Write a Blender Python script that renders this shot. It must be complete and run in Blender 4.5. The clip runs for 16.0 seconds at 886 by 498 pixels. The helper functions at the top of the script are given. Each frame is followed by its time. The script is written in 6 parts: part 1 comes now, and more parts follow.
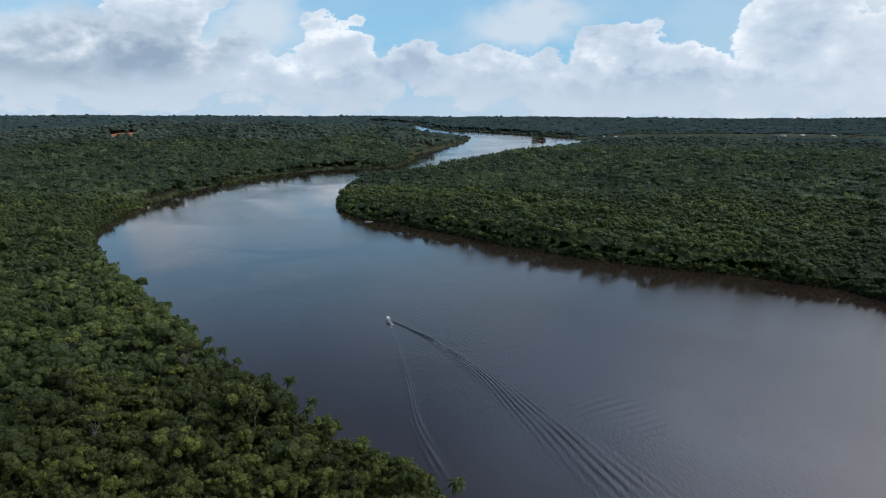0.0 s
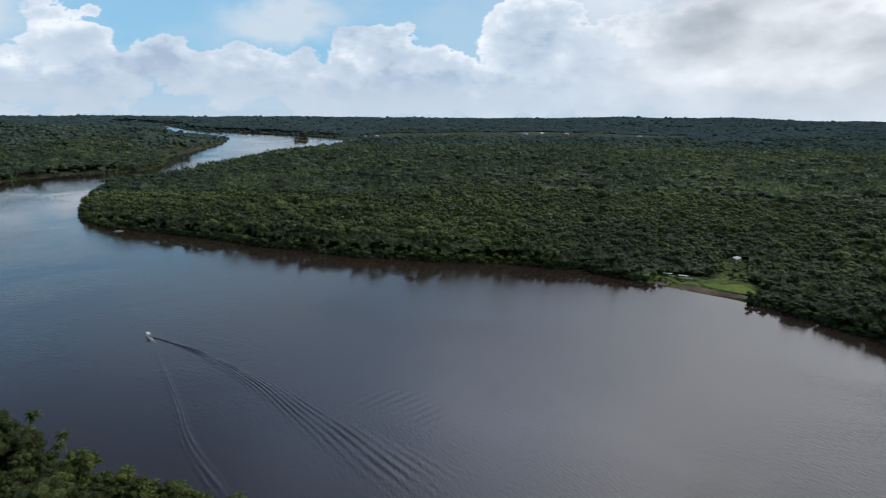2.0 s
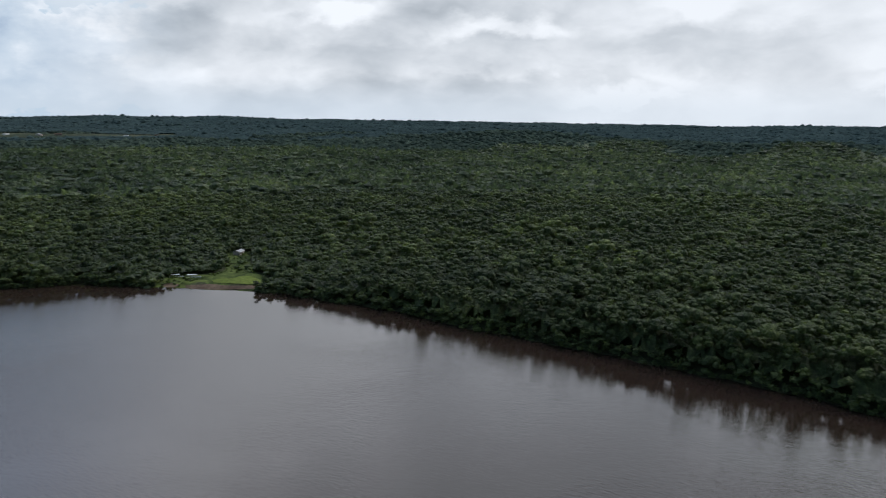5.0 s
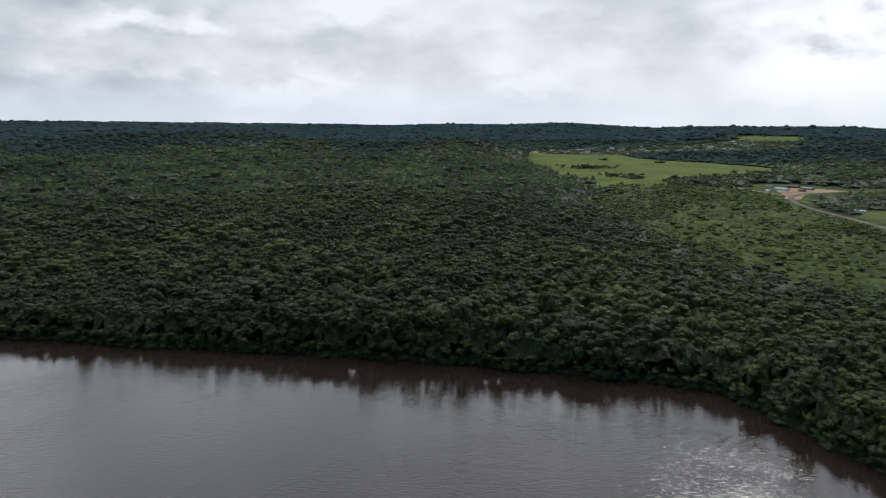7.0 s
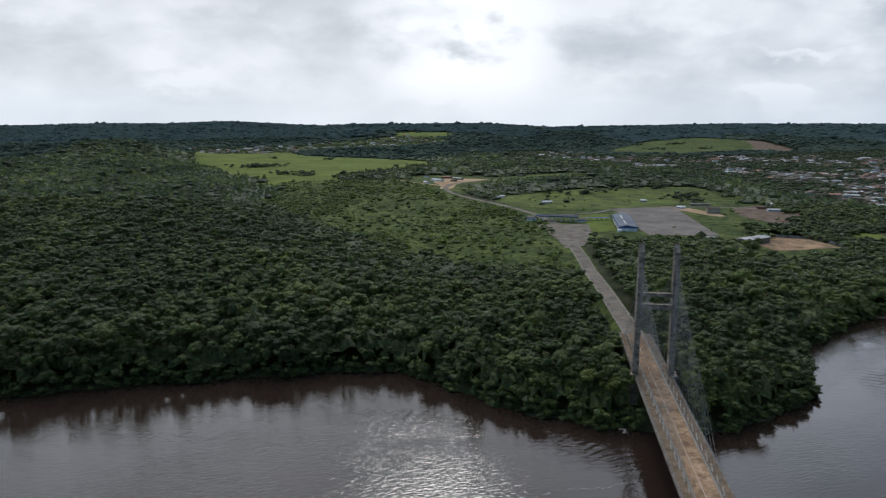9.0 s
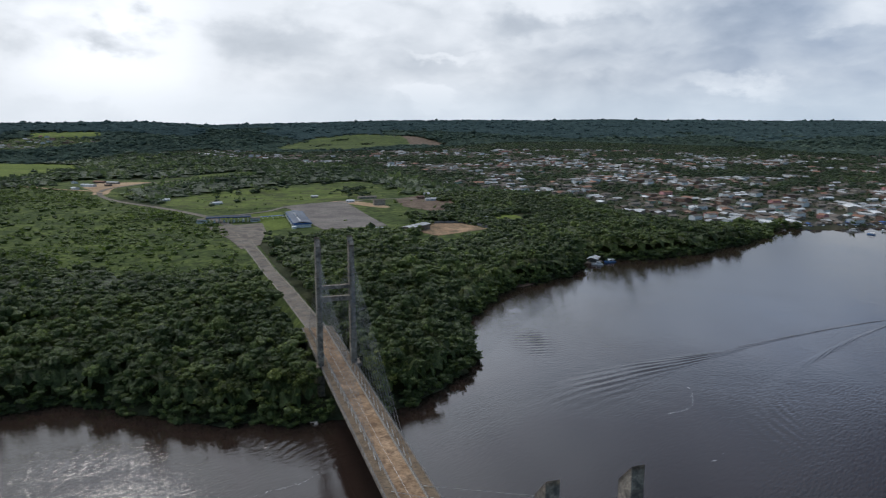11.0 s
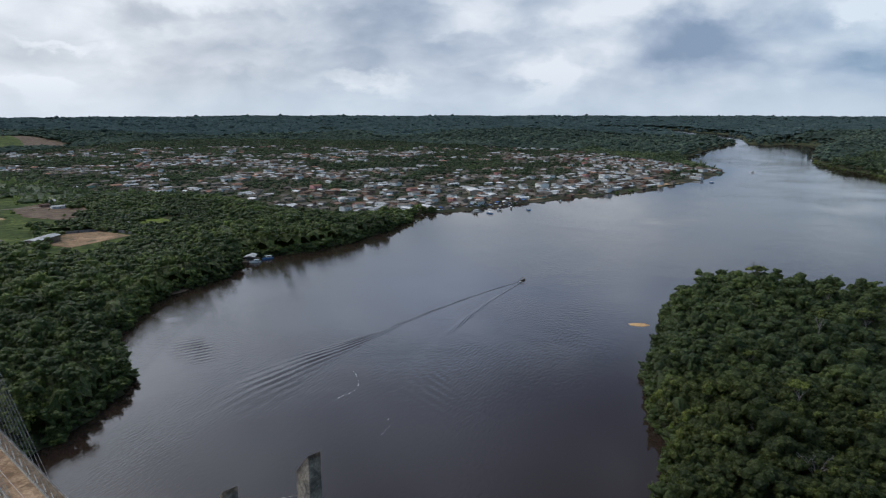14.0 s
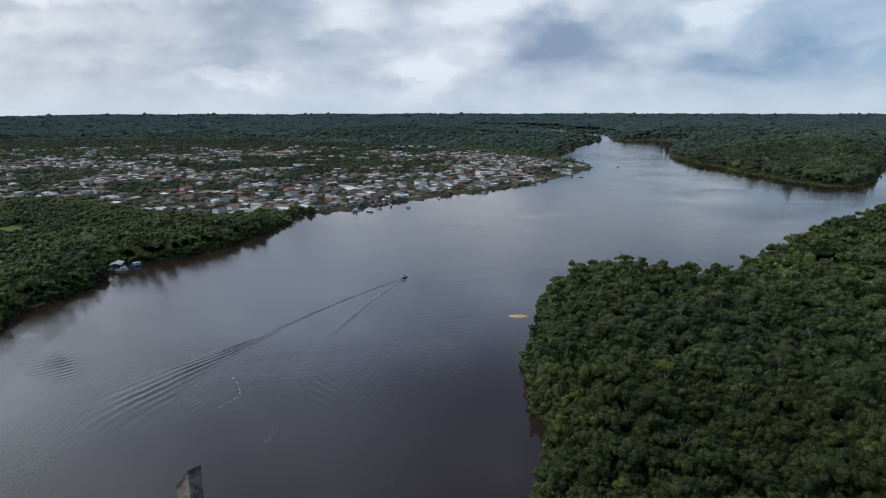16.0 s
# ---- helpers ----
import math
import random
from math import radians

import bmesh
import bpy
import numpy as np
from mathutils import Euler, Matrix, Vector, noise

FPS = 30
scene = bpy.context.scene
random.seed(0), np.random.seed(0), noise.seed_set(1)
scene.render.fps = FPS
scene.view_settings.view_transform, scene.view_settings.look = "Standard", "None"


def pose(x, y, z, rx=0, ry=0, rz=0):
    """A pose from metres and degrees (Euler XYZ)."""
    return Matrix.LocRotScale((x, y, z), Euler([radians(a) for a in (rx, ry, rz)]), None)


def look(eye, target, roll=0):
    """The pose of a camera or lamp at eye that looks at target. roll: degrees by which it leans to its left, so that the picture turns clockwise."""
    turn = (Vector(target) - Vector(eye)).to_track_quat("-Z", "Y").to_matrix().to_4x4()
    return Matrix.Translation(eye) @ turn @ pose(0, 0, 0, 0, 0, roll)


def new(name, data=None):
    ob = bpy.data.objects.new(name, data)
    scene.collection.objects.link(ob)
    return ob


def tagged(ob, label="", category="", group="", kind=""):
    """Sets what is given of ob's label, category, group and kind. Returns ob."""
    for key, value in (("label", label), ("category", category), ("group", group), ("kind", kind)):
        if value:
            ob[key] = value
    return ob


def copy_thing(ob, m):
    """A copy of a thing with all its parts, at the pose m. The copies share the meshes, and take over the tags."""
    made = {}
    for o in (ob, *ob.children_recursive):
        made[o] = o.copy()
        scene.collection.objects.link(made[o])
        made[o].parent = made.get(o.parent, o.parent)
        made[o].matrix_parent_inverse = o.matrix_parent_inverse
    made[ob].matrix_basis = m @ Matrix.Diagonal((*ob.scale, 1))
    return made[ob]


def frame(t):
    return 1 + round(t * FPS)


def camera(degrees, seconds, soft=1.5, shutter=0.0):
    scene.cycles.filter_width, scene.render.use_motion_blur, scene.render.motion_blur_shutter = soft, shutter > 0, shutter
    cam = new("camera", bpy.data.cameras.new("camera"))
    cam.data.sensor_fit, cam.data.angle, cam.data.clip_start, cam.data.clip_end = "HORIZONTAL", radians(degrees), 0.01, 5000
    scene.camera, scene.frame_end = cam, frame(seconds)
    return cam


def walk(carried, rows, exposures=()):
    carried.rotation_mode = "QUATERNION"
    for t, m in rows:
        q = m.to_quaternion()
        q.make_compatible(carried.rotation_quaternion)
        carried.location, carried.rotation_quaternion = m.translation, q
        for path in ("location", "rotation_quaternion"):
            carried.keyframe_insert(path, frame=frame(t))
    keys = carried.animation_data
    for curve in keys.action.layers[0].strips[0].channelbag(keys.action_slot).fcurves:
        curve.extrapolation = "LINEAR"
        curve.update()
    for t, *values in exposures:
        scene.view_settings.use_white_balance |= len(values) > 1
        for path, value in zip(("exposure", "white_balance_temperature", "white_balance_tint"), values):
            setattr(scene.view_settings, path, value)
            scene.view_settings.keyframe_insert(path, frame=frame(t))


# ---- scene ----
cam = camera(63.65, 16.0, 1.15, 0.25)
import itertools

# ---------------------------------------------------------------- camera: hovers and turns to its right
EYE = 142.0                                    # above the river
TURN = [(0.0, 0.05, 10.924, 0.212), (0.5, 2.785, 10.913, 0.306), (1.0, 8.092, 10.887, 0.358), (1.5, 13.424, 10.847, 0.363),
        (2.0, 18.735, 10.848, 0.352), (2.5, 25.012, 10.828, 0.416), (3.0, 31.553, 10.806, 0.439), (3.5, 38.087, 10.782, 0.459),
        (4.0, 44.604, 10.77, 0.465), (4.5, 51.12, 10.74, 0.455), (5.0, 57.63, 10.70, 0.445), (5.5, 64.14, 10.66, 0.435),
        (6.0, 70.66, 10.62, 0.42), (6.5, 77.172, 10.588, 0.408), (7.0, 83.652, 10.564, 0.363), (7.5, 90.142, 10.561, 0.328),
        (8.0, 96.595, 10.553, 0.273), (8.5, 103.071, 10.561, 0.25), (9.0, 109.554, 10.579, 0.195), (9.5, 116.071, 10.608, 0.196),
        (10.0, 122.57, 10.638, 0.161), (10.2, 125.184, 10.655, 0.149), (12.3, 149.798, 10.777, 0.032), (12.5, 151.458, 10.808, 0.028),
        (13.0, 155.345, 10.864, 0.003), (13.5, 159.201, 10.942, 0.002), (14.0, 163.081, 10.978, 0.004), (14.5, 166.963, 11.024, -0.011),
        (15.0, 170.6, 11.069, -0.044), (15.2, 171.06, 11.08, -0.06), (15.5, 171.678, 11.098, -0.086), (16.0, 172.792, 11.125, -0.079)]
walk(cam, [(t, pose(0, 0, EYE, 90 - down, -lean, -right)) for t, right, down, lean in TURN], [(0.0, 0.0, 6050, 10), (16.0, 0.0, 6050, 10)])

# ---------------------------------------------------------------- sky, clouds and sun
SUN_AZ, SUN_EL = 112.0, 42.0                   # degrees clockwise from +y, and above the horizon


def nodes_of(owner):
    owner.use_nodes = True
    tree = owner.node_tree
    tree.nodes.clear()

    def add(kind, **put):
        n = tree.nodes.new(kind)
        for key, v in put.items():
            if key in n.inputs:
                n.inputs[key].default_value = v
            elif key == "operation":
                n.operation = v
            elif key == "blend":
                n.blend_type = v
        return n

    def link(a, b):
        tree.links.new(a, b)

    return tree, add, link


def maths(add, link, op, a, b=None, clamp=False):
    n = add("ShaderNodeMath", operation=op)
    n.use_clamp = clamp
    for i, v in enumerate((a, b)):
        if v is None:
            continue
        if isinstance(v, (int, float)):
            n.inputs[i].default_value = v
        else:
            link(v, n.inputs[i])
    return n.outputs[0]


def ramp(add, link, fac, stops, mode="LINEAR"):
    n = add("ShaderNodeValToRGB")
    n.color_ramp.interpolation = mode
    els = n.color_ramp.elements
    while len(els) < len(stops):
        els.new(0.5)
    for el, (at, col) in zip(els, stops):
        el.position = at
        el.color = (col, col, col, 1) if isinstance(col, (int, float)) else (*col, 1)
    link(fac, n.inputs[0])
    return n.outputs[0]


def mix(add, link, fac, a, b, blend="MIX"):
    n = add("ShaderNodeMix")
    n.data_type, n.blend_type = "RGBA", blend
    for sock, v in ((n.inputs[0], fac), (n.inputs[6], a), (n.inputs[7], b)):
        if isinstance(v, (int, float)):
            sock.default_value = v
        elif isinstance(v, tuple):
            sock.default_value = (*v, 1)
        else:
            link(v, sock)
    return n.outputs[2]


def noise_tex(add, link, vec, scale, detail=5.0, rough=0.55, distort=0.0):
    n = add("ShaderNodeTexNoise", Scale=scale, Detail=detail, Roughness=rough, Distortion=distort)
    if vec is not None:
        link(vec, n.inputs["Vector"])
    return n.outputs["Fac"]


# heaped clouds (bearing, elevation, half-width, half-height in degrees)
HEAPS = [(-40, 3.0, 9, 5.0), (-21, 7.6, 4.0, 3.2), (-24, 3.0, 12, 3.0), (-8.2, 5.5, 2.8, 2.4), (-2.5, 3.2, 3.2, 2.2), (-9, 2.0, 6, 2.6), (4.5, 3.0, 4.5, 2.2), (11, 3.6, 2.6, 2.0),
         (15, 4.2, 3.0, 2.3), (20, 3.6, 3.0, 1.9), (26.5, 5.2, 3.6, 4.0), (33, 4.2, 5, 3.2), (20, 1.6, 22, 2.2), (42, 4.0, 8, 5.0)]
# banks of cloud: the same, and how much lighter or darker they are
BANKS_OF_CLOUD = [(38, 6.0, 4.5, 3.0, -0.12), (49, 7.6, 5, 1.6, 0.12), (60, 2.6, 8, 1.4, -0.07), (62, 6.6, 8, 1.4, 0.14), (78, 5.0, 10, 2.4, -0.10), (72, 1.8, 7, 0.8, 0.07), (90, 2.6, 5, 1.2, 0.10),
                  (94, 6.6, 6, 2.0, -0.08), (101, 5.0, 4, 3.6, -0.09), (113, 5.2, 4.6, 2.2, -0.11), (110, 2.8, 5, 2.6, 0.12), (122, 5.8, 9, 2.4, -0.09), (135, 1.8, 4.5, 1.2, 0.10), (136, 4.6, 4, 0.6, 0.09)]
BANKS_OF_CLOUD += [(143, 6.6, 9, 1.6, -0.09), (157, 2.0, 5, 1.0, 0.10), (171, 2.4, 4.5, 1.8, 0.11), (165, 6.6, 4, 1.6, 0.05), (182, 5.0, 6, 3.4, -0.13), (193, 7.4, 4, 1.4, 0.12), (198, 3.0, 10, 2.0, -0.09)]


def build_sky():
    world = bpy.data.worlds.new("sky")
    scene.world = world
    tree, add, link = nodes_of(world)
    m = lambda op, a, b=None, clamp=False: maths(add, link, op, a, b, clamp)
    rp = lambda fac, stops, mode="LINEAR": ramp(add, link, fac, stops, mode)
    mx = lambda fac, a, b, blend="MIX": mix(add, link, fac, a, b, blend)
    sky = add("ShaderNodeTexSky")
    sky.sky_type, sky.sun_disc = "NISHITA", False
    sky.sun_elevation, sky.sun_rotation = radians(SUN_EL), radians(SUN_AZ)
    way = add("ShaderNodeTexCoord").outputs["Generated"]
    sep = add("ShaderNodeSeparateXYZ")
    link(way, sep.inputs[0])
    x, y, z = sep.outputs
    up = m("MAXIMUM", z, 0.0)
    # bearing, 0 at -60 and 1 at 300 degrees clockwise from +y
    bearing = m("FRACT", m("ADD", m("DIVIDE", m("ARCTAN2", x, y), 2 * math.pi), 1.0 + 60 / 360))

    def by_bearing(*stops):
        return rp(bearing, [((a + 60) / 360, v) for a, v in stops], "EASE")

    def toward(az, el):
        a, e = radians(az), radians(el)
        n = add("ShaderNodeVectorMath", operation="DOT_PRODUCT")
        link(way, n.inputs[0])
        n.inputs[1].default_value = (math.sin(a) * math.cos(e), math.cos(a) * math.cos(e), math.sin(e))
        return n.outputs["Value"]

    # flat layer of cloud: a plane overhead, seen in perspective
    far = m("DIVIDE", 1.0, m("ADD", up, 0.24))
    flat = add("ShaderNodeCombineXYZ")
    link(m("MULTIPLY", x, far), flat.inputs[0])
    link(m("MULTIPLY", y, far), flat.inputs[1])
    sheet = noise_tex(add, link, flat.outputs[0], 2.1, 6.0, 0.50, 0.15)
    # heaped cloud: billows over the horizon
    bill = add("ShaderNodeCombineXYZ")
    link(x, bill.inputs[0])
    link(y, bill.inputs[1])
    link(m("MULTIPLY", z, 1.7), bill.inputs[2])
    heap = noise_tex(add, link, bill.outputs[0], 9.0, 8.0, 0.55, 0.2)
    soft = noise_tex(add, link, bill.outputs[0], 3.4, 5.0, 0.5, 0.3)
    fluff = noise_tex(add, link, bill.outputs[0], 26.0, 6.0, 0.6)
    # bearing and elevation in degrees, shaken by the billows, in which single clouds are placed
    az = m("SUBTRACT", m("MULTIPLY", bearing, 360.0), 60.0)
    el = m("MULTIPLY", m("ARCSINE", z), 180 / math.pi)
    puff = noise_tex(add, link, bill.outputs[0], 15.0, 5.0, 0.55)
    rag = m("ADD", m("MULTIPLY", m("SUBTRACT", heap, 0.5), 7.0), m("ADD", m("MULTIPLY", m("SUBTRACT", puff, 0.5), 4.0), m("MULTIPLY", m("SUBTRACT", fluff, 0.5), 2.6)))
    shaken_el = m("ADD", el, rag)
    shaken_az = m("ADD", az, m("MULTIPLY", m("SUBTRACT", m("ADD", m("MULTIPLY", soft, 0.5), m("MULTIPLY", puff, 0.5)), 0.5), 12.0))

    def cloud(at, high, wide, tall, rough=1.0):
        """Nought outside a cloud, one at its heart."""
        u = m("DIVIDE", m("SUBTRACT", mx_value(az, shaken_az, rough), at), wide)
        v = m("DIVIDE", m("SUBTRACT", mx_value(el, shaken_el, rough), high), tall)
        return m("SUBTRACT", 1.0, m("SQRT", m("ADD", m("MULTIPLY", u, u), m("MULTIPLY", v, v))))

    def mx_value(a, b, f):
        return m("ADD", m("MULTIPLY", a, 1.0 - f), m("MULTIPLY", b, f)) if f < 1.0 else b

    # heaped clouds: the nearest of many heads, each with a crisp, bright upper edge
    body = None
    for at, high, wide, tall in HEAPS:
        one = m("MULTIPLY", cloud(at, high, wide, tall), min(wide, tall))
        body = one if body is None else m("SMOOTH_MAX", body, one)
        if body is not one:
            body.node.inputs[2].default_value = 0.5
    heap_mask = rp(m("ADD", m("MULTIPLY", body, 0.5), 0.5), [(0.44, 0.0), (0.58, 1.0)], "EASE")
    crest = rp(m("MULTIPLY", body, 0.25), [(0.0, 1.0), (0.55, 0.0)])
    light = m("ADD", m("MULTIPLY", soft, 0.45), m("MULTIPLY", heap, 0.60))
    light = m("ADD", light, m("MULTIPLY", crest, 0.16))
    light = m("ADD", light, m("MULTIPLY", m("SUBTRACT", fluff, 0.5), 0.35))
    light = m("ADD", light, m("MULTIPLY", m("SUBTRACT", puff, 0.5), 0.45))
    light = m("ADD", light, rp(m("DIVIDE", el, 10.0), [(0.05, 0.0), (0.45, 0.05), (0.8, 0.12)]))
    heap_col = rp(light, [(0.50, (0.42, 0.51, 0.62)), (0.60, (0.54, 0.625, 0.71)), (0.72, (0.65, 0.72, 0.78)), (0.88, (0.93, 0.945, 0.955))])
    # grey clouds higher up, and dull ones over the left bank
    blue = mx(1.0, sky.outputs[0], (0.115, 0.12, 0.125), "MULTIPLY")
    blue = mx(rp(up, [(0.05, 0.85), (0.30, 0.25)]), blue, (0.27, 0.56, 0.78))
    veil = m("MULTIPLY", rp(m("ADD", m("MULTIPLY", soft, 0.6), m("MULTIPLY", sheet, 0.4)), [(0.44, 0.0), (0.58, 1.0)]), rp(up, [(0.10, 0.5), (0.5, 0.35)]))
    heaped = mx(veil, blue, (0.56, 0.66, 0.74))
    for at, high, wide, tall in ((6.5, 6.9, 6.0, 2.4), (31.0, 8.2, 5.0, 3.0), (-14.0, 6.3, 4.5, 3.4)):
        heaped = mx(rp(cloud(at, high, wide, tall, 0.7), [(0.0, 0.0), (0.75, 0.8)], "EASE"), heaped, rp(light, [(0.5, (0.50, 0.57, 0.64)), (0.72, (0.70, 0.745, 0.78))]))
    heaped = mx(heap_mask, heaped, heap_col)
    # greys the unseen upper sky by bearing, so the river reflects less blue
    heaped = mx(m("MULTIPLY", by_bearing((-60, 0.3), (-4, 0.0), (10, 0.4), (22, 0.8), (34, 1.0), (60, 1.0), (300, 0.3)), rp(up, [(0.16, 0.0), (0.27, 1.0)], "EASE")), heaped, (0.41, 0.45, 0.51))
    dusk = rp(cloud(-26.0, 4.3, 14.0, 3.4, 0.8), [(0.0, 0.0), (0.5, 0.9)], "EASE")
    heaped = mx(dusk, heaped, rp(light, [(0.52, (0.31, 0.39, 0.48)), (0.66, (0.43, 0.51, 0.59)), (0.80, (0.62, 0.68, 0.73)), (0.92, (0.88, 0.90, 0.92))]))
    # overcast elsewhere: long flat banks, darker and brighter in places
    bank = add("ShaderNodeCombineXYZ")
    link(m("MULTIPLY", az, 0.055), bank.inputs[0])
    link(m("MULTIPLY", m("ADD", el, m("MULTIPLY", rag, 0.25)), 0.135), bank.inputs[1])
    strata = noise_tex(add, link, bank.outputs[0], 1.3, 4.0, 0.42, 0.3)
    streak = noise_tex(add, link, bank.outputs[0], 4.0, 4.0, 0.45, 0.3)
    grey_lit = m("ADD", m("MULTIPLY", strata, 0.34), m("ADD", m("MULTIPLY", streak, 0.20), m("ADD", m("MULTIPLY", soft, 0.22), m("MULTIPLY", heap, 0.24))))
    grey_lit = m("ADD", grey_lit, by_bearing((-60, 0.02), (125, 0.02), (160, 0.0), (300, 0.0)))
    for at, high, wide, tall, more in BANKS_OF_CLOUD:
        grey_lit = m("ADD", grey_lit, m("MULTIPLY", rp(cloud(at, high, wide, tall, 0.7), [(0.0, 0.0), (0.9, 1.0)], "EASE"), more))
    grey = rp(grey_lit, [(0.37, (0.43, 0.455, 0.472)), (0.45, (0.58, 0.60, 0.612)), (0.52, (0.74, 0.75, 0.752)), (0.61, (0.955, 0.955, 0.948))])
    dull = rp(grey_lit, [(0.37, (0.24, 0.31, 0.42)), (0.45, (0.37, 0.435, 0.535)), (0.52, (0.52, 0.575, 0.645)), (0.61, (0.78, 0.805, 0.83))])
    grey = mx(by_bearing((-60, 1.0), (8, 0.5), (38, 0.05), (95, 0.0), (135, 0.3), (172, 0.95), (260, 1.0)), grey, dull)
    near_sun = rp(toward(SUN_AZ - 8, 22), [(0.60, 0.0), (1.0, 1.0)], "EASE")
    grey = mx(m("MULTIPLY", near_sun, 0.38), grey, (0.80, 0.81, 0.815))
    glare = rp(toward(SUN_AZ - 1, 6), [(0.986, 0.0), (1.0, 1.0)], "EASE")
    grey = mx(m("MULTIPLY", glare, rp(grey_lit, [(0.42, 0.15), (0.53, 1.0)])), grey, (1.06, 1.055, 1.045))
    open_part = by_bearing((-60, 1.0), (24, 1.0), (42, 0.0), (172, 0.0), (215, 0.35), (300, 1.0))
    clouds = mx(open_part, grey, heaped)
    # unseen sky higher up, brightened or dimmed by bearing to set the river's reflections
    bright = by_bearing((-60, (1.0, 1.1, 1.2)), (-15, (0.48, 0.56, 0.66)), (-2, (0.8, 0.88, 0.98)), (9, (1.9, 1.95, 2.05)), (27, (4.1, 4.0, 4.0)), (47, (2.65, 2.65, 2.68)), (72, (1.95, 2.0, 2.05)), (90, (2.3, 2.32, 2.35)), (107, (1.95, 1.95, 1.95)),
                        (135, (2.3, 2.35, 2.45)), (150, (2.3, 2.4, 2.55)), (163, (2.6, 2.7, 2.9)), (173, (1.7, 1.8, 2.0)), (190, (0.75, 0.86, 1.06)), (225, (0.8, 0.9, 1.05)), (290, (1.0, 1.1, 1.2)))
    thin = mx(by_bearing((-60, 1.0), (25, 1.0), (70, 0.0), (230, 0.0), (290, 1.0)), rp(up, [(0.14, 0.0), (0.33, 1.0)], "EASE"), rp(up, [(0.24, 0.0), (0.44, 1.0)], "EASE"))
    clouds = mx(thin, clouds, mx(1.0, clouds, bright, "MULTIPLY"))
    # unseen upper sky darkened at these bearings to dim the water below
    dim_high = m("MULTIPLY", by_bearing((-60, 0.0), (128, 0.0), (165, 1.0), (230, 1.0), (290, 0.0)), rp(up, [(0.22, 0.0), (0.38, 1.0)], "EASE"))
    clouds = mx(dim_high, clouds, mx(1.0, clouds, (0.28, 0.305, 0.35), "MULTIPLY"))
    # pale air low over the horizon
    low = rp(up, [(0.0, 1.0), (0.055, 0.0)], "EASE")
    mist = by_bearing((-60, (0.59, 0.66, 0.72)), (35, (0.60, 0.67, 0.73)), (75, (0.74, 0.78, 0.81)), (110, (0.84, 0.86, 0.87)), (135, (0.68, 0.73, 0.77)), (160, (0.59, 0.66, 0.72)))
    clouds = mx(m("MULTIPLY", low, 0.7), clouds, mist)
    back = add("ShaderNodeBackground", Strength=1.0)
    link(clouds, back.inputs[0])
    out = add("ShaderNodeOutputWorld")
    link(back.outputs[0], out.inputs[0])


build_sky()
sun = new("sun", bpy.data.lights.new("sun", "SUN"))
sun.data.energy, sun.data.angle, sun.data.color = 1.1, radians(12), (1.0, 0.95, 0.86)
_a, _e = radians(SUN_AZ), radians(SUN_EL)
sun.matrix_world = look((0, 0, 900), (-math.sin(_a) * 500, -math.cos(_a) * 500, 900 - math.tan(_e) * 500))
scene.view_settings.exposure = 0.0

# ---------------------------------------------------------------- materials
def surface(name, low, high, scale, rough=0.85, metal=0.0, fine=None, bump=0.0, bump_scale=None, stain=None, vary=0.0, detail=6.0, spec=0.04):
    """A painted, grown or poured surface: two scales of colour, relief, and stains."""
    mat = bpy.data.materials.new(name)
    tree, add, link = nodes_of(mat)
    pos = add("ShaderNodeTexCoord").outputs["Object"]
    fac = ramp(add, link, noise_tex(add, link, pos, scale, detail), [(0.36, 0.0), (0.66, 1.0)])
    col = mix(add, link, fac, low, high)
    if fine:
        grain = ramp(add, link, noise_tex(add, link, pos, fine, 4.0), [(0.3, 0.62), (0.7, 1.3)])
        col = mix(add, link, 1.0, col, grain, "MULTIPLY")
    if stain:
        s_col, s_scale, lo, hi = stain
        col = mix(add, link, ramp(add, link, noise_tex(add, link, pos, s_scale, 7.0, 0.62, 0.6), [(lo, 0.0), (hi, 0.85)]), col, s_col)
    if vary:
        info = add("ShaderNodeObjectInfo")
        col = mix(add, link, 1.0, col, ramp(add, link, info.outputs["Random"], [(0.0, 1.0 - vary), (1.0, 1.0 + vary)]), "MULTIPLY")
    b = add("ShaderNodeBsdfPrincipled", Roughness=rough, Metallic=metal)
    b.inputs["Specular IOR Level"].default_value = spec
    link(col, b.inputs["Base Color"])
    if bump:
        bm = add("ShaderNodeBump", Strength=bump, Distance=0.1)
        link(noise_tex(add, link, pos, bump_scale or scale * 4, 5.0), bm.inputs["Height"])
        link(bm.outputs[0], b.inputs["Normal"])
    out = add("ShaderNodeOutputMaterial")
    link(b.outputs[0], out.inputs[0])
    return mat


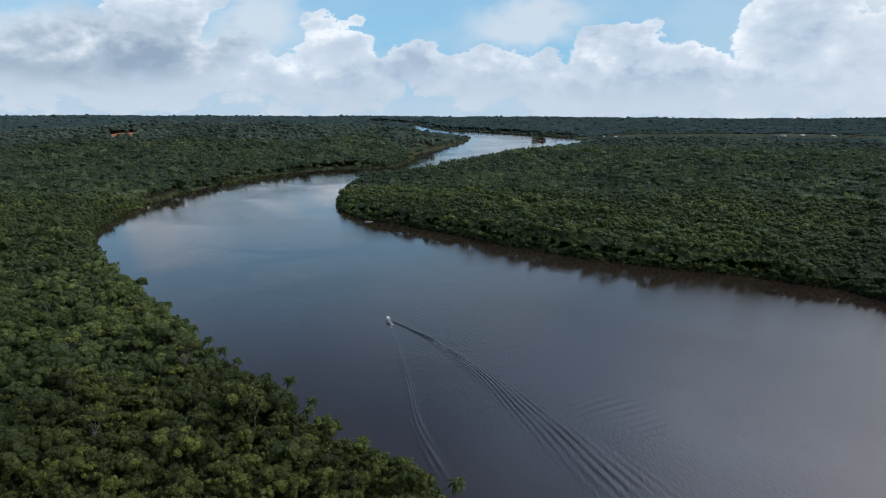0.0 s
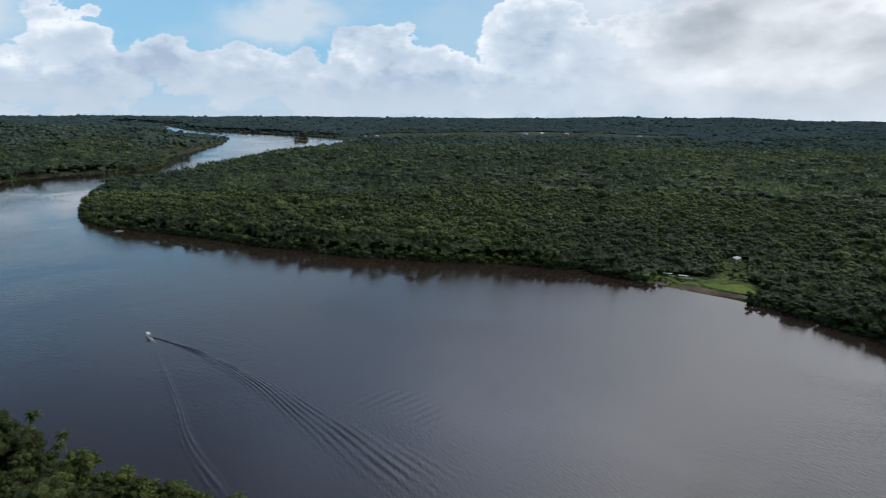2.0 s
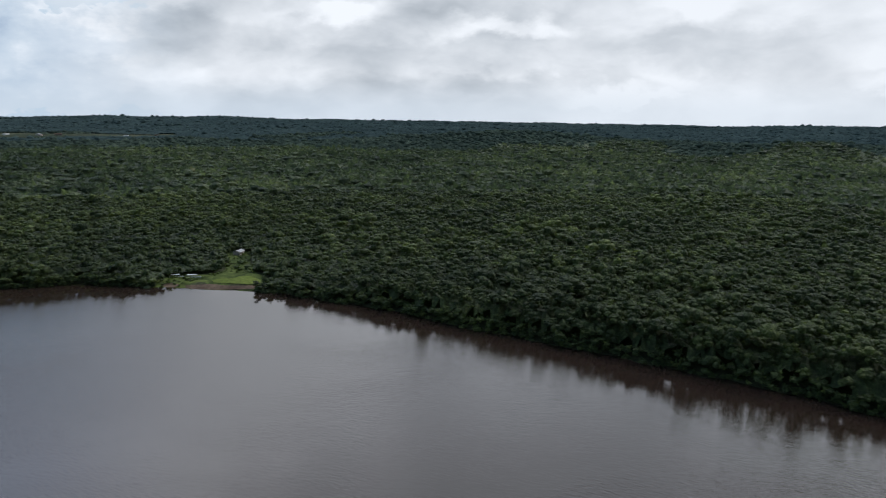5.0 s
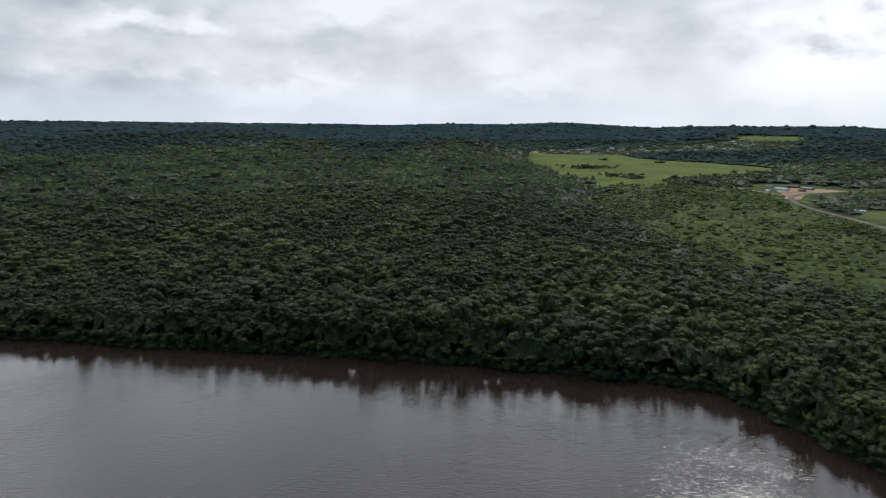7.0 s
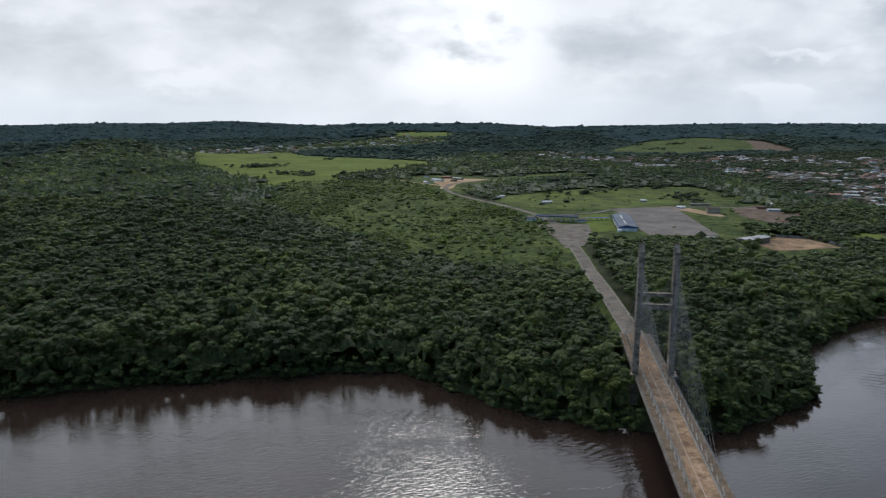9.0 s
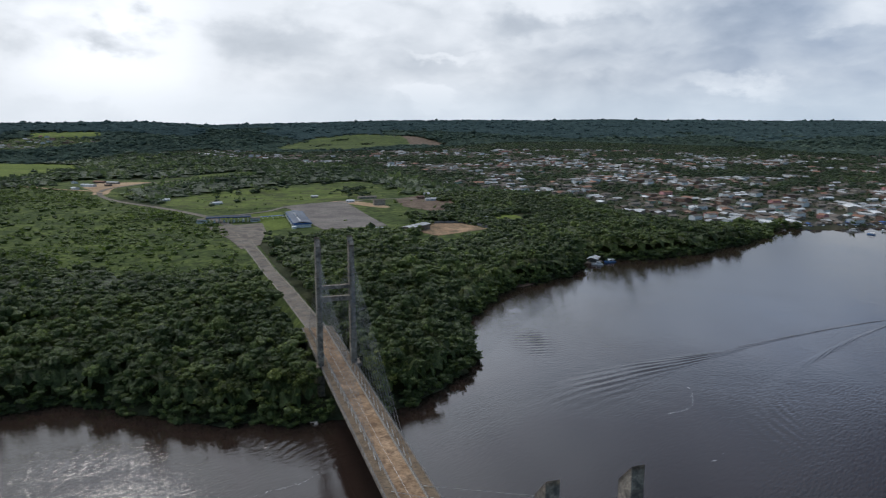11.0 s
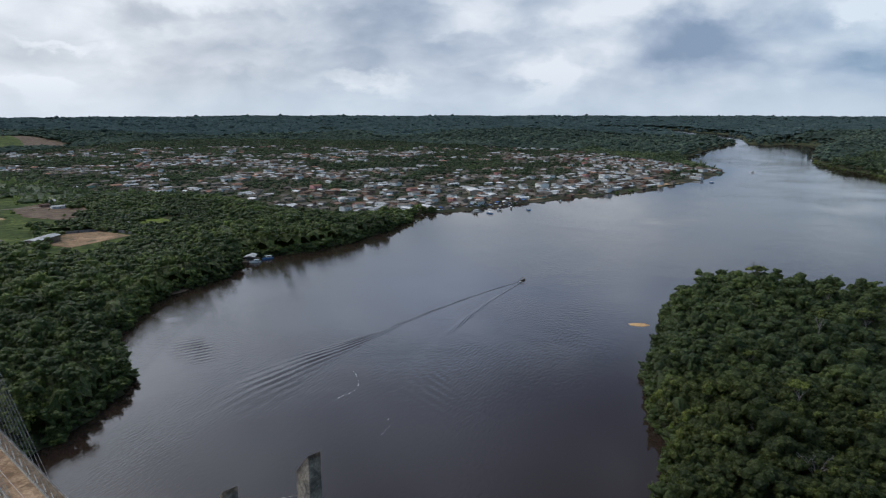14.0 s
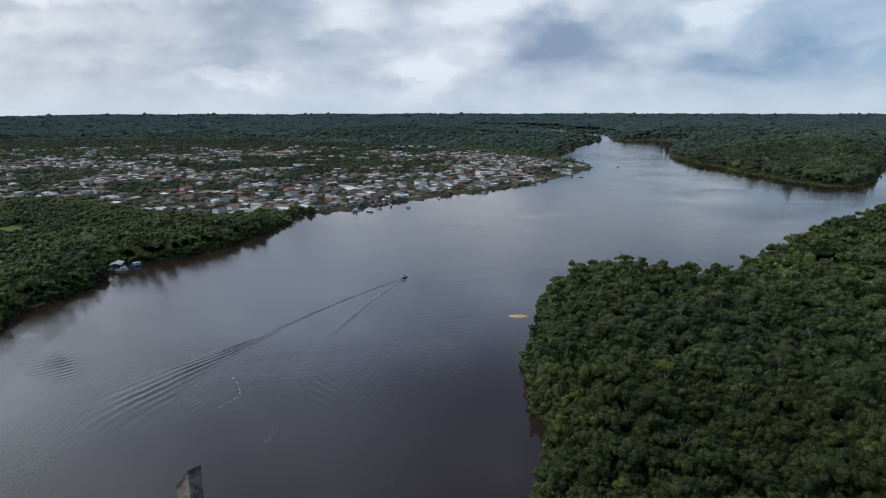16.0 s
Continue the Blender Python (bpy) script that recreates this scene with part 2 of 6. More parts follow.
def foliage(name, dark, mid, light, grain, tint_from="attribute", bump=1.0, relief=0.5, patch=0.006, contrast=1.0, gloss=0.14):
    """Leaves: a tint of its own for each crown, light and dark patches, leaf grain in colour and relief."""
    mat = bpy.data.materials.new(name)
    tree, add, link = nodes_of(mat)
    geo = add("ShaderNodeNewGeometry")
    pos = geo.outputs["Position"]
    if tint_from == "attribute":
        a = add("ShaderNodeAttribute")
        a.attribute_name = "tint"
        own = a.outputs["Fac"]
    else:
        own = add("ShaderNodeObjectInfo").outputs["Random"]
    lobe = geo.outputs["Random Per Island"]
    wide = ramp(add, link, noise_tex(add, link, pos, patch, 4.0), [(0.38, 0.0), (0.64, 1.0)])
    t = maths(add, link, "ADD", maths(add, link, "MULTIPLY", own, 0.50), maths(add, link, "MULTIPLY", lobe, 0.26))
    t = maths(add, link, "ADD", t, maths(add, link, "MULTIPLY", wide, 0.26))
    col = ramp(add, link, t, [(0.10, dark), (0.50, mid), (0.86, light), (0.93, (light[0] * 1.25, light[1] * 1.05, light[2] * 1.1)), (0.985, (0.105, 0.105, 0.062))])
    leaf = noise_tex(add, link, pos, grain, 5.0, 0.7)
    col = mix(add, link, 1.0, col, ramp(add, link, leaf, [(0.32, 1 - 0.52 * contrast), (0.50, 1.0 - 0.05 * contrast), (0.66, 1 + 1.0 * contrast)]), "MULTIPLY")
    b = add("ShaderNodeBsdfPrincipled", Roughness=0.55)
    b.inputs["Specular IOR Level"].default_value = gloss
    link(col, b.inputs["Base Color"])
    bm = add("ShaderNodeBump", Strength=bump, Distance=relief)
    link(leaf, bm.inputs["Height"])
    link(bm.outputs[0], b.inputs["Normal"])
    glow = add("ShaderNodeBsdfTranslucent")                      # light that comes through the leaves
    link(mix(add, link, 1.0, col, (1.35, 1.45, 1.0), "MULTIPLY"), glow.inputs["Color"])
    both = add("ShaderNodeMixShader")
    both.inputs[0].default_value = 0.38
    link(b.outputs[0], both.inputs[1])
    link(glow.outputs[0], both.inputs[2])
    out = add("ShaderNodeOutputMaterial")
    link(both.outputs[0], out.inputs[0])
    return mat


def build_water():
    mat = bpy.data.materials.new("river_water")
    tree, add, link = nodes_of(mat)
    geo = add("ShaderNodeNewGeometry")
    pos = geo.outputs["Position"]
    mapping = add("ShaderNodeMapping")
    link(pos, mapping.inputs[0])
    mapping.inputs["Scale"].default_value = (1.0, 0.30, 1.0)
    mapping.inputs["Rotation"].default_value = (0, 0, 0.5)
    ripple = noise_tex(add, link, mapping.outputs[0], 0.85, 3.0, 0.5)
    swell = noise_tex(add, link, mapping.outputs[0], 0.07, 2.0)
    calm = ramp(add, link, noise_tex(add, link, pos, 0.0065, 4.0, 0.55, 0.8), [(0.36, 0.22), (0.64, 1.0)])
    lee = add("ShaderNodeAttribute")
    lee.attribute_name = "tint"
    calm = maths(add, link, "MULTIPLY", calm, ramp(add, link, lee.outputs["Fac"], [(0.05, 1.0), (0.75, 0.22)]))
    height = maths(add, link, "ADD", maths(add, link, "MULTIPLY", ripple, maths(add, link, "MULTIPLY", calm, 0.62)), maths(add, link, "MULTIPLY", swell, 0.12))
    b = add("ShaderNodeBsdfPrincipled", Roughness=0.03, IOR=1.333)
    b.inputs["Base Color"].default_value = (0.023, 0.0145, 0.011, 1)
    bm = add("ShaderNodeBump", Strength=0.48, Distance=1.0)
    link(height, bm.inputs["Height"])
    link(bm.outputs[0], b.inputs["Normal"])
    out = add("ShaderNodeOutputMaterial")
    link(b.outputs[0], out.inputs[0])
    return mat


WATER = build_water()
_LEAF = ((0.020, 0.030, 0.013), (0.062, 0.073, 0.021), (0.180, 0.199, 0.044))
LEAF_NEAR = foliage("leaves_near", *_LEAF, 1.3, bump=1.0, relief=0.7)
_WOOD = ((0.033, 0.046, 0.021), (0.067, 0.086, 0.029), (0.158, 0.186, 0.052))
LEAF_WOOD = foliage("leaves_wood", *_WOOD, 0.75, bump=1.0, relief=1.1, contrast=0.8, gloss=0.14)
LEAF_MID = foliage("leaves", *_WOOD, 0.42, bump=0.9, relief=1.6, contrast=0.8, gloss=0.14)
# Far leaves: distance haze is painted in as bluer colour with less contrast
LEAF_FAR_HAZE = foliage("leaves_far_haze", (0.030, 0.042, 0.027), (0.064, 0.082, 0.044), (0.135, 0.157, 0.072), 0.20, bump=0.8, relief=2.5, contrast=0.7, gloss=0.06)
LEAF_BLUE_HAZE = foliage("leaves_blue_haze", (0.043, 0.060, 0.050), (0.078, 0.102, 0.078), (0.125, 0.153, 0.110), 0.13, bump=0.5, relief=3.0, contrast=0.55, gloss=0.0)
LEAF_SKYLINE_HAZE = foliage("leaves_skyline_haze", (0.046, 0.068, 0.066), (0.068, 0.096, 0.092), (0.096, 0.130, 0.120), 0.08, bump=0.4, relief=4.0, contrast=0.45, gloss=0.0)
LEAF_TREE = foliage("leaves_tree", *_LEAF, 1.7, tint_from="object", bump=1.0, relief=0.5)
LEAF_PALM = foliage("palm_leaves", (0.024, 0.036, 0.012), (0.048, 0.066, 0.019), (0.090, 0.112, 0.034), 2.4, tint_from="object", bump=0.4, relief=0.2)
LEAF_SCRUB = foliage("scrub_leaves", (0.028, 0.042, 0.011), (0.064, 0.088, 0.021), (0.122, 0.150, 0.032), 0.9, bump=1.0, relief=0.8, patch=0.012)
BARK = surface("bark", (0.13, 0.11, 0.09), (0.26, 0.24, 0.21), 1.2, 0.9, fine=9.0, bump=0.5)
GROUND = surface("forest_floor", (0.034, 0.038, 0.020), (0.062, 0.064, 0.034), 0.02, 0.95, spec=0.03, fine=0.4)
GRASS = surface("grass", (0.080, 0.105, 0.021), (0.128, 0.154, 0.033), 0.013, 0.95, spec=0.04, fine=0.35, bump=0.4, bump_scale=0.8, stain=((0.085, 0.078, 0.03), 0.03, 0.55, 0.75))
FIELD = surface("rough_field", (0.068, 0.092, 0.021), (0.118, 0.142, 0.035), 0.02, 0.95, spec=0.04, fine=0.3, bump=0.5, bump_scale=0.6, stain=((0.050, 0.052, 0.024), 0.035, 0.46, 0.62))
ROUGH_GRASS = surface("rough_grass", (0.052, 0.070, 0.020), (0.098, 0.118, 0.031), 0.02, 0.95, spec=0.04, fine=0.16, bump=0.6, bump_scale=0.5, stain=((0.024, 0.036, 0.012), 0.09, 0.46, 0.60))
FAR_GRASS = surface("dry_field", (0.035, 0.045, 0.025), (0.075, 0.078, 0.045), 0.008, 0.95, spec=0.04, fine=0.05, stain=((0.03, 0.04, 0.022), 0.02, 0.48, 0.62))
DIRT = surface("bare_earth", (0.26, 0.17, 0.10), (0.42, 0.29, 0.18), 0.03, 0.95, fine=0.6, stain=((0.16, 0.13, 0.075), 0.06, 0.55, 0.75))
YARD_DIRT = surface("yard_earth", (0.20, 0.125, 0.075), (0.34, 0.225, 0.135), 0.05, 0.95, fine=0.5, stain=((0.10, 0.082, 0.05), 0.07, 0.48, 0.66))
RED_DIRT = surface("red_earth", (0.28, 0.10, 0.055), (0.40, 0.17, 0.09), 0.03, 0.95, fine=0.6)
SAND = surface("river_sand", (0.42, 0.25, 0.11), (0.56, 0.36, 0.18), 0.3, 0.9, fine=3.0)
MUD = surface("mud", (0.07, 0.045, 0.03), (0.15, 0.105, 0.07), 0.1, 0.75, fine=1.0)
ASPHALT = surface("asphalt_road", (0.085, 0.074, 0.063), (0.19, 0.162, 0.134), 0.08, 0.9, fine=1.2, stain=((0.175, 0.140, 0.105), 0.12, 0.46, 0.66))
LOT = surface("worn_paving", (0.125, 0.107, 0.094), (0.20, 0.173, 0.15), 0.03, 0.9, fine=0.7, stain=((0.10, 0.085, 0.08), 0.07, 0.54, 0.70))
LINE = surface("road_paint", (0.42, 0.41, 0.38), (0.62, 0.61, 0.57), 0.6, 0.8, fine=3.0, stain=((0.2, 0.18, 0.15), 0.8, 0.5, 0.7))
CONCRETE = surface("weathered_concrete", (0.19, 0.155, 0.12), (0.33, 0.28, 0.225), 0.25, 0.9, fine=2.2, bump=0.4, bump_scale=3.0, stain=((0.065, 0.060, 0.055), 0.45, 0.47, 0.66))
WALK = surface("dusty_walkway", (0.13, 0.092, 0.06), (0.21, 0.155, 0.105), 0.3, 0.95, fine=2.0, stain=((0.07, 0.058, 0.045), 0.5, 0.5, 0.68))
DARK_CONCRETE = surface("stained_concrete", (0.12, 0.115, 0.11), (0.21, 0.20, 0.19), 0.3, 0.9, fine=2.0, stain=((0.05, 0.047, 0.045), 0.5, 0.5, 0.68))
CABLE = surface("cable_sheath", (0.13, 0.13, 0.125), (0.22, 0.22, 0.21), 0.5, 0.5)
STEEL = surface("galvanised_steel", (0.13, 0.13, 0.13), (0.21, 0.21, 0.205), 1.0, 0.6, 0.2)
WHITE = surface("white_paint", (0.50, 0.50, 0.48), (0.68, 0.68, 0.66), 0.5, 0.6, fine=2.0, stain=((0.35, 0.32, 0.28), 0.6, 0.58, 0.78))
BLACK = surface("dark_opening", (0.012, 0.012, 0.012), (0.03, 0.03, 0.03), 0.5, 0.8)
PALE_ROOF = surface("pale_metal_roof", (0.36, 0.35, 0.335), (0.62, 0.605, 0.58), 0.15, 0.9, spec=0.05, fine=1.0, stain=((0.26, 0.20, 0.16), 0.35, 0.55, 0.72), vary=0.25)
GREY_ROOF = surface("grey_metal_roof", (0.095, 0.082, 0.068), (0.185, 0.162, 0.138), 0.15, 0.9, spec=0.05, fine=1.0, stain=((0.15, 0.10, 0.075), 0.35, 0.5, 0.7), vary=0.25)
RUST_ROOF = surface("rusted_metal_roof", (0.115, 0.072, 0.052), (0.19, 0.125, 0.092), 0.2, 0.9, spec=0.05, fine=1.0, stain=((0.3, 0.27, 0.24), 0.3, 0.55, 0.7), vary=0.25)
TILE_ROOF = surface("clay_tile_roof", (0.20, 0.105, 0.07), (0.29, 0.165, 0.115), 0.25, 0.85, fine=1.5, vary=0.2)
BLUE_ROOF = surface("blue_painted_metal", (0.03, 0.075, 0.20), (0.06, 0.12, 0.27), 0.3, 0.5, fine=1.0)
SLATE_BLUE = surface("blue_grey_roof", (0.085, 0.095, 0.115), (0.14, 0.155, 0.18), 0.06, 0.8, spec=0.1, fine=0.8)
CREAM_WALL = surface("cream_plaster", (0.22, 0.19, 0.15), (0.34, 0.295, 0.235), 0.3, 0.9, fine=1.5, stain=((0.2, 0.17, 0.14), 0.4, 0.55, 0.75), vary=0.2)
BRICK_WALL = surface("raw_brick", (0.15, 0.095, 0.07), (0.23, 0.145, 0.11), 0.3, 0.9, fine=2.5, vary=0.2)
GREEN_WALL = surface("green_plaster", (0.18, 0.27, 0.22), (0.26, 0.36, 0.30), 0.3, 0.9, fine=1.5, vary=0.2)
PINK_WALL = surface("pink_plaster", (0.42, 0.20, 0.19), (0.52, 0.27, 0.25), 0.3, 0.9, fine=1.5, vary=0.2)
TIMBER = surface("weathered_timber", (0.13, 0.10, 0.075), (0.23, 0.185, 0.145), 0.4, 0.85, fine=3.0)
BLUE_HULL = surface("blue_hull", (0.05, 0.13, 0.27), (0.10, 0.20, 0.36), 0.8, 0.5)
FOAM = surface("foam", (0.55, 0.56, 0.56), (0.75, 0.75, 0.74), 1.5, 0.8)

# ---------------------------------------------------------------- the lie of the land
def rise(d):
    """Far ground lifted to put the horizon at its height in the camera's view."""
    return 92.0 * np.clip((np.asarray(d, float) - 2200.0) / 2650.0, 0.0, 1.2) ** 1.5


WEST_BANK = [(-420, 4330), (-180, 4180), (-140, 3900), (-70, 3590), (30, 3390), (128, 3270), (112, 3144), (62, 2910), (-6, 2666), (-87, 2417), (-92, 2111), (-132, 1840), (-256, 1771),
             (-363, 1622), (-429, 1413), (-452, 1177), (-445, 1008), (-418, 850), (-372, 745), (-306, 637), (-206, 490), (-157, 420), (-117, 366),
             (-87, 332), (-42, 273), (-9, 244), (9, 212), (30, 120), (44, 20), (46, -70), (34, -150), (4, -212), (-5, -246),
             (-10, -287), (2, -367), (-5, -448), (-12, -526), (-34, -577), (-62, -600), (-116, -573), (-158, -592), (-213, -674), (-297, -797),
             (-474, -1018), (-800, -1400), (-1250, -2100)]
SOUTH_ISLAND = [(-1050, -2250), (-809, -1806), (-642, -1460), (-553, -1389), (-503, -1477), (-464, -1736), (-407, -2111), (-429, -2347), (-500, -2700), (-560, -2930),
                (-453, -3005), (-400, -2950), (-326, -2985), (-318, -3140), (-316, -3400), (-254, -3560), (-150, -3680), (-85, -3850), (18, -3900), (300, -3960)]
EAST_BANK = [(300, -3840), (40, -3720), (-60, -3600), (-105, -3440), (-136, -3230), (-209, -3190), (-268, -3090), (-276, -3020), (-219, -2877), (-153, -2670), (-103, -2452), (-65, -2272), (-70, -2060), (-120, -1900), (-138, -1782),
             (-68, -1549), (45, -1312), (135, -1187), (211, -1081), (285, -965), (326, -940), (310, -862), (316, -737), (341, -647), (364, -616), (384, -600),
             (384, -580), (366, -562), (356, -505), (364, -453), (343, -398), (324, -352), (303, -333), (268, -300), (256, -278), (246, -235), (248, -212),
             (263, -180), (290, -151), (307, -138), (334, -125), (362, -112), (374, -90), (385, -30), (395, 38), (397, 90), (401, 142),
             (402, 252), (408, 300), (402, 360), (398, 405), (376, 467), (325, 565), (260, 618), (171, 668), (72, 760), (-9, 855),
             (-61, 912), (-112, 961), (-152, 1060), (-166, 1180), (-160, 1388), (-96, 1528), (-45, 1644), (10, 1798), (200, 2150), (390, 2560),
             (540, 2900), (600, 3120), (566, 3328), (451, 3445), (330, 3604), (196, 3727), (-8, 3849), (-120, 4150), (-168, 4330), (-400, 4480)]


def smooth_line(pts, n=4, coves=False):
    p = np.array([pts[0], *pts, pts[-1]], float)
    out = []
    for a, b, c, d in zip(p, p[1:], p[2:], p[3:]):
        for u in np.linspace(0, 1, n, endpoint=False):
            out.append(0.5 * (2 * b + (c - a) * u + (2 * a - 5 * b + 4 * c - d) * u * u + (3 * b - a - 3 * c + d) * u ** 3))
    out.append(p[-2])
    out = np.array(out)
    if not coves:
        return out
    k = np.arange(len(out))
    size = 2.0 + 0.002 * np.hypot(out[:, 0], out[:, 1])          # small coves and noses
    out[:, 0] += size * np.sin(k * 2.3 + 1.0)
    out[:, 1] += size * np.sin(k * 1.7)
    return out


BANKS = [smooth_line(b, 4, True) for b in (WEST_BANK, SOUTH_ISLAND, EAST_BANK)]
RIVER = np.concatenate(BANKS)


def inside(pts, poly):
    poly = np.asarray(poly, float)
    x, y = pts[:, 0], pts[:, 1]
    hit = np.zeros(len(pts), bool)
    for (ax, ay), (bx, by) in zip(poly, np.roll(poly, -1, 0)):
        if ay == by:
            continue
        over = (ay > y) != (by > y)
        hit ^= over & (x < (bx - ax) * (y - ay) / (by - ay) + ax)
    return hit


def edge_distance(pts, poly, closed=True):
    poly = np.asarray(poly, float)
    best = np.full(len(pts), 1e12)
    ends = np.roll(poly, -1, 0) if closed else poly[1:]
    for a, b in zip(poly, ends):
        ab = b - a
        n = float(ab @ ab)
        if n < 1e-9:
            continue
        u = np.clip(((pts - a) @ ab) / n, 0, 1)
        q = pts - a - u[:, None] * ab
        best = np.minimum(best, q[:, 0] ** 2 + q[:, 1] ** 2)
    return np.sqrt(best)


def shore(pts):
    """Metres to the water's edge; below nought in the river."""
    pts = np.asarray(pts, float)
    d = edge_distance(pts, RIVER)
    return np.where(inside(pts, RIVER), -d, d)


# hills: bearing (degrees clockwise from +y), distance, height, half-width along the sight line and across it
HILLS = [(-27, 2500, 40, 500, 700), (-12, 2650, 38, 350, 600), (-3, 2500, 22, 300, 300), (8, 1900, 13, 330, 330), (20, 1800, 13, 300, 400),
         (40, 2000, 16, 500, 700), (63, 2700, 42, 480, 420), (76, 2500, 20, 350, 350), (86, 2350, 34, 200, 230), (84, 4300, 26, 260, 380), (93, 4500, 30, 240, 420),
         (103, 3750, 40, 560, 420), (113, 3700, 42, 560, 420), (124, 3600, 24, 400, 420), (134, 3300, 14, 200, 300),
         (172, 3300, 22, 350, 500), (194, 3000, 26, 500, 500), (205, 2300, 30, 500, 400), (32, 4700, 12, 200, 260), (40, 4750, 12, 200, 300), (25, 3420, 14, 130, 700)]


# share of the far lift at each bearing, set to fit the skyline in view
SKYLINE_AZ = (0, 40, 60, 75, 90, 118, 132, 150, 230, 360)
SKYLINE = (1.0, 0.96, 0.85, 0.72, 0.62, 0.60, 0.9, 1.0, 1.0, 1.0)


def climb(az):
    return np.interp(np.asarray(az) % 360, SKYLINE_AZ, SKYLINE)


def speckle(p, size, seed):
    """Smooth random values from 0 to 1 with patches of a given size in metres."""
    grid = np.random.default_rng(seed).random((64, 64))
    q = np.asarray(p) / size
    i = np.floor(q).astype(int)
    u = q - i
    u = u * u * (3 - 2 * u)
    a, b = i[:, 0] % 64, i[:, 1] % 64
    a2, b2 = (a + 1) % 64, (b + 1) % 64
    top = grid[a, b] * (1 - u[:, 0]) + grid[a2, b] * u[:, 0]
    low = grid[a, b2] * (1 - u[:, 0]) + grid[a2, b2] * u[:, 0]
    return top * (1 - u[:, 1]) + low * u[:, 1]


def ground(pts, coast=None):
    pts = np.asarray(pts, float)
    x, y = pts[:, 0], pts[:, 1]
    d = np.hypot(x, y)
    az = np.degrees(np.arctan2(x, y))
    s = shore(pts) if coast is None else coast
    z = np.clip(s * 0.22, -3.0, 2.0) + 3.0 * np.clip(s / 250, 0, 1)
    for b, far, h, lx, ly in HILLS:
        off = (az - b + 180) % 360 - 180
        z += 1.25 * h * np.exp(-((d * np.cos(np.radians(np.clip(off, -80, 80))) - far) / lx) ** 2 - (d * np.sin(np.radians(np.clip(off, -80, 80))) / ly) ** 2) * (np.abs(off) < 80) * np.clip(s / 120, 0, 1)
    roll = np.sin(x * 0.006 + 1.3) * np.cos(y * 0.0071) + 0.6 * np.sin(x * 0.0153 - y * 0.011)
    z += 2.0 * roll * np.clip((s - 60) / 300, 0, 1)
    return z + rise(d) * climb(az)


def mesh_from(name, verts, faces, mats=(), smooth=True, tint=None):
    """verts n x 3, faces m x 3 or m x 4."""
    me = bpy.data.meshes.new(name)
    verts = np.ascontiguousarray(verts, dtype=np.float32)
    faces = np.ascontiguousarray(faces, dtype=np.int32)
    n, k = faces.shape
    me.vertices.add(len(verts))
    me.vertices.foreach_set("co", verts.ravel())
    me.loops.add(n * k)
    me.loops.foreach_set("vertex_index", faces.ravel())
    me.polygons.add(n)
    me.polygons.foreach_set("loop_start", np.arange(0, n * k, k, dtype=np.int32))
    me.polygons.foreach_set("loop_total", np.full(n, k, dtype=np.int32))
    me.polygons.foreach_set("use_smooth", np.full(n, smooth))
    if tint is not None:
        at = me.attributes.new("tint", "FLOAT", "POINT")
        at.data.foreach_set("value", np.ascontiguousarray(tint, dtype=np.float32))
    for m in mats:
        me.materials.append(m)
    me.update(calc_edges=True)
    return me


def polar_sheet(name, rings, bearings, height, mat, tint=None):
    a = np.radians(bearings)
    r, t = np.meshgrid(rings, a, indexing="ij")
    pts = np.stack([r * np.sin(t), r * np.cos(t)], -1).reshape(-1, 2)
    z = height(pts)
    nr, na = len(rings), len(a)
    i = np.arange(nr - 1)[:, None] * na
    j = np.arange(na)[None, :]
    q = np.stack([i + j, i + (j + 1) % na, i + na + (j + 1) % na, i + na + j], -1).reshape(-1, 4)[:, ::-1]
    return new(name, mesh_from(name, np.column_stack([pts, z]), q, [mat], True, None if tint is None else tint(pts)))


RINGS = np.concatenate([np.linspace(0, 100, 12, endpoint=False), 100 * (4880 / 100) ** np.linspace(0, 1, 190)])
BEARINGS = np.concatenate([np.arange(-40, 214, 0.6), np.arange(214, 320, 3.0)])
land = polar_sheet("ground", RINGS, BEARINGS, ground, GROUND)
tagged(land, "dark forest floor, rising to low wooded hills", "ground", kind="structure")
river = polar_sheet("water", np.concatenate([[0.0], 40 * (2300 / 40) ** np.linspace(0, 1, 125), np.linspace(2360, 4880, 40)]), np.concatenate([np.arange(-36, 210, 0.75), np.arange(210, 324, 6.0)]),
                    lambda p: rise(np.hypot(p[:, 0], p[:, 1])) * climb(np.degrees(np.arctan2(p[:, 0], p[:, 1]))), WATER,
                    lambda p: np.exp(-np.clip(-shore(p), 0, 400) / 45.0))          # sheltered water lies smoother under the banks
tagged(river, "wide dark brown river with calm, reflecting water", "river", kind="structure")

# ---------------------------------------------------------------- clearings (no forest grows here)
MEADOW = [(2640, -28), (2680, -293), (2387, -403), (2288, -551), (2025, -686), (1865, -640), (1740, -530), (1680, -416), (1590, -340), (1470, -285), (1400, -206), (1440, -140), (1640, -100), (1952, -64), (2052, -20)]
SCRUB = [(1500, -170), (1150, -110), (900, -140), (700, -190), (580, -255), (540, -320), (620, -366), (790, -425), (990, -450), (1160, -435), (1290, -455), (1500, -400)]
POST = [(660, -400), (760, -400), (830, -390), (990, -445), (1150, -520), (1180, -700), (1130, -900), (900, -860), (760, -790), (690, -690), (620, -560), (650, -500)]
SANDLOT = [(508, -536), (580, -522), (650, -640), (625, -665), (560, -660)]
PLAYGROUND = [(660, -785), (604, -768), (560, -711), (625, -715)]
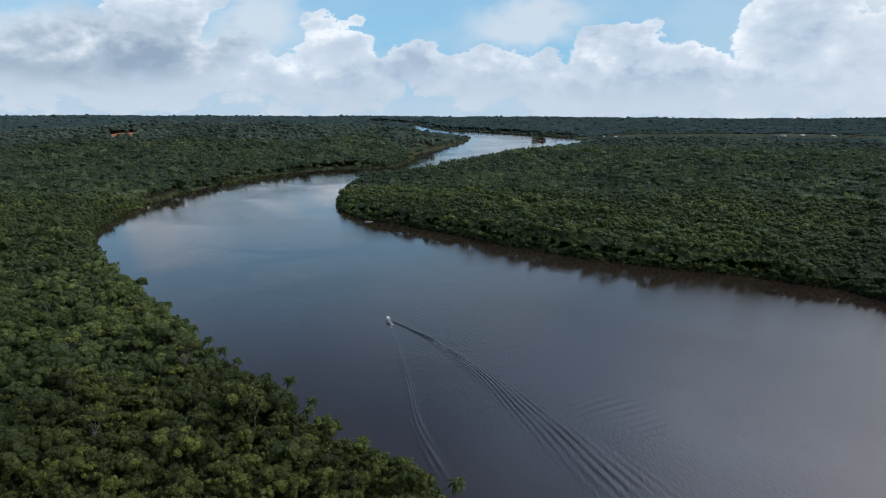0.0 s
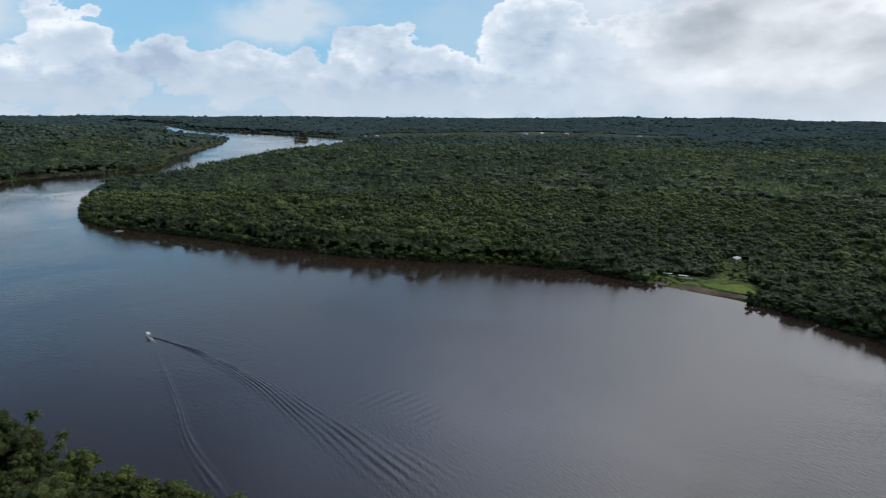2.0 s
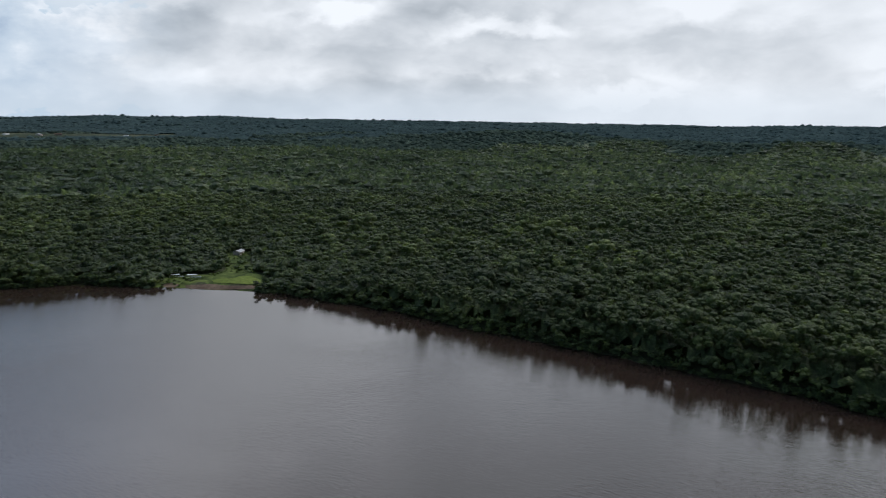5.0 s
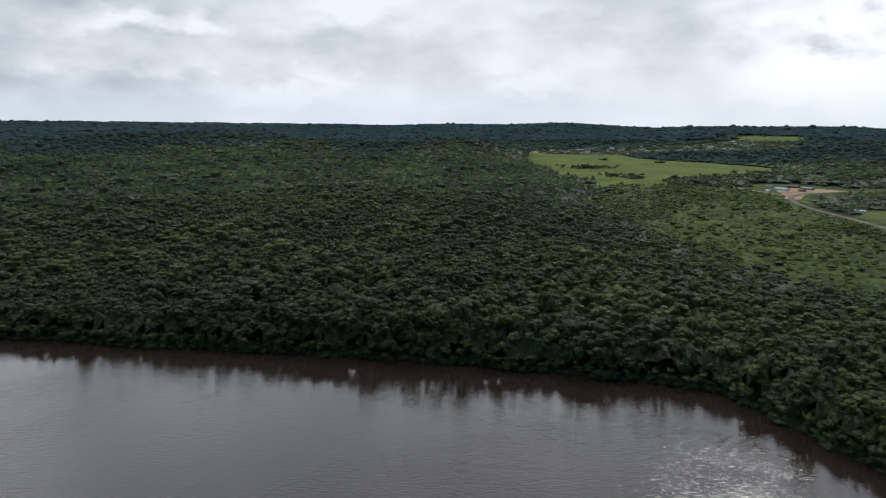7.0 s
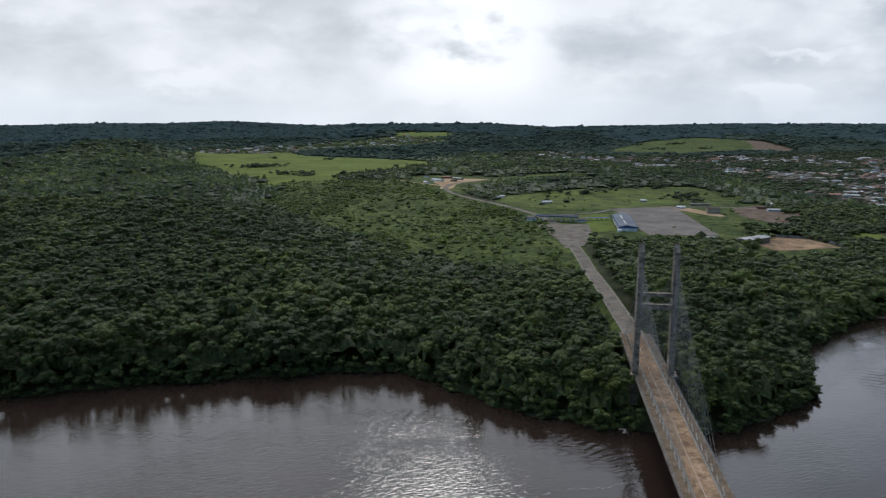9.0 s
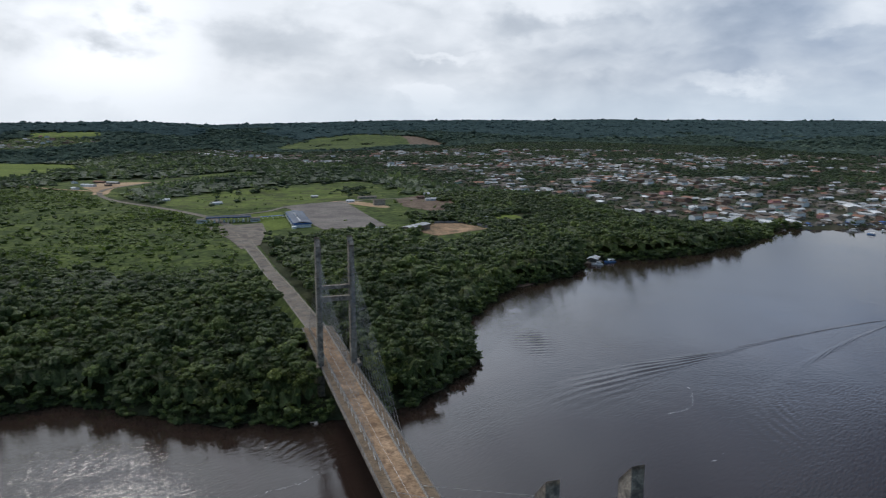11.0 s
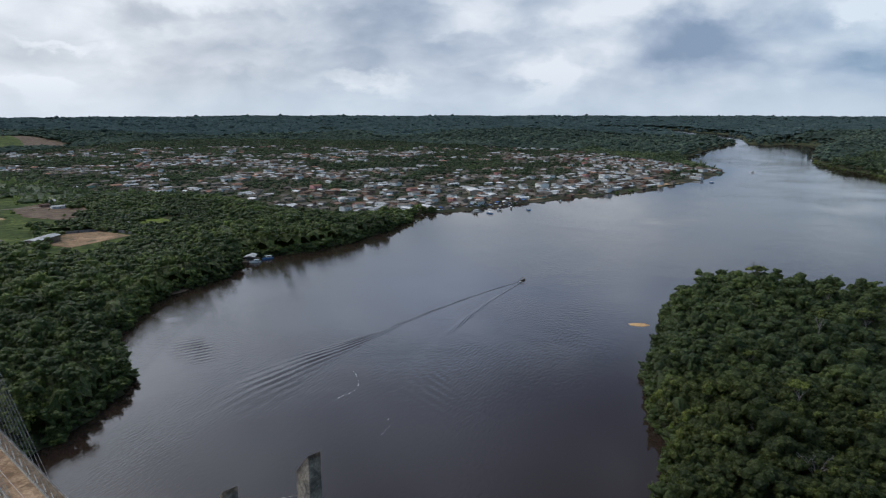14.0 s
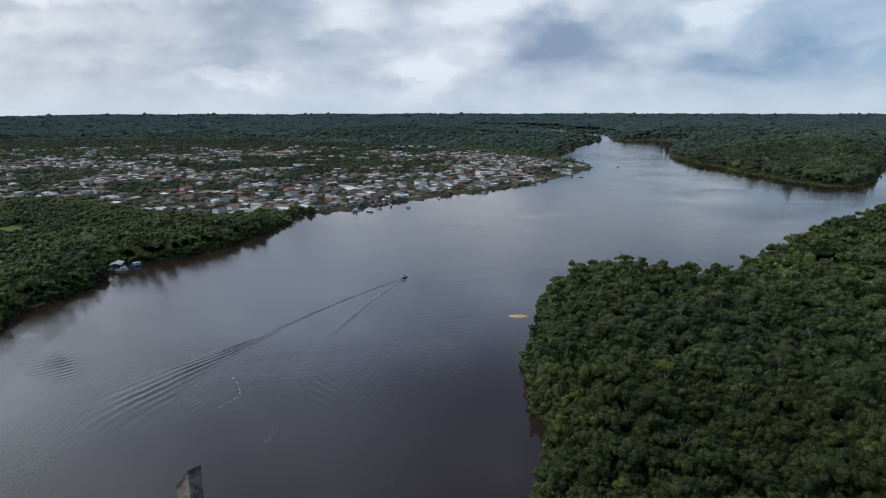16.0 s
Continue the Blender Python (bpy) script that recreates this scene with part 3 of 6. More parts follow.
TOWN = [(335, -935), (400, -870), (520, -900), (700, -1000), (900, -960), (1150, -1050), (1400, -1150), (1800, -1150), (2200, -1040), (2420, -1060), (2430, -1260), (2150, -1400), (1950, -1750), (1960, -2350), (1750, -2620), (1180, -2700), (720, -2620),
        (300, -2450), (60, -2130), (-60, -1900), (-175, -1795), (-100, -1540), (10, -1300), (105, -1175), (185, -1065), (262, -955), (312, -915)]
LANDING = [(352, 505), (372, 458), (398, 425), (420, 432), (432, 468), (460, 506), (490, 538), (478, 556), (450, 524), (414, 496), (380, 520)]
HILL_FIELD = [(2380, -1509), (2633, -1878), (2612, -2120), (2425, -2195), (2110, -1940), (2099, -1626), (2256, -1480)]
HILL_CUT = [(2420, -2150), (2371, -2220), (2129, -2160), (2003, -2010), (2120, -1960)]
RED_CUT = [(-1020, 2150), (-950, 2150), (-930, 2290), (-1010, 2280)]
GLADE = [(-200, -612), (-280, -690), (-300, -660), (-225, -600)]
FAR_FIELD = [(600, 3160), (900, 3180), (1300, 3030), (1800, 2830), (2060, 2690), (2090, 2760), (1800, 2920), (1320, 3150), (900, 3310), (620, 3260)]
EAST_FIELD = [(2610, 20), (2900, 30), (2960, -400), (3060, -700), (3120, -980), (2900, -1060), (2800, -850), (2680, -560), (2600, -350)]
BEND = [(1290, -440), (1300, -395), (1400, -400), (1520, -440), (1570, -560), (1490, -650), (1530, -760), (1550, -890), (1470, -900), (1420, -740), (1350, -600), (1270, -510), (1190, -462)]
RIDGE_FIELD = [(3105, -890), (3035, -1105), (3176, -1156), (3249, -932)]
HEDGES = [(1235, -600, 34, 8), (1215, -690, 40, 9), (1180, -770, 34, 9), (1135, -840, 34, 10), (1020, -815, 20, 8), (1010, -570, 16, 4), (1120, -690, 40, 12), (1000, -792, 36, 14), (940, -760, 24, 10), (1060, -560, 12, 6), (1152, -620, 30, 10), (960, -500, 10, 5), (2330, -1700, 50, 10), (2280, -1880, 40, 12), (2480, -1900, 60, 10), (1953, -178, 62, 26), (1606, -385, 70, 26), (1665, -455, 60, 24), (1720, -520, 40, 20), (1812, -573, 46, 26), (1700, -230, 40, 18), (1640, -250, 30, 18), (2300, -250, 14, 10), (2240, -420, 26, 12)]
CLEARINGS = [FAR_FIELD, BEND, RIDGE_FIELD, EAST_FIELD, MEADOW, SCRUB, POST, SANDLOT, PLAYGROUND, TOWN, LANDING, HILL_FIELD, HILL_CUT, RED_CUT, GLADE]
ROAD = [(338, -238), (385, -260), (470, -300), (560, -340), (640, -373), (735, -418), (800, -440), (890, -458), (993, -457), (1173, -449), (1283, -462), (1344, -496), (1377, -552), (1422, -622), (1453, -726), (1491, -864)]
BRIDGE_LINE = [(-60, -40), (340, -240)]


# ---------------------------------------------------------------- crowns
def ico(level):
    bm = bmesh.new()
    bmesh.ops.create_icosphere(bm, subdivisions=level, radius=1.0)
    v = np.array([p.co[:] for p in bm.verts])
    f = np.array([[p.index for p in q.verts] for q in bm.faces])
    bm.free()
    return v, f


ICO = {k: ico(k) for k in (1, 2, 3, 4)}


def trim(v, f, below):
    keep = v[f][:, :, 2].mean(1) > below
    f = f[keep]
    used = np.unique(f)
    back = np.zeros(len(v), int)
    back[used] = np.arange(len(used))
    return v[used], back[f]


def crown_shape(rng, level, lobes, size, flat, deep=0.34, below=-0.3, rough=0.05):
    """A crown whose skin swells into rounded boughs, about 1 in radius round the origin."""
    v, f = trim(*ICO[level], below)
    k = np.arange(lobes)
    h = 1 - (k + 0.5) / lobes * 1.35
    a = k * 2.39996 + rng.uniform(-0.5, 0.5, lobes)
    w = np.sqrt(np.clip(1 - h * h, 0, 1))
    c = np.stack([w * np.cos(a), w * np.sin(a), h], 1)
    reach = rng.uniform(0.72, 1.08, lobes)
    wide = size * rng.uniform(0.75, 1.3, lobes)
    gap = np.arccos(np.clip(v @ c.T, -1, 1)) / wide[None]
    swell = (reach[None] * (1 - deep + deep * np.sqrt(np.clip(1 - gap ** 2, 0, 1)))).max(1)
    v = v * (swell * (1 + rough * rng.uniform(-1, 1, len(v))))[:, None]
    v[:, 2] *= flat
    skew = rng.uniform(-0.2, 0.2, 2)
    v[:, :2] += v[:, 2:3] * skew
    return v, f


def leaf_sprays(rng, v, f, count, size):
    """Small leaf sprays that stand out from a crown's skin."""
    pick = rng.integers(0, len(f), count)
    a, b, c = (v[f[pick, k]] for k in range(3))
    w = rng.dirichlet((1, 1, 1), count)
    p = a * w[:, :1] + b * w[:, 1:2] + c * w[:, 2:]
    nrm = np.cross(b - a, c - a)
    nrm /= np.linalg.norm(nrm, axis=1)[:, None] + 1e-9
    side = np.cross(nrm, rng.normal(size=(count, 3)))
    side /= np.linalg.norm(side, axis=1)[:, None] + 1e-9
    lift = np.cross(side, nrm)
    s = size * rng.uniform(0.6, 1.4, (count, 1))
    tilt = rng.uniform(0.25, 1.0, (count, 1))
    p = p + nrm * s * 0.15
    q = np.stack([p - side * s * 0.5, p + side * s * 0.5, p + (lift * (1 - tilt) + nrm * tilt) * s], 1)
    return q.reshape(-1, 3), np.arange(count * 3).reshape(-1, 3)


def with_sprays(rng, shape, count, size):
    v, f = shape
    sv, sf = leaf_sprays(rng, v, f, count, size)
    return np.concatenate([v, sv]), np.concatenate([f, sf + len(v)])


def cluster_shape(rng, lumps, flat, level=1, small=0.26, large=0.46, rough=0.16, sprays=0, spray=0.12):
    """A crown of many leafy clumps heaped into an uneven dome, about 1 in radius round the origin."""
    vs, fs, n = [], [], 0
    for k in range(lumps):
        out = math.sqrt((k + 0.5) / lumps) * 0.78 * rng.uniform(0.75, 1.2)
        a = k * 2.39996 + rng.uniform(-0.5, 0.5)
        r = rng.uniform(small, large) * (1.15 - 0.35 * out)
        top = math.sqrt(max(0.0, 1.0 - min(1.0, out) ** 2)) * flat * rng.uniform(0.6, 1.15) - 0.25 * r
        v, f = trim(*ICO[level], -0.45)
        v = v * (1 + rough * rng.uniform(-1, 1, (len(v), 1))) * np.array([r, r, r * rng.uniform(0.75, 1.1)])
        vs.append(v + np.array([out * math.cos(a), out * math.sin(a), top - 0.3 * flat]))
        fs.append(f + n)
        n += len(v)
    v, f = np.concatenate(vs), np.concatenate(fs)
    if sprays:
        sv, sf = leaf_sprays(rng, v, f, sprays, spray)
        v, f = np.concatenate([v, sv]), np.concatenate([f, sf + n])
    return v, f


def scatter(rng, cell, lo, hi, az0=-36.0, az1=210.0, jitter=0.46):
    """A shaken grid of points between two distances and two bearings."""
    n = int(hi / cell) + 1
    g = np.arange(-n, n + 1) * cell
    x, y = np.meshgrid(g, g)
    x[::2] += cell * 0.5
    p = np.stack([x, y], -1).reshape(-1, 2)
    p = p + rng.uniform(-jitter, jitter, p.shape) * cell
    d = np.hypot(p[:, 0], p[:, 1])
    az = (np.degrees(np.arctan2(p[:, 0], p[:, 1])) - az0) % 360
    return p[(d >= lo) & (d < hi) & (az < az1 - az0)]


ROAD_LINE = smooth_line(ROAD, 3)


def wooded(p, road=14.5):
    s = shore(p)
    ok = s > 2.5
    ragged = p + 34.0 * (np.stack([speckle(p, 70, 91), speckle(p, 70, 92)], 1) - 0.5) + 7.0 * np.stack([np.sin(p[:, 1] * 0.11) + np.sin(p[:, 0] * 0.043 + 1.0), np.sin(p[:, 0] * 0.10) + np.sin(p[:, 1] * 0.039)], 1)
    for poly in CLEARINGS:
        ok &= ~inside(p if poly is TOWN or poly is LANDING else ragged, poly)
    ok &= edge_distance(p, ROAD_LINE, False) > road + np.clip((p[:, 0] - 620) / 12, 0, 16)
    ok &= edge_distance(p, np.array(BRIDGE_LINE, float), False) > 13.0
    ok &= np.hypot(p[:, 0] - 375, p[:, 1] + 592) > 9.0
    return ok, s


def plant(name, label, shapes, p, z, radius, flat, tint, mat, seed, category="trees", smooth=False):
    """Many crowns as one mesh."""
    rng = np.random.default_rng(seed)
    which = rng.integers(0, len(shapes), len(p))
    vs, fs, ts, n = [], [], [], 0
    for k, (v, f) in enumerate(shapes):
        i = np.where(which == k)[0]
        a = rng.uniform(0, 6.283, len(i))
        c, s = np.cos(a)[:, None], np.sin(a)[:, None]
        r = radius[i][:, None]
        w = np.stack([(v[:, 0] * c - v[:, 1] * s) * r + p[i, :1], (v[:, 0] * s + v[:, 1] * c) * r + p[i, 1:2], v[:, 2] * r * flat[i][:, None] + z[i][:, None]], -1)
        vs.append(w.reshape(-1, 3))
        fs.append((f[None] + (np.arange(len(i)) * len(v))[:, None, None] + n).reshape(-1, 3))
        ts.append(np.repeat(tint[i], len(v)))
        n += len(v) * len(i)
    ob = new(name, mesh_from(name, np.concatenate(vs), np.concatenate(fs), [mat], smooth, np.concatenate(ts)))
    return tagged(ob, label, category, kind="stuff")


rng = np.random.default_rng(7)
NEAR_SHAPES = [cluster_shape(rng, n, fl, 1, 0.20, 0.40, 0.22, 240, 0.13) for n, fl in ((13, 0.8), (16, 0.65), (10, 1.0), (18, 0.55), (14, 1.1), (9, 0.8))]
WOOD_SHAPES = [cluster_shape(rng, n, fl, 1, 0.22, 0.44, 0.24, 48, 0.18) for n, fl in ((9, 0.85), (10, 0.7), (7, 1.05), (11, 0.6), (8, 1.1), (6, 0.8))]
MID_SHAPES = [cluster_shape(rng, n, fl, 1, 0.30, 0.55, 0.26, 12, 0.3) for n, fl in ((4, 0.8), (4, 0.65), (3, 1.0), (4, 0.6), (4, 0.95))]
FAR_SHAPES = [with_sprays(rng, crown_shape(rng, 1, n, 0.8, fl, 0.4, -0.25, 0.2), 8, 0.55) for n, fl in ((5, 0.6), (6, 0.5), (4, 0.75), (7, 0.55), (5, 0.45))]
RIDGE_SHAPES = [crown_shape(rng, 1, 5, 0.8, fl, 0.45, -0.2, 0.2) for fl in (0.55, 0.7, 0.85)]


def lowered(p):
    """Trees shortened round the clearings, so that the camera sees into them."""
    near = np.full(len(p), 1e9)
    for poly in (POST, SANDLOT, PLAYGROUND, SCRUB, MEADOW, LANDING, HILL_FIELD, FAR_FIELD, BEND, EAST_FIELD, RIDGE_FIELD, TOWN):
        q = np.array(poly, float)
        some = ((p > q.min(0) - 140) & (p < q.max(0) + 140)).all(1)
        near[some] = np.minimum(near[some], edge_distance(p[some], poly))
    return 0.34 + 0.66 * np.clip(near / 140.0, 0, 1)


def growth(rng, p, s, r_lo, r_hi, h_lo, h_hi):
    """Crown radius, crown height and flatness for trees at p; lower at the water and in patches."""
    n = len(p)
    patch = 0.55 * speckle(p, 150, 8) + 0.45 * speckle(p, 48, 9)
    r = r_lo + (r_hi - r_lo) * (0.7 * rng.beta(1.0, 1.9, n) + 0.35 * speckle(p, 80, 10))
    tall = h_lo + (h_hi - h_lo) * (0.55 * rng.beta(1.6, 1.6, n) + 0.45 * patch)
    big = rng.random(n) < 0.07
    tall += np.where(big, rng.uniform(3, 9, n), 0)
    r *= np.where(big, 1.45, 1.0)
    edge = np.clip((s + 2) / 15.0, 0, 1)
    tall *= (0.32 + 0.68 * edge) * lowered(p)
    r *= 0.72 + 0.28 * edge
    tall *= np.where((np.hypot(p[:, 0], p[:, 1]) > 2650) & (s < 60), 0.6, 1.0)
    flat = rng.uniform(0.8, 1.25, n)
    return r, tall, flat


def tints(rng, p):
    wide = 0.6 * speckle(p, 210, 5) + 0.4 * speckle(p, 60, 6)
    return np.clip(rng.beta(1.1, 1.7, len(p)) * 0.66 + 0.56 * wide - 0.12, 0, 1)


def reach(p):
    """Distance, shaken so that one kind of wood passes into the next without a line."""
    d = np.hypot(p[:, 0], p[:, 1])
    return d * (1 + 0.22 * (speckle(p, 230, 77) - 0.5) * np.clip((d - 700) / 500, 0, 1) * np.clip((4700 - d) / 600, 0, 1))


def stand(name, label, cell, lo, hi, shapes, mat, seed, r_lo, r_hi, h_lo, h_hi, smooth=False):
    rng = np.random.default_rng(seed)
    p = scatter(rng, cell, lo * 0.86, min(hi * 1.14, 4820))
    p = p[(reach(p) >= lo) & (reach(p) < hi)]
    ok, s = wooded(p)
    p, s = p[ok], s[ok]
    r, tall, flat = growth(rng, p, s, r_lo, r_hi, h_lo, h_hi)
    z = ground(p, s) + tall - r * 0.65 * flat
    plant(name, label, shapes, p, z, r, flat, tints(rng, p), mat, seed, "trees", smooth)


# nearest wood: the first 300 trees stand as things of their own further down
rng = np.random.default_rng(11)
_p = scatter(rng, 7.8, 95, 560)
_ok, _s = wooded(_p)
_ok &= (speckle(_p, 21, 33) > 0.13) | (_s < 22)                          # gaps where a tree has fallen
_p, _s = _p[_ok], _s[_ok]
_order = np.argsort(np.hypot(_p[:, 0], _p[:, 1]))
_p, _s = _p[_order], _s[_order]
_r, _tall, _flat = growth(rng, _p, _s, 3.0, 8.6, 9, 27)
NEAR_TREES = [(_p[i], _r[i], _tall[i], _flat[i], float(ground(_p[i:i + 1], _s[i:i + 1])[0])) for i in range(300)]
_n = int((np.hypot(_p[:, 0], _p[:, 1]) < 340).sum())
_tint = tints(rng, _p)
_z = ground(_p, _s) + _tall - _r * 0.65 * _flat
plant("forest", "dense green rainforest canopy of rounded crowns", NEAR_SHAPES, _p[300:_n], _z[300:_n], _r[300:_n], _flat[300:_n], _tint[300:_n], LEAF_NEAR, 11)
plant("forest", "dense green rainforest canopy along the river", WOOD_SHAPES, _p[_n:], _z[_n:], _r[_n:], _flat[_n:], _tint[_n:], LEAF_WOOD, 16)
# saplings and small crowns between the near trees
_q = scatter(rng, 4.6, 95, 360)
_ok, _qs = wooded(_q)
_q, _qs = _q[_ok], _qs[_ok]
_qr, _qt, _qf = growth(rng, _q, _qs, 1.2, 3.4, 8, 23)
plant("forest", "small green trees and saplings between larger crowns", MID_SHAPES, _q, ground(_q, _qs) + _qt - _qr * 0.5, _qr, _qf * 1.15, tints(rng, _q), LEAF_NEAR, 17)
stand("forest", "dense dark green rainforest on the far bank", 10.0, 560, 1150, MID_SHAPES, LEAF_MID, 12, 3.4, 9.2, 10, 27)
stand("forest", "dark green rainforest stretching over low hills", 18.0, 1150, 2250, FAR_SHAPES, LEAF_FAR_HAZE, 13, 7.4, 15.5, 12, 27)
stand("forest", "distant rainforest on the way to the horizon", 22.0, 2250, 3250, RIDGE_SHAPES, LEAF_BLUE_HAZE, 14, 8.5, 15, 14, 24)
stand("forest", "rainforest along the horizon, blue haze painted into its leaves", 33.0, 3250, 4820, RIDGE_SHAPES, LEAF_SKYLINE_HAZE, 15, 11, 18, 15, 21)


def shore_brush():
    """Low boughs and bushes that hang over the water's edge."""
    rng = np.random.default_rng(21)
    pts = []
    for line in BANKS:
        for a, b in zip(line, line[1:]):
            n = max(1, int(np.linalg.norm(b - a) / 2.6))
            u = (np.arange(n) + rng.random(n)) / n
            pts.append(a + (b - a) * u[:, None])
    p = np.concatenate(pts)
    p = np.concatenate([p + rng.normal(0, 1.3, p.shape), p + rng.normal(0, 2.6, p.shape), p + rng.normal(0, 3.4, p.shape), p + rng.normal(0, 6.5, p.shape)])
    layer = np.repeat([0, 1, 2, 3], len(p) // 4)
    d = np.hypot(p[:, 0], p[:, 1])
    az = (np.degrees(np.arctan2(p[:, 0], p[:, 1])) + 36) % 360
    ok = (az < 246) & (d > 120) & (d < 2300) & ((d < 900) | (rng.random(len(p)) < 0.45))
    bank = (p[:, 1] < -955) & (p[:, 1] > -1800) & (p[:, 0] > -150)          # the town's waterfront is open
    ok &= ~bank | (rng.random(len(p)) < 0.03)
    ok &= ~inside(p, LANDING) & (edge_distance(p, np.array([(365, 507), (396, 440)], float), False) > 6)
    ok &= edge_distance(p, np.array(BRIDGE_LINE, float), False) > 8
    ok &= np.hypot(p[:, 0] - 370, p[:, 1] + 592) > 13.0
    ok &= shore(p) > -0.6
    ok &= (layer == 0) | (np.hypot(p[:, 0], p[:, 1]) < 1150)
    p, layer = p[ok], layer[ok]
    n = len(p)
    r = rng.uniform(2.0, 3.8, n) * np.where(np.hypot(p[:, 0], p[:, 1]) > 900, 1.4, 1) * np.where(layer == 3, np.clip(np.hypot(p[:, 0], p[:, 1]) / 420, 1.0, 1.7), 1)
    z = rise(np.hypot(p[:, 0], p[:, 1])) + np.choose(layer, (rng.uniform(0.2, 2.0, n), rng.uniform(2.0, 5.0, n), rng.uniform(4.5, 8.5, n), rng.uniform(2.0, 8.0, n)))
    plant("bank_brush", "low green bushes hanging over the water's edge", FAR_SHAPES, p, z, r, rng.uniform(0.8, 1.3, n), tints(rng, p), LEAF_MID, 22, "bushes")


shore_brush()


def undergrowth(lo, hi, rings, step, mat, tall, t_lo, t_hi, smooth):
    """The closed lower storey between the crowns, down to the bank."""
    near, far = lo * (0.88 if lo > 500 else 1.0), min(hi * 1.12, 4860)
    rings = near * (far / near) ** np.linspace(0, 1, int(rings * 1.15))
    a = np.radians(np.arange(-37, 211, step))
    r, t = np.meshgrid(rings, a, indexing="ij")
    rng = np.random.default_rng(23)
    pts = np.stack([r * np.sin(t), r * np.cos(t)], -1).reshape(-1, 2)
    ok, s = wooded(pts, 18.0)
    ok &= (reach(pts) > lo) & (reach(pts) < hi)
    ok &= s > np.where(np.hypot(pts[:, 0], pts[:, 1]) > 1200, 30.0, 0.6)
    h = np.clip(1.5 + s * 1.3, 0, tall) * rng.uniform(0.7, 1.3, len(pts))
    z = ground(pts, s) + h * lowered(pts)
    nr, na = r.shape
    i = np.arange(nr - 1)[:, None] * na
    j = np.arange(na - 1)[None, :]
    q = np.stack([i + j, i + j + 1, i + na + j + 1, i + na + j], -1).reshape(-1, 4)[:, ::-1]
    q = q[ok[q].all(1)]
    used = np.unique(q)
    back = np.zeros(len(pts), int)
    back[used] = np.arange(len(used))
    me = mesh_from("undergrowth", np.column_stack([pts, z])[used], back[q], [mat], smooth, rng.uniform(t_lo, t_hi, len(used)))
    tagged(new("undergrowth", me), "dense dark undergrowth between the forest trees", "undergrowth", kind="stuff")


undergrowth(95, 1200, 190, 0.35, LEAF_MID, 11.0, 0.05, 0.6, False)
undergrowth(1150, 2300, 60, 0.5, LEAF_FAR_HAZE, 12.0, 0.1, 0.75, False)
undergrowth(2250, 3300, 60, 0.4, LEAF_BLUE_HAZE, 11.0, 0.1, 0.6, False)
undergrowth(3250, 4860, 70, 0.4, LEAF_SKYLINE_HAZE, 13.0, 0.2, 0.6, False)


def scrub():
    """Open ground with bushes beside the road."""
    rng = np.random.default_rng(31)
    p = scatter(rng, 5.0, 500, 1600, 90, 128)
    lump = 1.2 * speckle(p, 95, 1) + 0.9 * speckle(p, 38, 2) + 0.6 * speckle(p, 17, 3) - 1.35
    ok = inside(p, SCRUB) & (edge_distance(p, ROAD_LINE, False) > 15) & (rng.random(len(p)) < np.clip(0.92 + 1.1 * lump - np.clip((p[:, 0] - 820) / 1000, 0, 0.3), 0.42, 1.0))
    grown = 0.72 + 0.6 * np.clip(lump[ok], -0.6, 1.2)
    p = p[ok]
    q = scatter(rng, 13.0, 500, 1700, 100, 150)
    q = q[(inside(q, POST) | inside(q, PLAYGROUND)) & (rng.random(len(q)) < 0.24) & (edge_distance(q, np.array([(720, -490), (860, -560)], float), False) > 50) & (edge_distance(q, np.array([(780, -640), (880, -640)], float), False) > 60) & (edge_distance(q, ROAD_LINE, False) > 26)]
    g = scatter(rng, 15.0, 500, 1600, 90, 128)
    g = g[inside(g, SCRUB) & (edge_distance(g, ROAD_LINE, False) > 18) & (rng.random(len(g)) < 0.75 * speckle(g, 60, 4) + 0.05)]
    e = scatter(rng, 4.5, 560, 760, 35, 50)
    q = np.concatenate([q, e[inside(e, LANDING) & ((e[:, 1] > 488) | (e[:, 0] > 424)) & (rng.random(len(e)) < 0.6)]])
    p = np.concatenate([p, q])
    n = len(p)
    r = (0.9 + 5.0 * rng.beta(1.0, 3.0, n)) * np.concatenate([grown, np.full(len(q), 0.8)])
    p, r = np.concatenate([p, g]), np.concatenate([r, rng.uniform(2.6, 6.5, len(g))])
    n = len(p)
    z = ground(p) + r * rng.uniform(0.1, 0.55, n)
    plant("scrub", "light green bushes on open grassy ground", FAR_SHAPES, p, z, r, rng.uniform(0.8, 1.4, n), tints(rng, p), LEAF_SCRUB, 32, "bushes")


scrub()


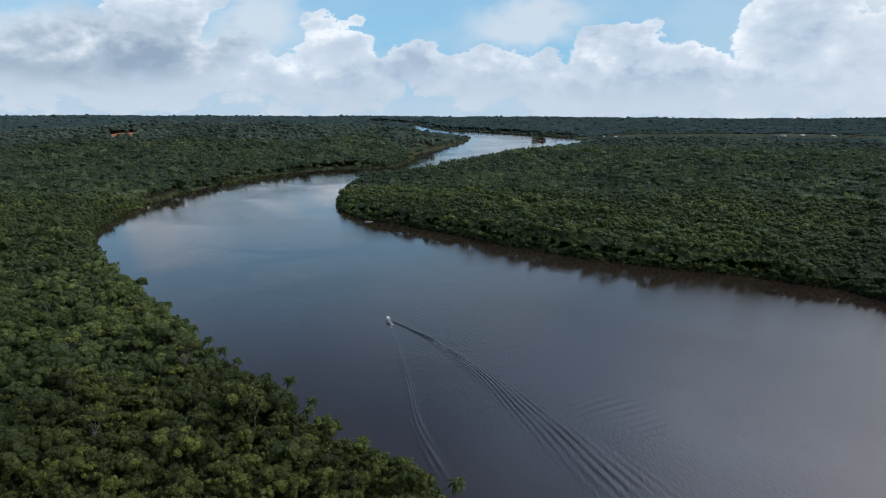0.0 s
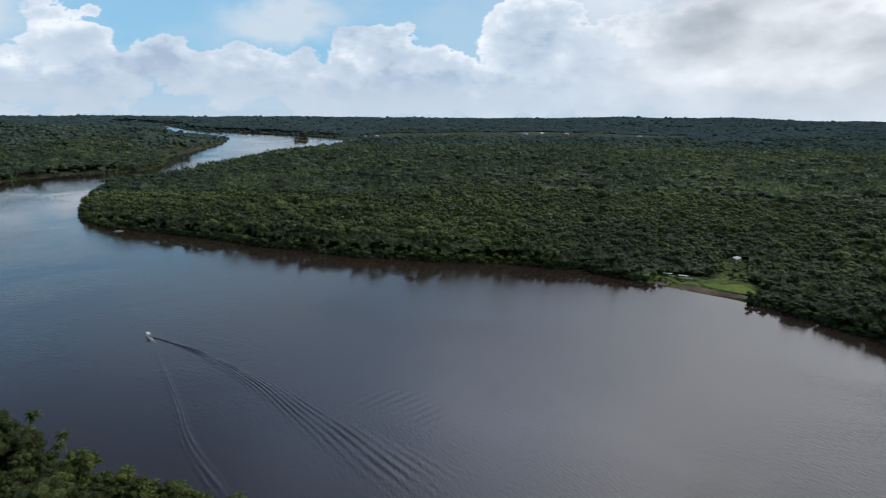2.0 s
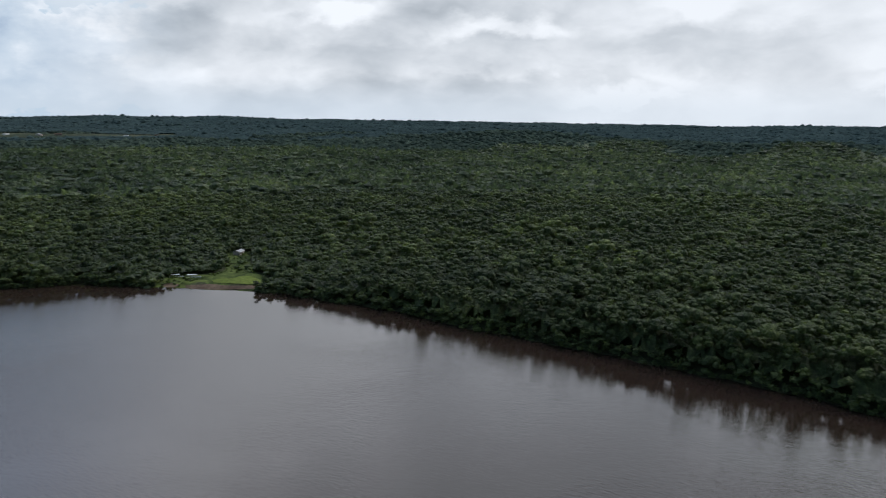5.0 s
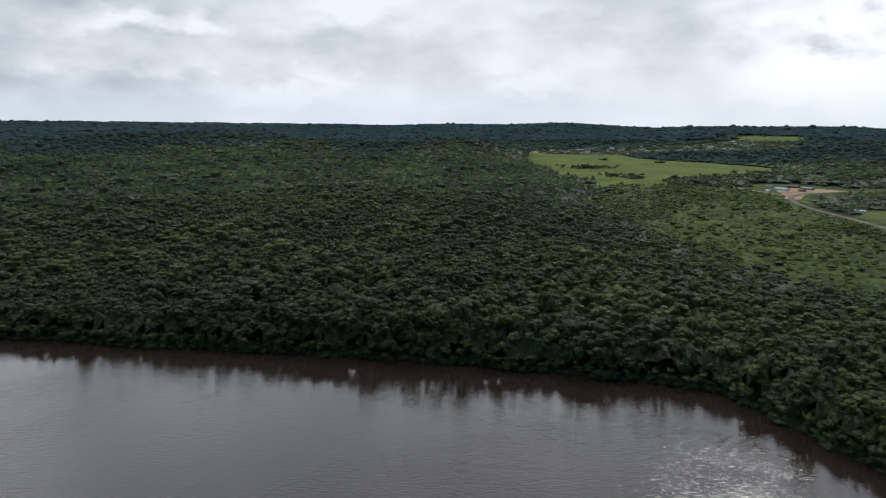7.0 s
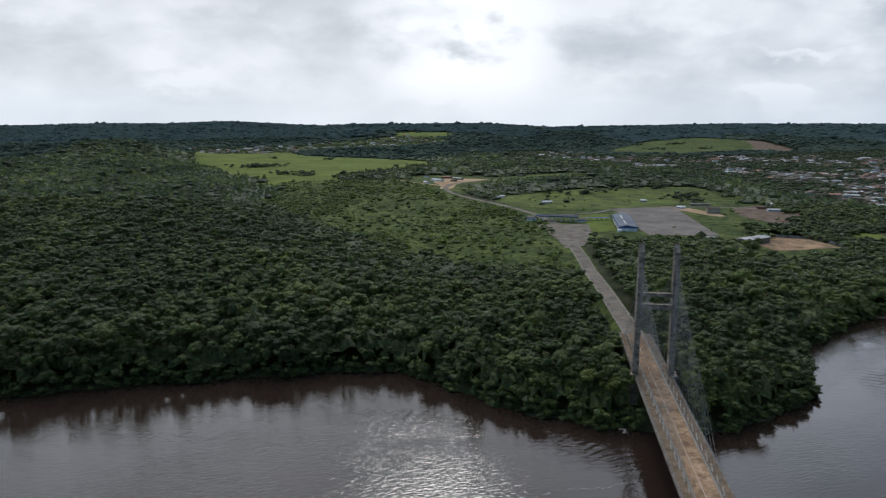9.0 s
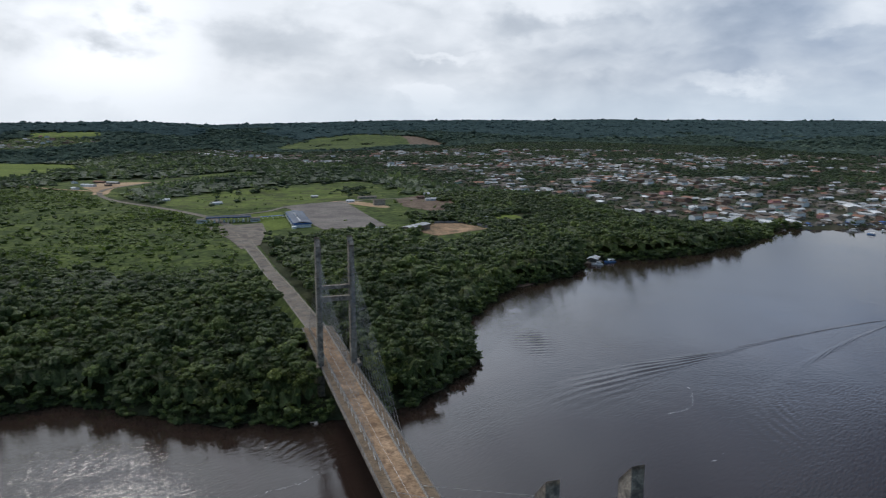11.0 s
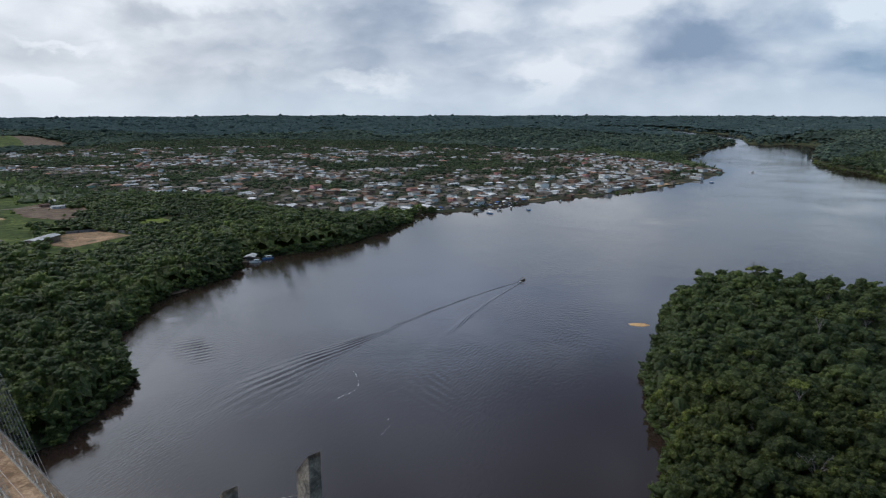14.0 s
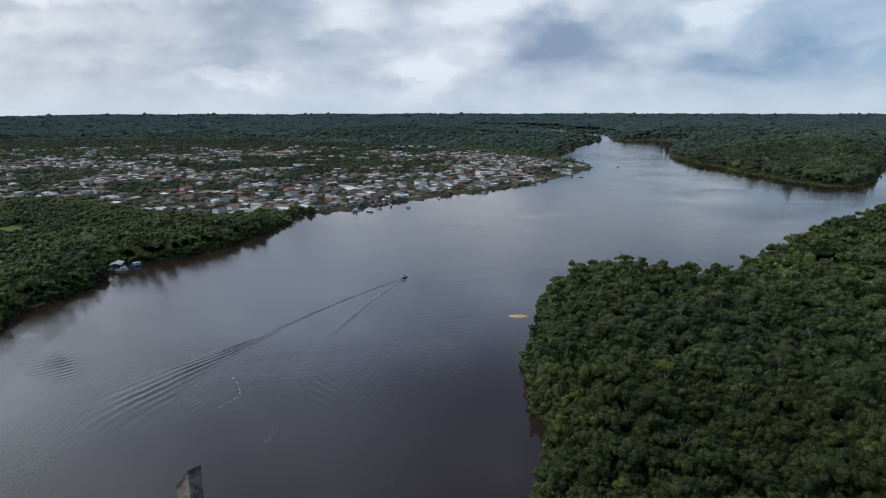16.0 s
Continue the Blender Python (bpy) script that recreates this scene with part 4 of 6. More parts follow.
# ---------------------------------------------------------------- where the town's houses stand
def town_plan():
    rng = np.random.default_rng(41)
    p = scatter(rng, 17.0, 880, 2700, 105, 188, 0.34)
    s = shore(p)
    d = np.hypot(p[:, 0], p[:, 1])
    az = np.degrees(np.arctan2(p[:, 0], p[:, 1]))
    front = np.clip(1.0 - (s - 60) / 330, 0.0, 1.0)                       # dense along the river, in scattered rows behind
    quarter = np.clip((0.55 * speckle(p, 120, 47) + 0.45 * speckle(p, 48, 48) - 0.42) * 4.5, 0, 1)
    rows = 0.55 + 0.45 * np.sin((p[:, 0] * 0.44 - p[:, 1] * 0.9) * 0.11)
    chance = 0.66 * front + (1 - front) * 0.85 * quarter * rows
    chance *= np.where(d > 2350, 0.5, 1.0)
    chance *= np.where((az < 139) & (d < 1750), 0.12, 1.0)
    ok = inside(p, TOWN) & (s > 7) & (rng.random(len(p)) < chance)
    q = scatter(rng, 24.0, 2600, 3300, 88, 112)
    row = np.sin(q[:, 0] * 0.02) * np.sin(q[:, 1] * 0.017 + 1)
    q = q[inside(q, EAST_FIELD) & (rng.random(len(q)) < 0.30 + 0.25 * row)]
    return np.concatenate([p[ok], q]), np.concatenate([s[ok], np.full(len(q), 900.0)])


HOUSES, HOUSE_SHORE = town_plan()


def town_trees():
    rng = np.random.default_rng(43)
    p = scatter(rng, 14.5, 860, 3200, 88, 188)
    s = shore(p)
    here = (inside(p, TOWN) & (s > 22)) | inside(p, EAST_FIELD)
    p, s = p[here], s[here]
    near = np.full(len(p), 1e9)
    for h in HOUSES:
        near = np.minimum(near, (p[:, 0] - h[0]) ** 2 + (p[:, 1] - h[1]) ** 2)
    wild = near > 27.0 ** 2
    keep = (near > 8.5 ** 2) & (rng.random(len(p)) < np.where(wild, 0.95, np.clip(0.55 + s / 900, 0.55, 0.8)))
    p, s, wild = p[keep], s[keep], wild[keep]
    n = len(p)
    r = rng.uniform(2.8, 6.2, n) * np.where(wild, 1.35, 0.85)
    z = ground(p, s) + rng.uniform(-1, 5, n) * np.where(wild, 1.0, 0.5)
    plant("town_trees", "dark green trees growing between the houses", FAR_SHAPES, p, z, r, rng.uniform(0.8, 1.2, n), tints(rng, p) * 0.6, LEAF_FAR_HAZE, 44)


town_trees()


def hedges():
    """Clumps of trees that stand in the pasture and round the settlement."""
    rng = np.random.default_rng(45)
    pts = [rng.normal(0, 0.5, (int(a * b / 26), 2)) * (b, a) + (x, y) for x, y, a, b in HEDGES]
    p = np.concatenate(pts)
    n = len(p)
    r = rng.uniform(3.5, 7.5, n)
    z = ground(p) + rng.uniform(1, 8, n)
    plant("tree_clump", "dark green clumps of trees standing in the pasture", FAR_SHAPES, p, z, r, rng.uniform(0.8, 1.2, n), tints(rng, p) * 0.7, LEAF_FAR_HAZE, 46)


hedges()

# ---------------------------------------------------------------- part helpers
def part(name, bm, material, parent, label=""):
    me = bpy.data.meshes.new(name)
    bmesh.ops.recalc_face_normals(bm, faces=bm.faces)
    bm.to_mesh(me)
    bm.free()
    me.materials.append(material)
    ob = new(name, me)
    ob.parent = parent
    return tagged(ob, label)


def thing(name, m, label, category, group="", kind=""):
    ob = new(name)
    ob.empty_display_size = 0.5
    ob.matrix_basis = m
    return tagged(ob, label, category, group, kind)


def box(bm, x0, x1, y0, y1, z0, z1, bevel=0.0):
    r = bmesh.ops.create_cube(bm, size=1.0)
    for v in r["verts"]:
        v.co = ((x0 + x1) / 2 + v.co.x * (x1 - x0), (y0 + y1) / 2 + v.co.y * (y1 - y0), (z0 + z1) / 2 + v.co.z * (z1 - z0))
    if bevel:
        es = list({e for v in r["verts"] for e in v.link_edges})
        bmesh.ops.bevel(bm, geom=es, offset=bevel, segments=1, affect="EDGES", profile=0.5)
    return bm


def boxes(*specs, bevel=0.0):
    bm = bmesh.new()
    for s in specs:
        box(bm, *s, bevel=bevel)
    return bm


def tube(bm, a, b, r0, r1=None, sides=6):
    a, b = Vector(a), Vector(b)
    r1 = r0 if r1 is None else r1
    q = (b - a).to_track_quat("Z", "Y")
    rings = []
    for c, r in ((a, r0), (b, r1)):
        rings.append([bm.verts.new(c + q @ Vector((r * math.cos(k * 6.28319 / sides), r * math.sin(k * 6.28319 / sides), 0))) for k in range(sides)])
    for k in range(sides):
        bm.faces.new((rings[0][k], rings[0][(k + 1) % sides], rings[1][(k + 1) % sides], rings[1][k]))
    bm.faces.new(rings[0][::-1])
    bm.faces.new(rings[1])
    return bm


def tubes(*specs, sides=6):
    bm = bmesh.new()
    for s in specs:
        tube(bm, *s, sides=sides)
    return bm


# ---------------------------------------------------------------- the cable-stayed bridge
SPAN, BACK, DECK_Z, TOP_Z, LEG_Y = 245.0, 66.0, 18.0, 83.0, 8.15
NEAR_PYLON, FAR_PYLON = Vector((61.1, -98.1, 0)), Vector((278.8, -208.3, 0))
_way = (FAR_PYLON - NEAR_PYLON).normalized()
_mid = (NEAR_PYLON + FAR_PYLON) / 2
BRIDGE_M = Matrix.Translation(_mid) @ Matrix.Rotation(math.atan2(_way.y, _way.x), 4, "Z")


def build_bridge():
    bridge = thing("cable_stayed_bridge", BRIDGE_M, "grey concrete cable-stayed road bridge crossing the river", "bridge")
    half, end = SPAN / 2, SPAN / 2 + BACK
    # deck
    deck = bmesh.new()
    box(deck, -end, end, -8.5, 8.5, DECK_Z - 1.0, DECK_Z - 0.25)
    for s in (-1, 1):
        box(deck, -end, end, s * 5.9 - 0.55, s * 5.9 + 0.55, DECK_Z - 2.2, DECK_Z - 1.0)
    part("deck_slab", deck, CONCRETE, bridge)
    n = 40
    for k in range(n):
        x0 = -end + 2 * end * k / n
        x1 = -end + 2 * end * (k + 1) / n
        part("roadway_panel", boxes((x0 + 0.02, x1 - 0.02, -4.3, 4.3, DECK_Z - 0.25, DECK_Z)), ROADWAY, bridge, "dust-brown carriageway")
        for s in (-1, 1):
            lo, hi = sorted((s * 4.75, s * 8.5))
            part("walkway", boxes((x0 + 0.02, x1 - 0.02, lo, hi, DECK_Z - 0.25, DECK_Z + 0.08)), WALK, bridge)
    for s in (-1, 1):
        lo, hi = sorted((s * 4.3, s * 4.75))
        part("kerb_barrier", boxes((-end, end, lo, hi, DECK_Z - 0.25, DECK_Z + 0.45), bevel=0.06), KERB, bridge, "pale concrete kerb")
        part("edge_beam", boxes((-end, end, *sorted((s * 8.5, s * 8.9)), DECK_Z - 1.2, DECK_Z + 0.25), bevel=0.05), CONCRETE, bridge)
        rails = bmesh.new()
        for h in (0.55, 0.9, 1.25):
            tube(rails, (-end, s * 8.7, DECK_Z + h), (end, s * 8.7, DECK_Z + h), 0.05, sides=5)
        part("railing", rails, STEEL, bridge)
        guard = bmesh.new()
        for h in (0.85, 1.3):
            tube(guard, (-end, s * 4.55, DECK_Z + h), (end, s * 4.55, DECK_Z + h), 0.07, sides=5)
        part("guard_rail", guard, STEEL, bridge)
        for k in range(int(2 * end / 4) + 1):
            x = -end + 4 * k
            part("railing_post", boxes((x - 0.06, x + 0.06, s * 8.7 - 0.06, s * 8.7 + 0.06, DECK_Z + 0.2, DECK_Z + 1.3)), STEEL, bridge)
        for k in range(int(2 * end / 2.4) + 1):
            x = -end + 2.4 * k
            part("guard_post", tubes(((x, s * 4.55, DECK_Z + 0.4), (x + 0.25, s * 4.55, DECK_Z + 1.35), 0.09), sides=4), SLEEVE, bridge)
    part("centre_line", boxes((-end, end, 0.55, 0.67, DECK_Z, DECK_Z + 0.006)), LINE, bridge, "worn pale centre line")
    # pylons
    for p in (-1, 1):
        px = p * half
        for s in (-1, 1):
            bm = bmesh.new()
            rings = []
            for z, along, across, y in ((-4, 2.7, 1.7, 8.6), (DECK_Z - 2.5, 2.3, 1.5, 8.5), (DECK_Z + 22, 2.0, 1.35, 8.3), (TOP_Z - 5.0, 1.9, 1.3, LEG_Y)):
                rings.append([bm.verts.new((px + a * along, s * y + b * across, z)) for a, b in ((-1, -1), (1, -1), (1, 1), (-1, 1))])
            top = [bm.verts.new((v.co.x, v.co.y, TOP_Z if (v.co.x - px) * p > 0 else TOP_Z - 4.2)) for v in rings[-1]]
            rings.append(top)
            for lo, hi in zip(rings, rings[1:]):
                for k in range(4):
                    bm.faces.new((lo[k], lo[(k + 1) % 4], hi[(k + 1) % 4], hi[k]))
            bm.faces.new(rings[0][::-1])
            cap = bm.faces.new(top)
            inner = bmesh.ops.inset_region(bm, faces=[cap], thickness=0.45)
            for v in cap.verts:
                v.co.z -= 0.9
            leg = part("pylon_leg", bm, CONCRETE, bridge, "stained concrete leg with a slanting hollow top")
            for q in range(3):
                part("leg_groove", boxes((px - 2.0 + 1.35 * q, px - 1.85 + 1.35 * q, *sorted((s * LEG_Y + s * 1.29, s * LEG_Y + s * 1.33)), TOP_Z - 9.5, TOP_Z - 5.2)), DARK_CONCRETE, leg)
            part("pile_cap", boxes((px - 5, px + 5, s * 8.6 - 4, s * 8.6 + 4, -3, 2.2), bevel=0.3), CONCRETE, bridge)
            # anchor bracket where the deck passes
            part("deck_bracket", boxes((px - 4.2, px + 4.2, *sorted((s * 8.95, s * 11.8)), DECK_Z - 1.3, DECK_Z + 0.35), bevel=0.2), CONCRETE, bridge)
        for z0, z1 in ((TOP_Z - 26.0, TOP_Z - 24.2), (TOP_Z - 32.2, TOP_Z - 29.8)):
            part("crossbeam", boxes((px - 1.3, px + 1.3, -7.1, 7.1, z0, z1), bevel=0.12), CONCRETE, bridge)
        part("crossbeam", boxes((px - 2.0, px + 2.0, -7.4, 7.4, DECK_Z - 5.5, DECK_Z - 2.25), bevel=0.15), CONCRETE, bridge)
        # stays
        for s in (-1, 1):
            for k in range(14):
                high = TOP_Z - 9.3 - (13 - k) * 1.8
                for d, step, first in ((-p, 8.2, 8.5), (p, 4.2, 7.0)):
                    x = px + d * (first + step * k)
                    foot = Vector((x, s * 5.6, DECK_Z + 0.1))
                    head = Vector((px + d * 1.9, s * LEG_Y * 0.985, high))
                    part("stay_cable", tubes((foot, head, 0.075), sides=5), CABLE, bridge)
                    part("anchor_tube", tubes((foot, foot + (head - foot).normalized() * 3.6, 0.15), sides=6), SLEEVE, bridge, "pale grey anchor sleeve")
    # abutments and approach piers
    for p in (-1, 1):
        part("abutment", boxes(*[(*sorted((p * end - p * 1.0, p * (end + 6))), -6.8, 6.8, 1.0, DECK_Z - 1.0)], bevel=0.2), CONCRETE, bridge)
        for s in (-1, 1):
            part("approach_pier", tubes(((p * (half + 38), s * 4.5, -1), (p * (half + 38), s * 4.5, DECK_Z - 2.2), 0.9), sides=12), CONCRETE, bridge)
    return bridge


SLEEVE = surface("anchor_sleeve", (0.30, 0.30, 0.29), (0.42, 0.42, 0.40), 0.8, 0.7)
ROADWAY = surface("dusty_roadway", (0.20, 0.125, 0.072), (0.335, 0.225, 0.14), 0.20, 0.95, fine=1.2, stain=((0.12, 0.078, 0.05), 0.26, 0.46, 0.64), vary=0.16)
KERB = surface("pale_kerb", (0.28, 0.24, 0.19), (0.40, 0.35, 0.28), 0.3, 0.9, fine=2.0, stain=((0.2, 0.17, 0.14), 0.6, 0.52, 0.7))
bridge = build_bridge()

# ---------------------------------------------------------------- fields, roads and yards
def patch(name, poly, mat, label, category, lift=0.7, cuts=4, straight=False):
    bm = bmesh.new()
    ring = np.array(poly, float) if straight else smooth_line(list(poly) + [poly[0]], 3)[:-1]
    bm.faces.new([bm.verts.new((x, y, 0)) for x, y in ring])
    bmesh.ops.triangulate(bm, faces=bm.faces)
    for _ in range(cuts):
        long = [e for e in bm.edges if e.calc_length() > 24]
        if not long:
            break
        bmesh.ops.subdivide_edges(bm, edges=long, cuts=1)
        bmesh.ops.triangulate(bm, faces=[f for f in bm.faces if len(f.verts) > 3])
    xy = np.array([v.co[:2] for v in bm.verts])
    for v, h in zip(bm.verts, ground(xy)):
        v.co.z = h + lift
    bmesh.ops.recalc_face_normals(bm, faces=bm.faces)
    for f in bm.faces:
        if f.normal.z < 0:
            f.normal_flip()
    me = bpy.data.meshes.new(name)
    bm.to_mesh(me)
    bm.free()
    me.materials.append(mat)
    return tagged(new(name, me), label, category, kind="structure")


patch("meadow", MEADOW, GRASS, "bright green mown pasture among the woods", "meadow")
patch("meadow", HILL_FIELD, ROUGH_GRASS, "green pasture on a distant hillside", "meadow", 1.6)
patch("bare_slope", HILL_CUT, MUD, "brown bare earth slope beside the hill pasture", "bare ground", 1.4)
patch("scrubland", SCRUB, ROUGH_GRASS, "rough grassland with scattered bushes by the road", "grassland")
patch("grassland", POST, ROUGH_GRASS, "rough grass round the border post", "grassland")
patch("yard_grass", SANDLOT, ROUGH_GRASS, "rough grass and bushes before the earth yard", "grassland", 0.7)
patch("sand_yard", [(566, -568), (606, -572), (646, -634), (618, -664), (562, -650)], YARD_DIRT, "orange-brown bare earth yard behind a wall", "yard", 1.0, 4, True)
patch("playground", PLAYGROUND, GRASS, "small green playing field at the edge of the wood", "field", 1.0)
patch("bend_grass", BEND, ROUGH_GRASS, "rough grass round the roadside settlement", "grassland", 0.8)
patch("bend_earth", [(1290, -452), (1335, -470), (1400, -476), (1470, -530), (1440, -610), (1405, -600), (1376, -552), (1340, -506), (1280, -474)], DIRT, "pale bare earth at the bend of the road", "bare ground", 1.0)
patch("ridge_field", RIDGE_FIELD, GRASS, "green field on a far ridge", "field", 1.6)
patch("roadside_field", [(1145, -492), (1185, -560), (1150, -700), (1080, -800), (960, -800), (925, -700), (915, -560), (1000, -478)], FIELD, "bright green rough field beside the road", "field", 0.95)
patch("worn_earth", [(782, -715), (860, -770), (870, -850), (800, -850), (720, -760), (706, -720)], MUD, "brown bare earth between new houses", "bare ground", 0.95)
patch("worn_earth", [(905, -650), (898, -700), (800, -700), (800, -680), (880, -672), (892, -645)], DIRT, "pale earth strip along the parking lot", "bare ground", 0.9)
patch("glade", GLADE, ROUGH_GRASS, "grassy glade in the forest", "glade", 1.0)
patch("red_earth", RED_CUT, RED_DIRT, "red bare earth cutting in the forest", "bare ground", 2.0)
patch("town_ground", TOWN, surface("town_earth", (0.022, 0.028, 0.014), (0.085, 0.070, 0.048), 0.02, 0.95, fine=0.15), "dusty earth and grass between the houses", "ground", 0.5)
patch("parking_lot", [(908, -585), (893, -688), (780, -634), (662, -578), (690, -500), (722, -512), (850, -570)], LOT, "worn grey-brown paved parking lot", "parking lot", 1.1, 4, True)
patch("lawn", [(875, -500), (865, -555), (735, -485), (722, -445), (800, -482), (830, -488)], GRASS, "mown bright green lawn beside the customs halls", "lawn", 1.1, 4, True)
patch("plaza", [(640, -362), (700, -383), (815, -415), (795, -482), (725, -444), (646, -388)], ASPHALT, "widened grey road before the customs gate", "road", 1.15, 4, True)
patch("landing_clearing", LANDING, ROUGH_GRASS, "rough grass and bushes behind the river landing", "grassland", 0.3)
patch("landing_grass", [(388, 470), (394, 456), (401, 440), (407, 438), (414, 443), (418, 453), (421, 464), (414, 470), (406, 469), (400, 477), (392, 478)], GRASS, "bright green grass at a small river landing", "grass", 0.5)
patch("landing_bank", [(360, 503), (366, 488), (376, 462), (386, 446), (396, 431), (401, 434), (390, 452), (383, 470), (374, 484), (368, 502)], MUD, "brown muddy bank at the river landing", "bank", 0.35)
patch("town_beach", [(230, -1080), (190, -1125), (150, -1196), (120, -1225), (128, -1232), (160, -1206), (205, -1132), (240, -1088)], DIRT, "pale earth beach along the town's waterfront", "beach", 0.45)
patch("town_beach", [(10, -1385), (-40, -1490), (-60, -1530), (-50, -1533), (-28, -1492), (22, -1390)], DIRT, "pale earth beach along the town's waterfront", "beach", 0.45)


def ribbon(name, line, widths, mat, label, category, height, skirt=None, n=4):
    """A road along a line; height(i, x, y) gives its surface; skirt: a material for the banks at its sides."""
    c = smooth_line(line, n) if n > 1 else np.array(line, float)
    t = np.gradient(c, axis=0)
    t /= np.linalg.norm(t, axis=1)[:, None]
    nrm = np.stack([-t[:, 1], t[:, 0]], 1)
    w = np.interp(np.arange(len(c)), np.linspace(0, len(c) - 1, len(widths)), widths)
    h = np.array([height(i / (len(c) - 1), *q) for i, q in enumerate(c)])
    offs = (-1, -0.33, 0.33, 1)
    v = np.concatenate([np.column_stack([c + nrm * (w / 2 * o)[:, None], h]) for o in offs])
    k = len(c)
    f = np.concatenate([np.stack([np.arange(k - 1) + a * k, np.arange(1, k) + a * k, np.arange(1, k) + (a + 1) * k, np.arange(k - 1) + (a + 1) * k], 1)[:, ::-1] for a in range(3)])
    ob = tagged(new(name, mesh_from(name, v, f, [mat])), label, category, kind="structure")
    if skirt:
        sv, sf = [], []
        for s in (-1, 1):
            a = np.column_stack([c + nrm * (s * w / 2)[:, None], h - 0.03])
            low = c + nrm * (s * (w / 2 + 1.5 + (h - 3) * 0.9))[:, None]
            b = np.column_stack([low, ground(low) - 0.4])
            base = sum(len(q) for q in sv)
            sv += [a, b]
            q = np.stack([np.arange(k - 1), np.arange(1, k), np.arange(1, k) + k, np.arange(k - 1) + k], 1) + base
            sf.append(q if s > 0 else q[:, ::-1])
        tagged(new("embankment", mesh_from("embankment", np.concatenate(sv), np.concatenate(sf), [skirt])), "grassy embankment carrying the road to the bridge", "embankment", kind="structure")
    return ob


def road_height(u, x, y):
    d = math.hypot(x - 338, y + 238)
    return max(float(ground([(x, y)])[0]) + 1.2, 18.0 - 0.3 - d * 0.052)


ribbon("road", ROAD, (11, 11, 11, 12, 12, 11, 10, 9, 9, 8, 8), ASPHALT, "worn grey road leading from the bridge", "road", road_height, ROUGH_GRASS)
for _side in (-1, 1):
    _run = smooth_line(ROAD[:6], 3)
    _dir = np.gradient(_run, axis=0)
    _dir /= np.linalg.norm(_dir, axis=1)[:, None]
    _kerb = _run + _side * 5.3 * np.stack([-_dir[:, 1], _dir[:, 0]], 1)
    ribbon("road_kerb", _kerb, (0.45, 0.45), CONCRETE, "grey concrete kerb along the approach road", "kerb", lambda u, x, y: road_height(u, x, y) + 0.16, None, 1)
ribbon("side_road", [(1290, -476), (1330, -470), (1400, -430), (1480, -400)], (8, 8), DIRT, "pale dirt track by the settlement", "road", lambda u, x, y: float(ground([(x, y)])[0]) + 1.2)
ribbon("side_road", [(885, -468), (880, -540), (905, -600), (895, -680), (870, -760), (840, -800)], (7, 7), LOT, "pale paved side road beside the parking lot", "road", lambda u, x, y: float(ground([(x, y)])[0]) + 1.3)


def build_approach_rail():
    """The railing on the outer edge of the road as it leaves the bridge."""
    line = smooth_line(ROAD[:5], 8)
    way = np.gradient(line, axis=0)
    way /= np.linalg.norm(way, axis=1)[:, None]
    for side in (-1, 1):
        edge = line + side * 5.75 * np.stack([-way[:, 1], way[:, 0]], 1)
        h = [road_height(0, *q) for q in line]
        ob = thing("road_railing", pose(0, 0, 0), "grey concrete and steel railing along the approach road", "railing", "railings of the approach road")
        for (ax, ay), (bx, by), za, zb in zip(edge, edge[1:], h, h[1:]):
            part("parapet", tubes(((ax, ay, za + 0.1), (bx, by, zb + 0.1), 0.3), sides=4), KERB, ob)
            part("rail", tubes(((ax, ay, za + 1.05), (bx, by, zb + 1.05), 0.07), sides=5), STEEL, ob)
            part("post", tubes(((ax, ay, za), (ax, ay, za + 1.1), 0.09), sides=5), STEEL, ob)


build_approach_rail()

# ---------------------------------------------------------------- houses
def gable(w, d, h, rh, over=0.6, thick=0.15):
    """A pitched roof along x."""
    bm = bmesh.new()
    x, y = w / 2 + over, d / 2 + over
    lo = h - rh * over / (d / 2)
    top = [bm.verts.new(c) for c in ((-x, -y, lo), (x, -y, lo), (x, 0, h + rh), (-x, 0, h + rh), (x, y, lo), (-x, y, lo))]
    bot = [bm.verts.new(v.co - Vector((0, 0, thick))) for v in top]
    for a in (top, bot):
        bm.faces.new((a[0], a[1], a[2], a[3]))
        bm.faces.new((a[3], a[2], a[4], a[5]))
    for i, j in ((0, 1), (1, 2), (2, 4), (4, 5), (5, 3), (3, 0)):
        bm.faces.new((top[i], top[j], bot[j], bot[i]))
    return bm


def house_walls(w, d, h, rh):
    bm = boxes((-w / 2, w / 2, -d / 2, d / 2, -1.5, h - 0.16))
    for s in (-1, 1):
        x = s * (w / 2 - 0.02)
        a, b, c = (bm.verts.new(q) for q in ((x, -d / 2, h - 0.16), (x, d / 2, h - 0.16), (x, 0, h + rh - 0.2)))
        bm.faces.new((a, b, c))
    return bm


def build_house(m, label, w, d, h, rh, wall, roof, group="", windows=2, name="house"):
    ob = thing(name, m, label, "house", group)
    part("wall", house_walls(w, d, h, rh), wall, ob)
    part("roof", gable(w, d, h, rh), roof, ob)
    for s in (-1, 1):
        y = s * (d / 2)
        for k in range(windows):
            x = -w / 2 + w * (k + 0.5) / windows
            part("window", boxes((x - 0.7, x + 0.7, *sorted((y - s * 0.05, y + s * 0.04)), 1.1, 2.2)), BLACK, ob)
    part("door", boxes((w * 0.08, w * 0.08 + 1.0, -d / 2 - 0.05, -d / 2 + 0.05, 0.0, 2.05)), TIMBER, ob)
    return ob


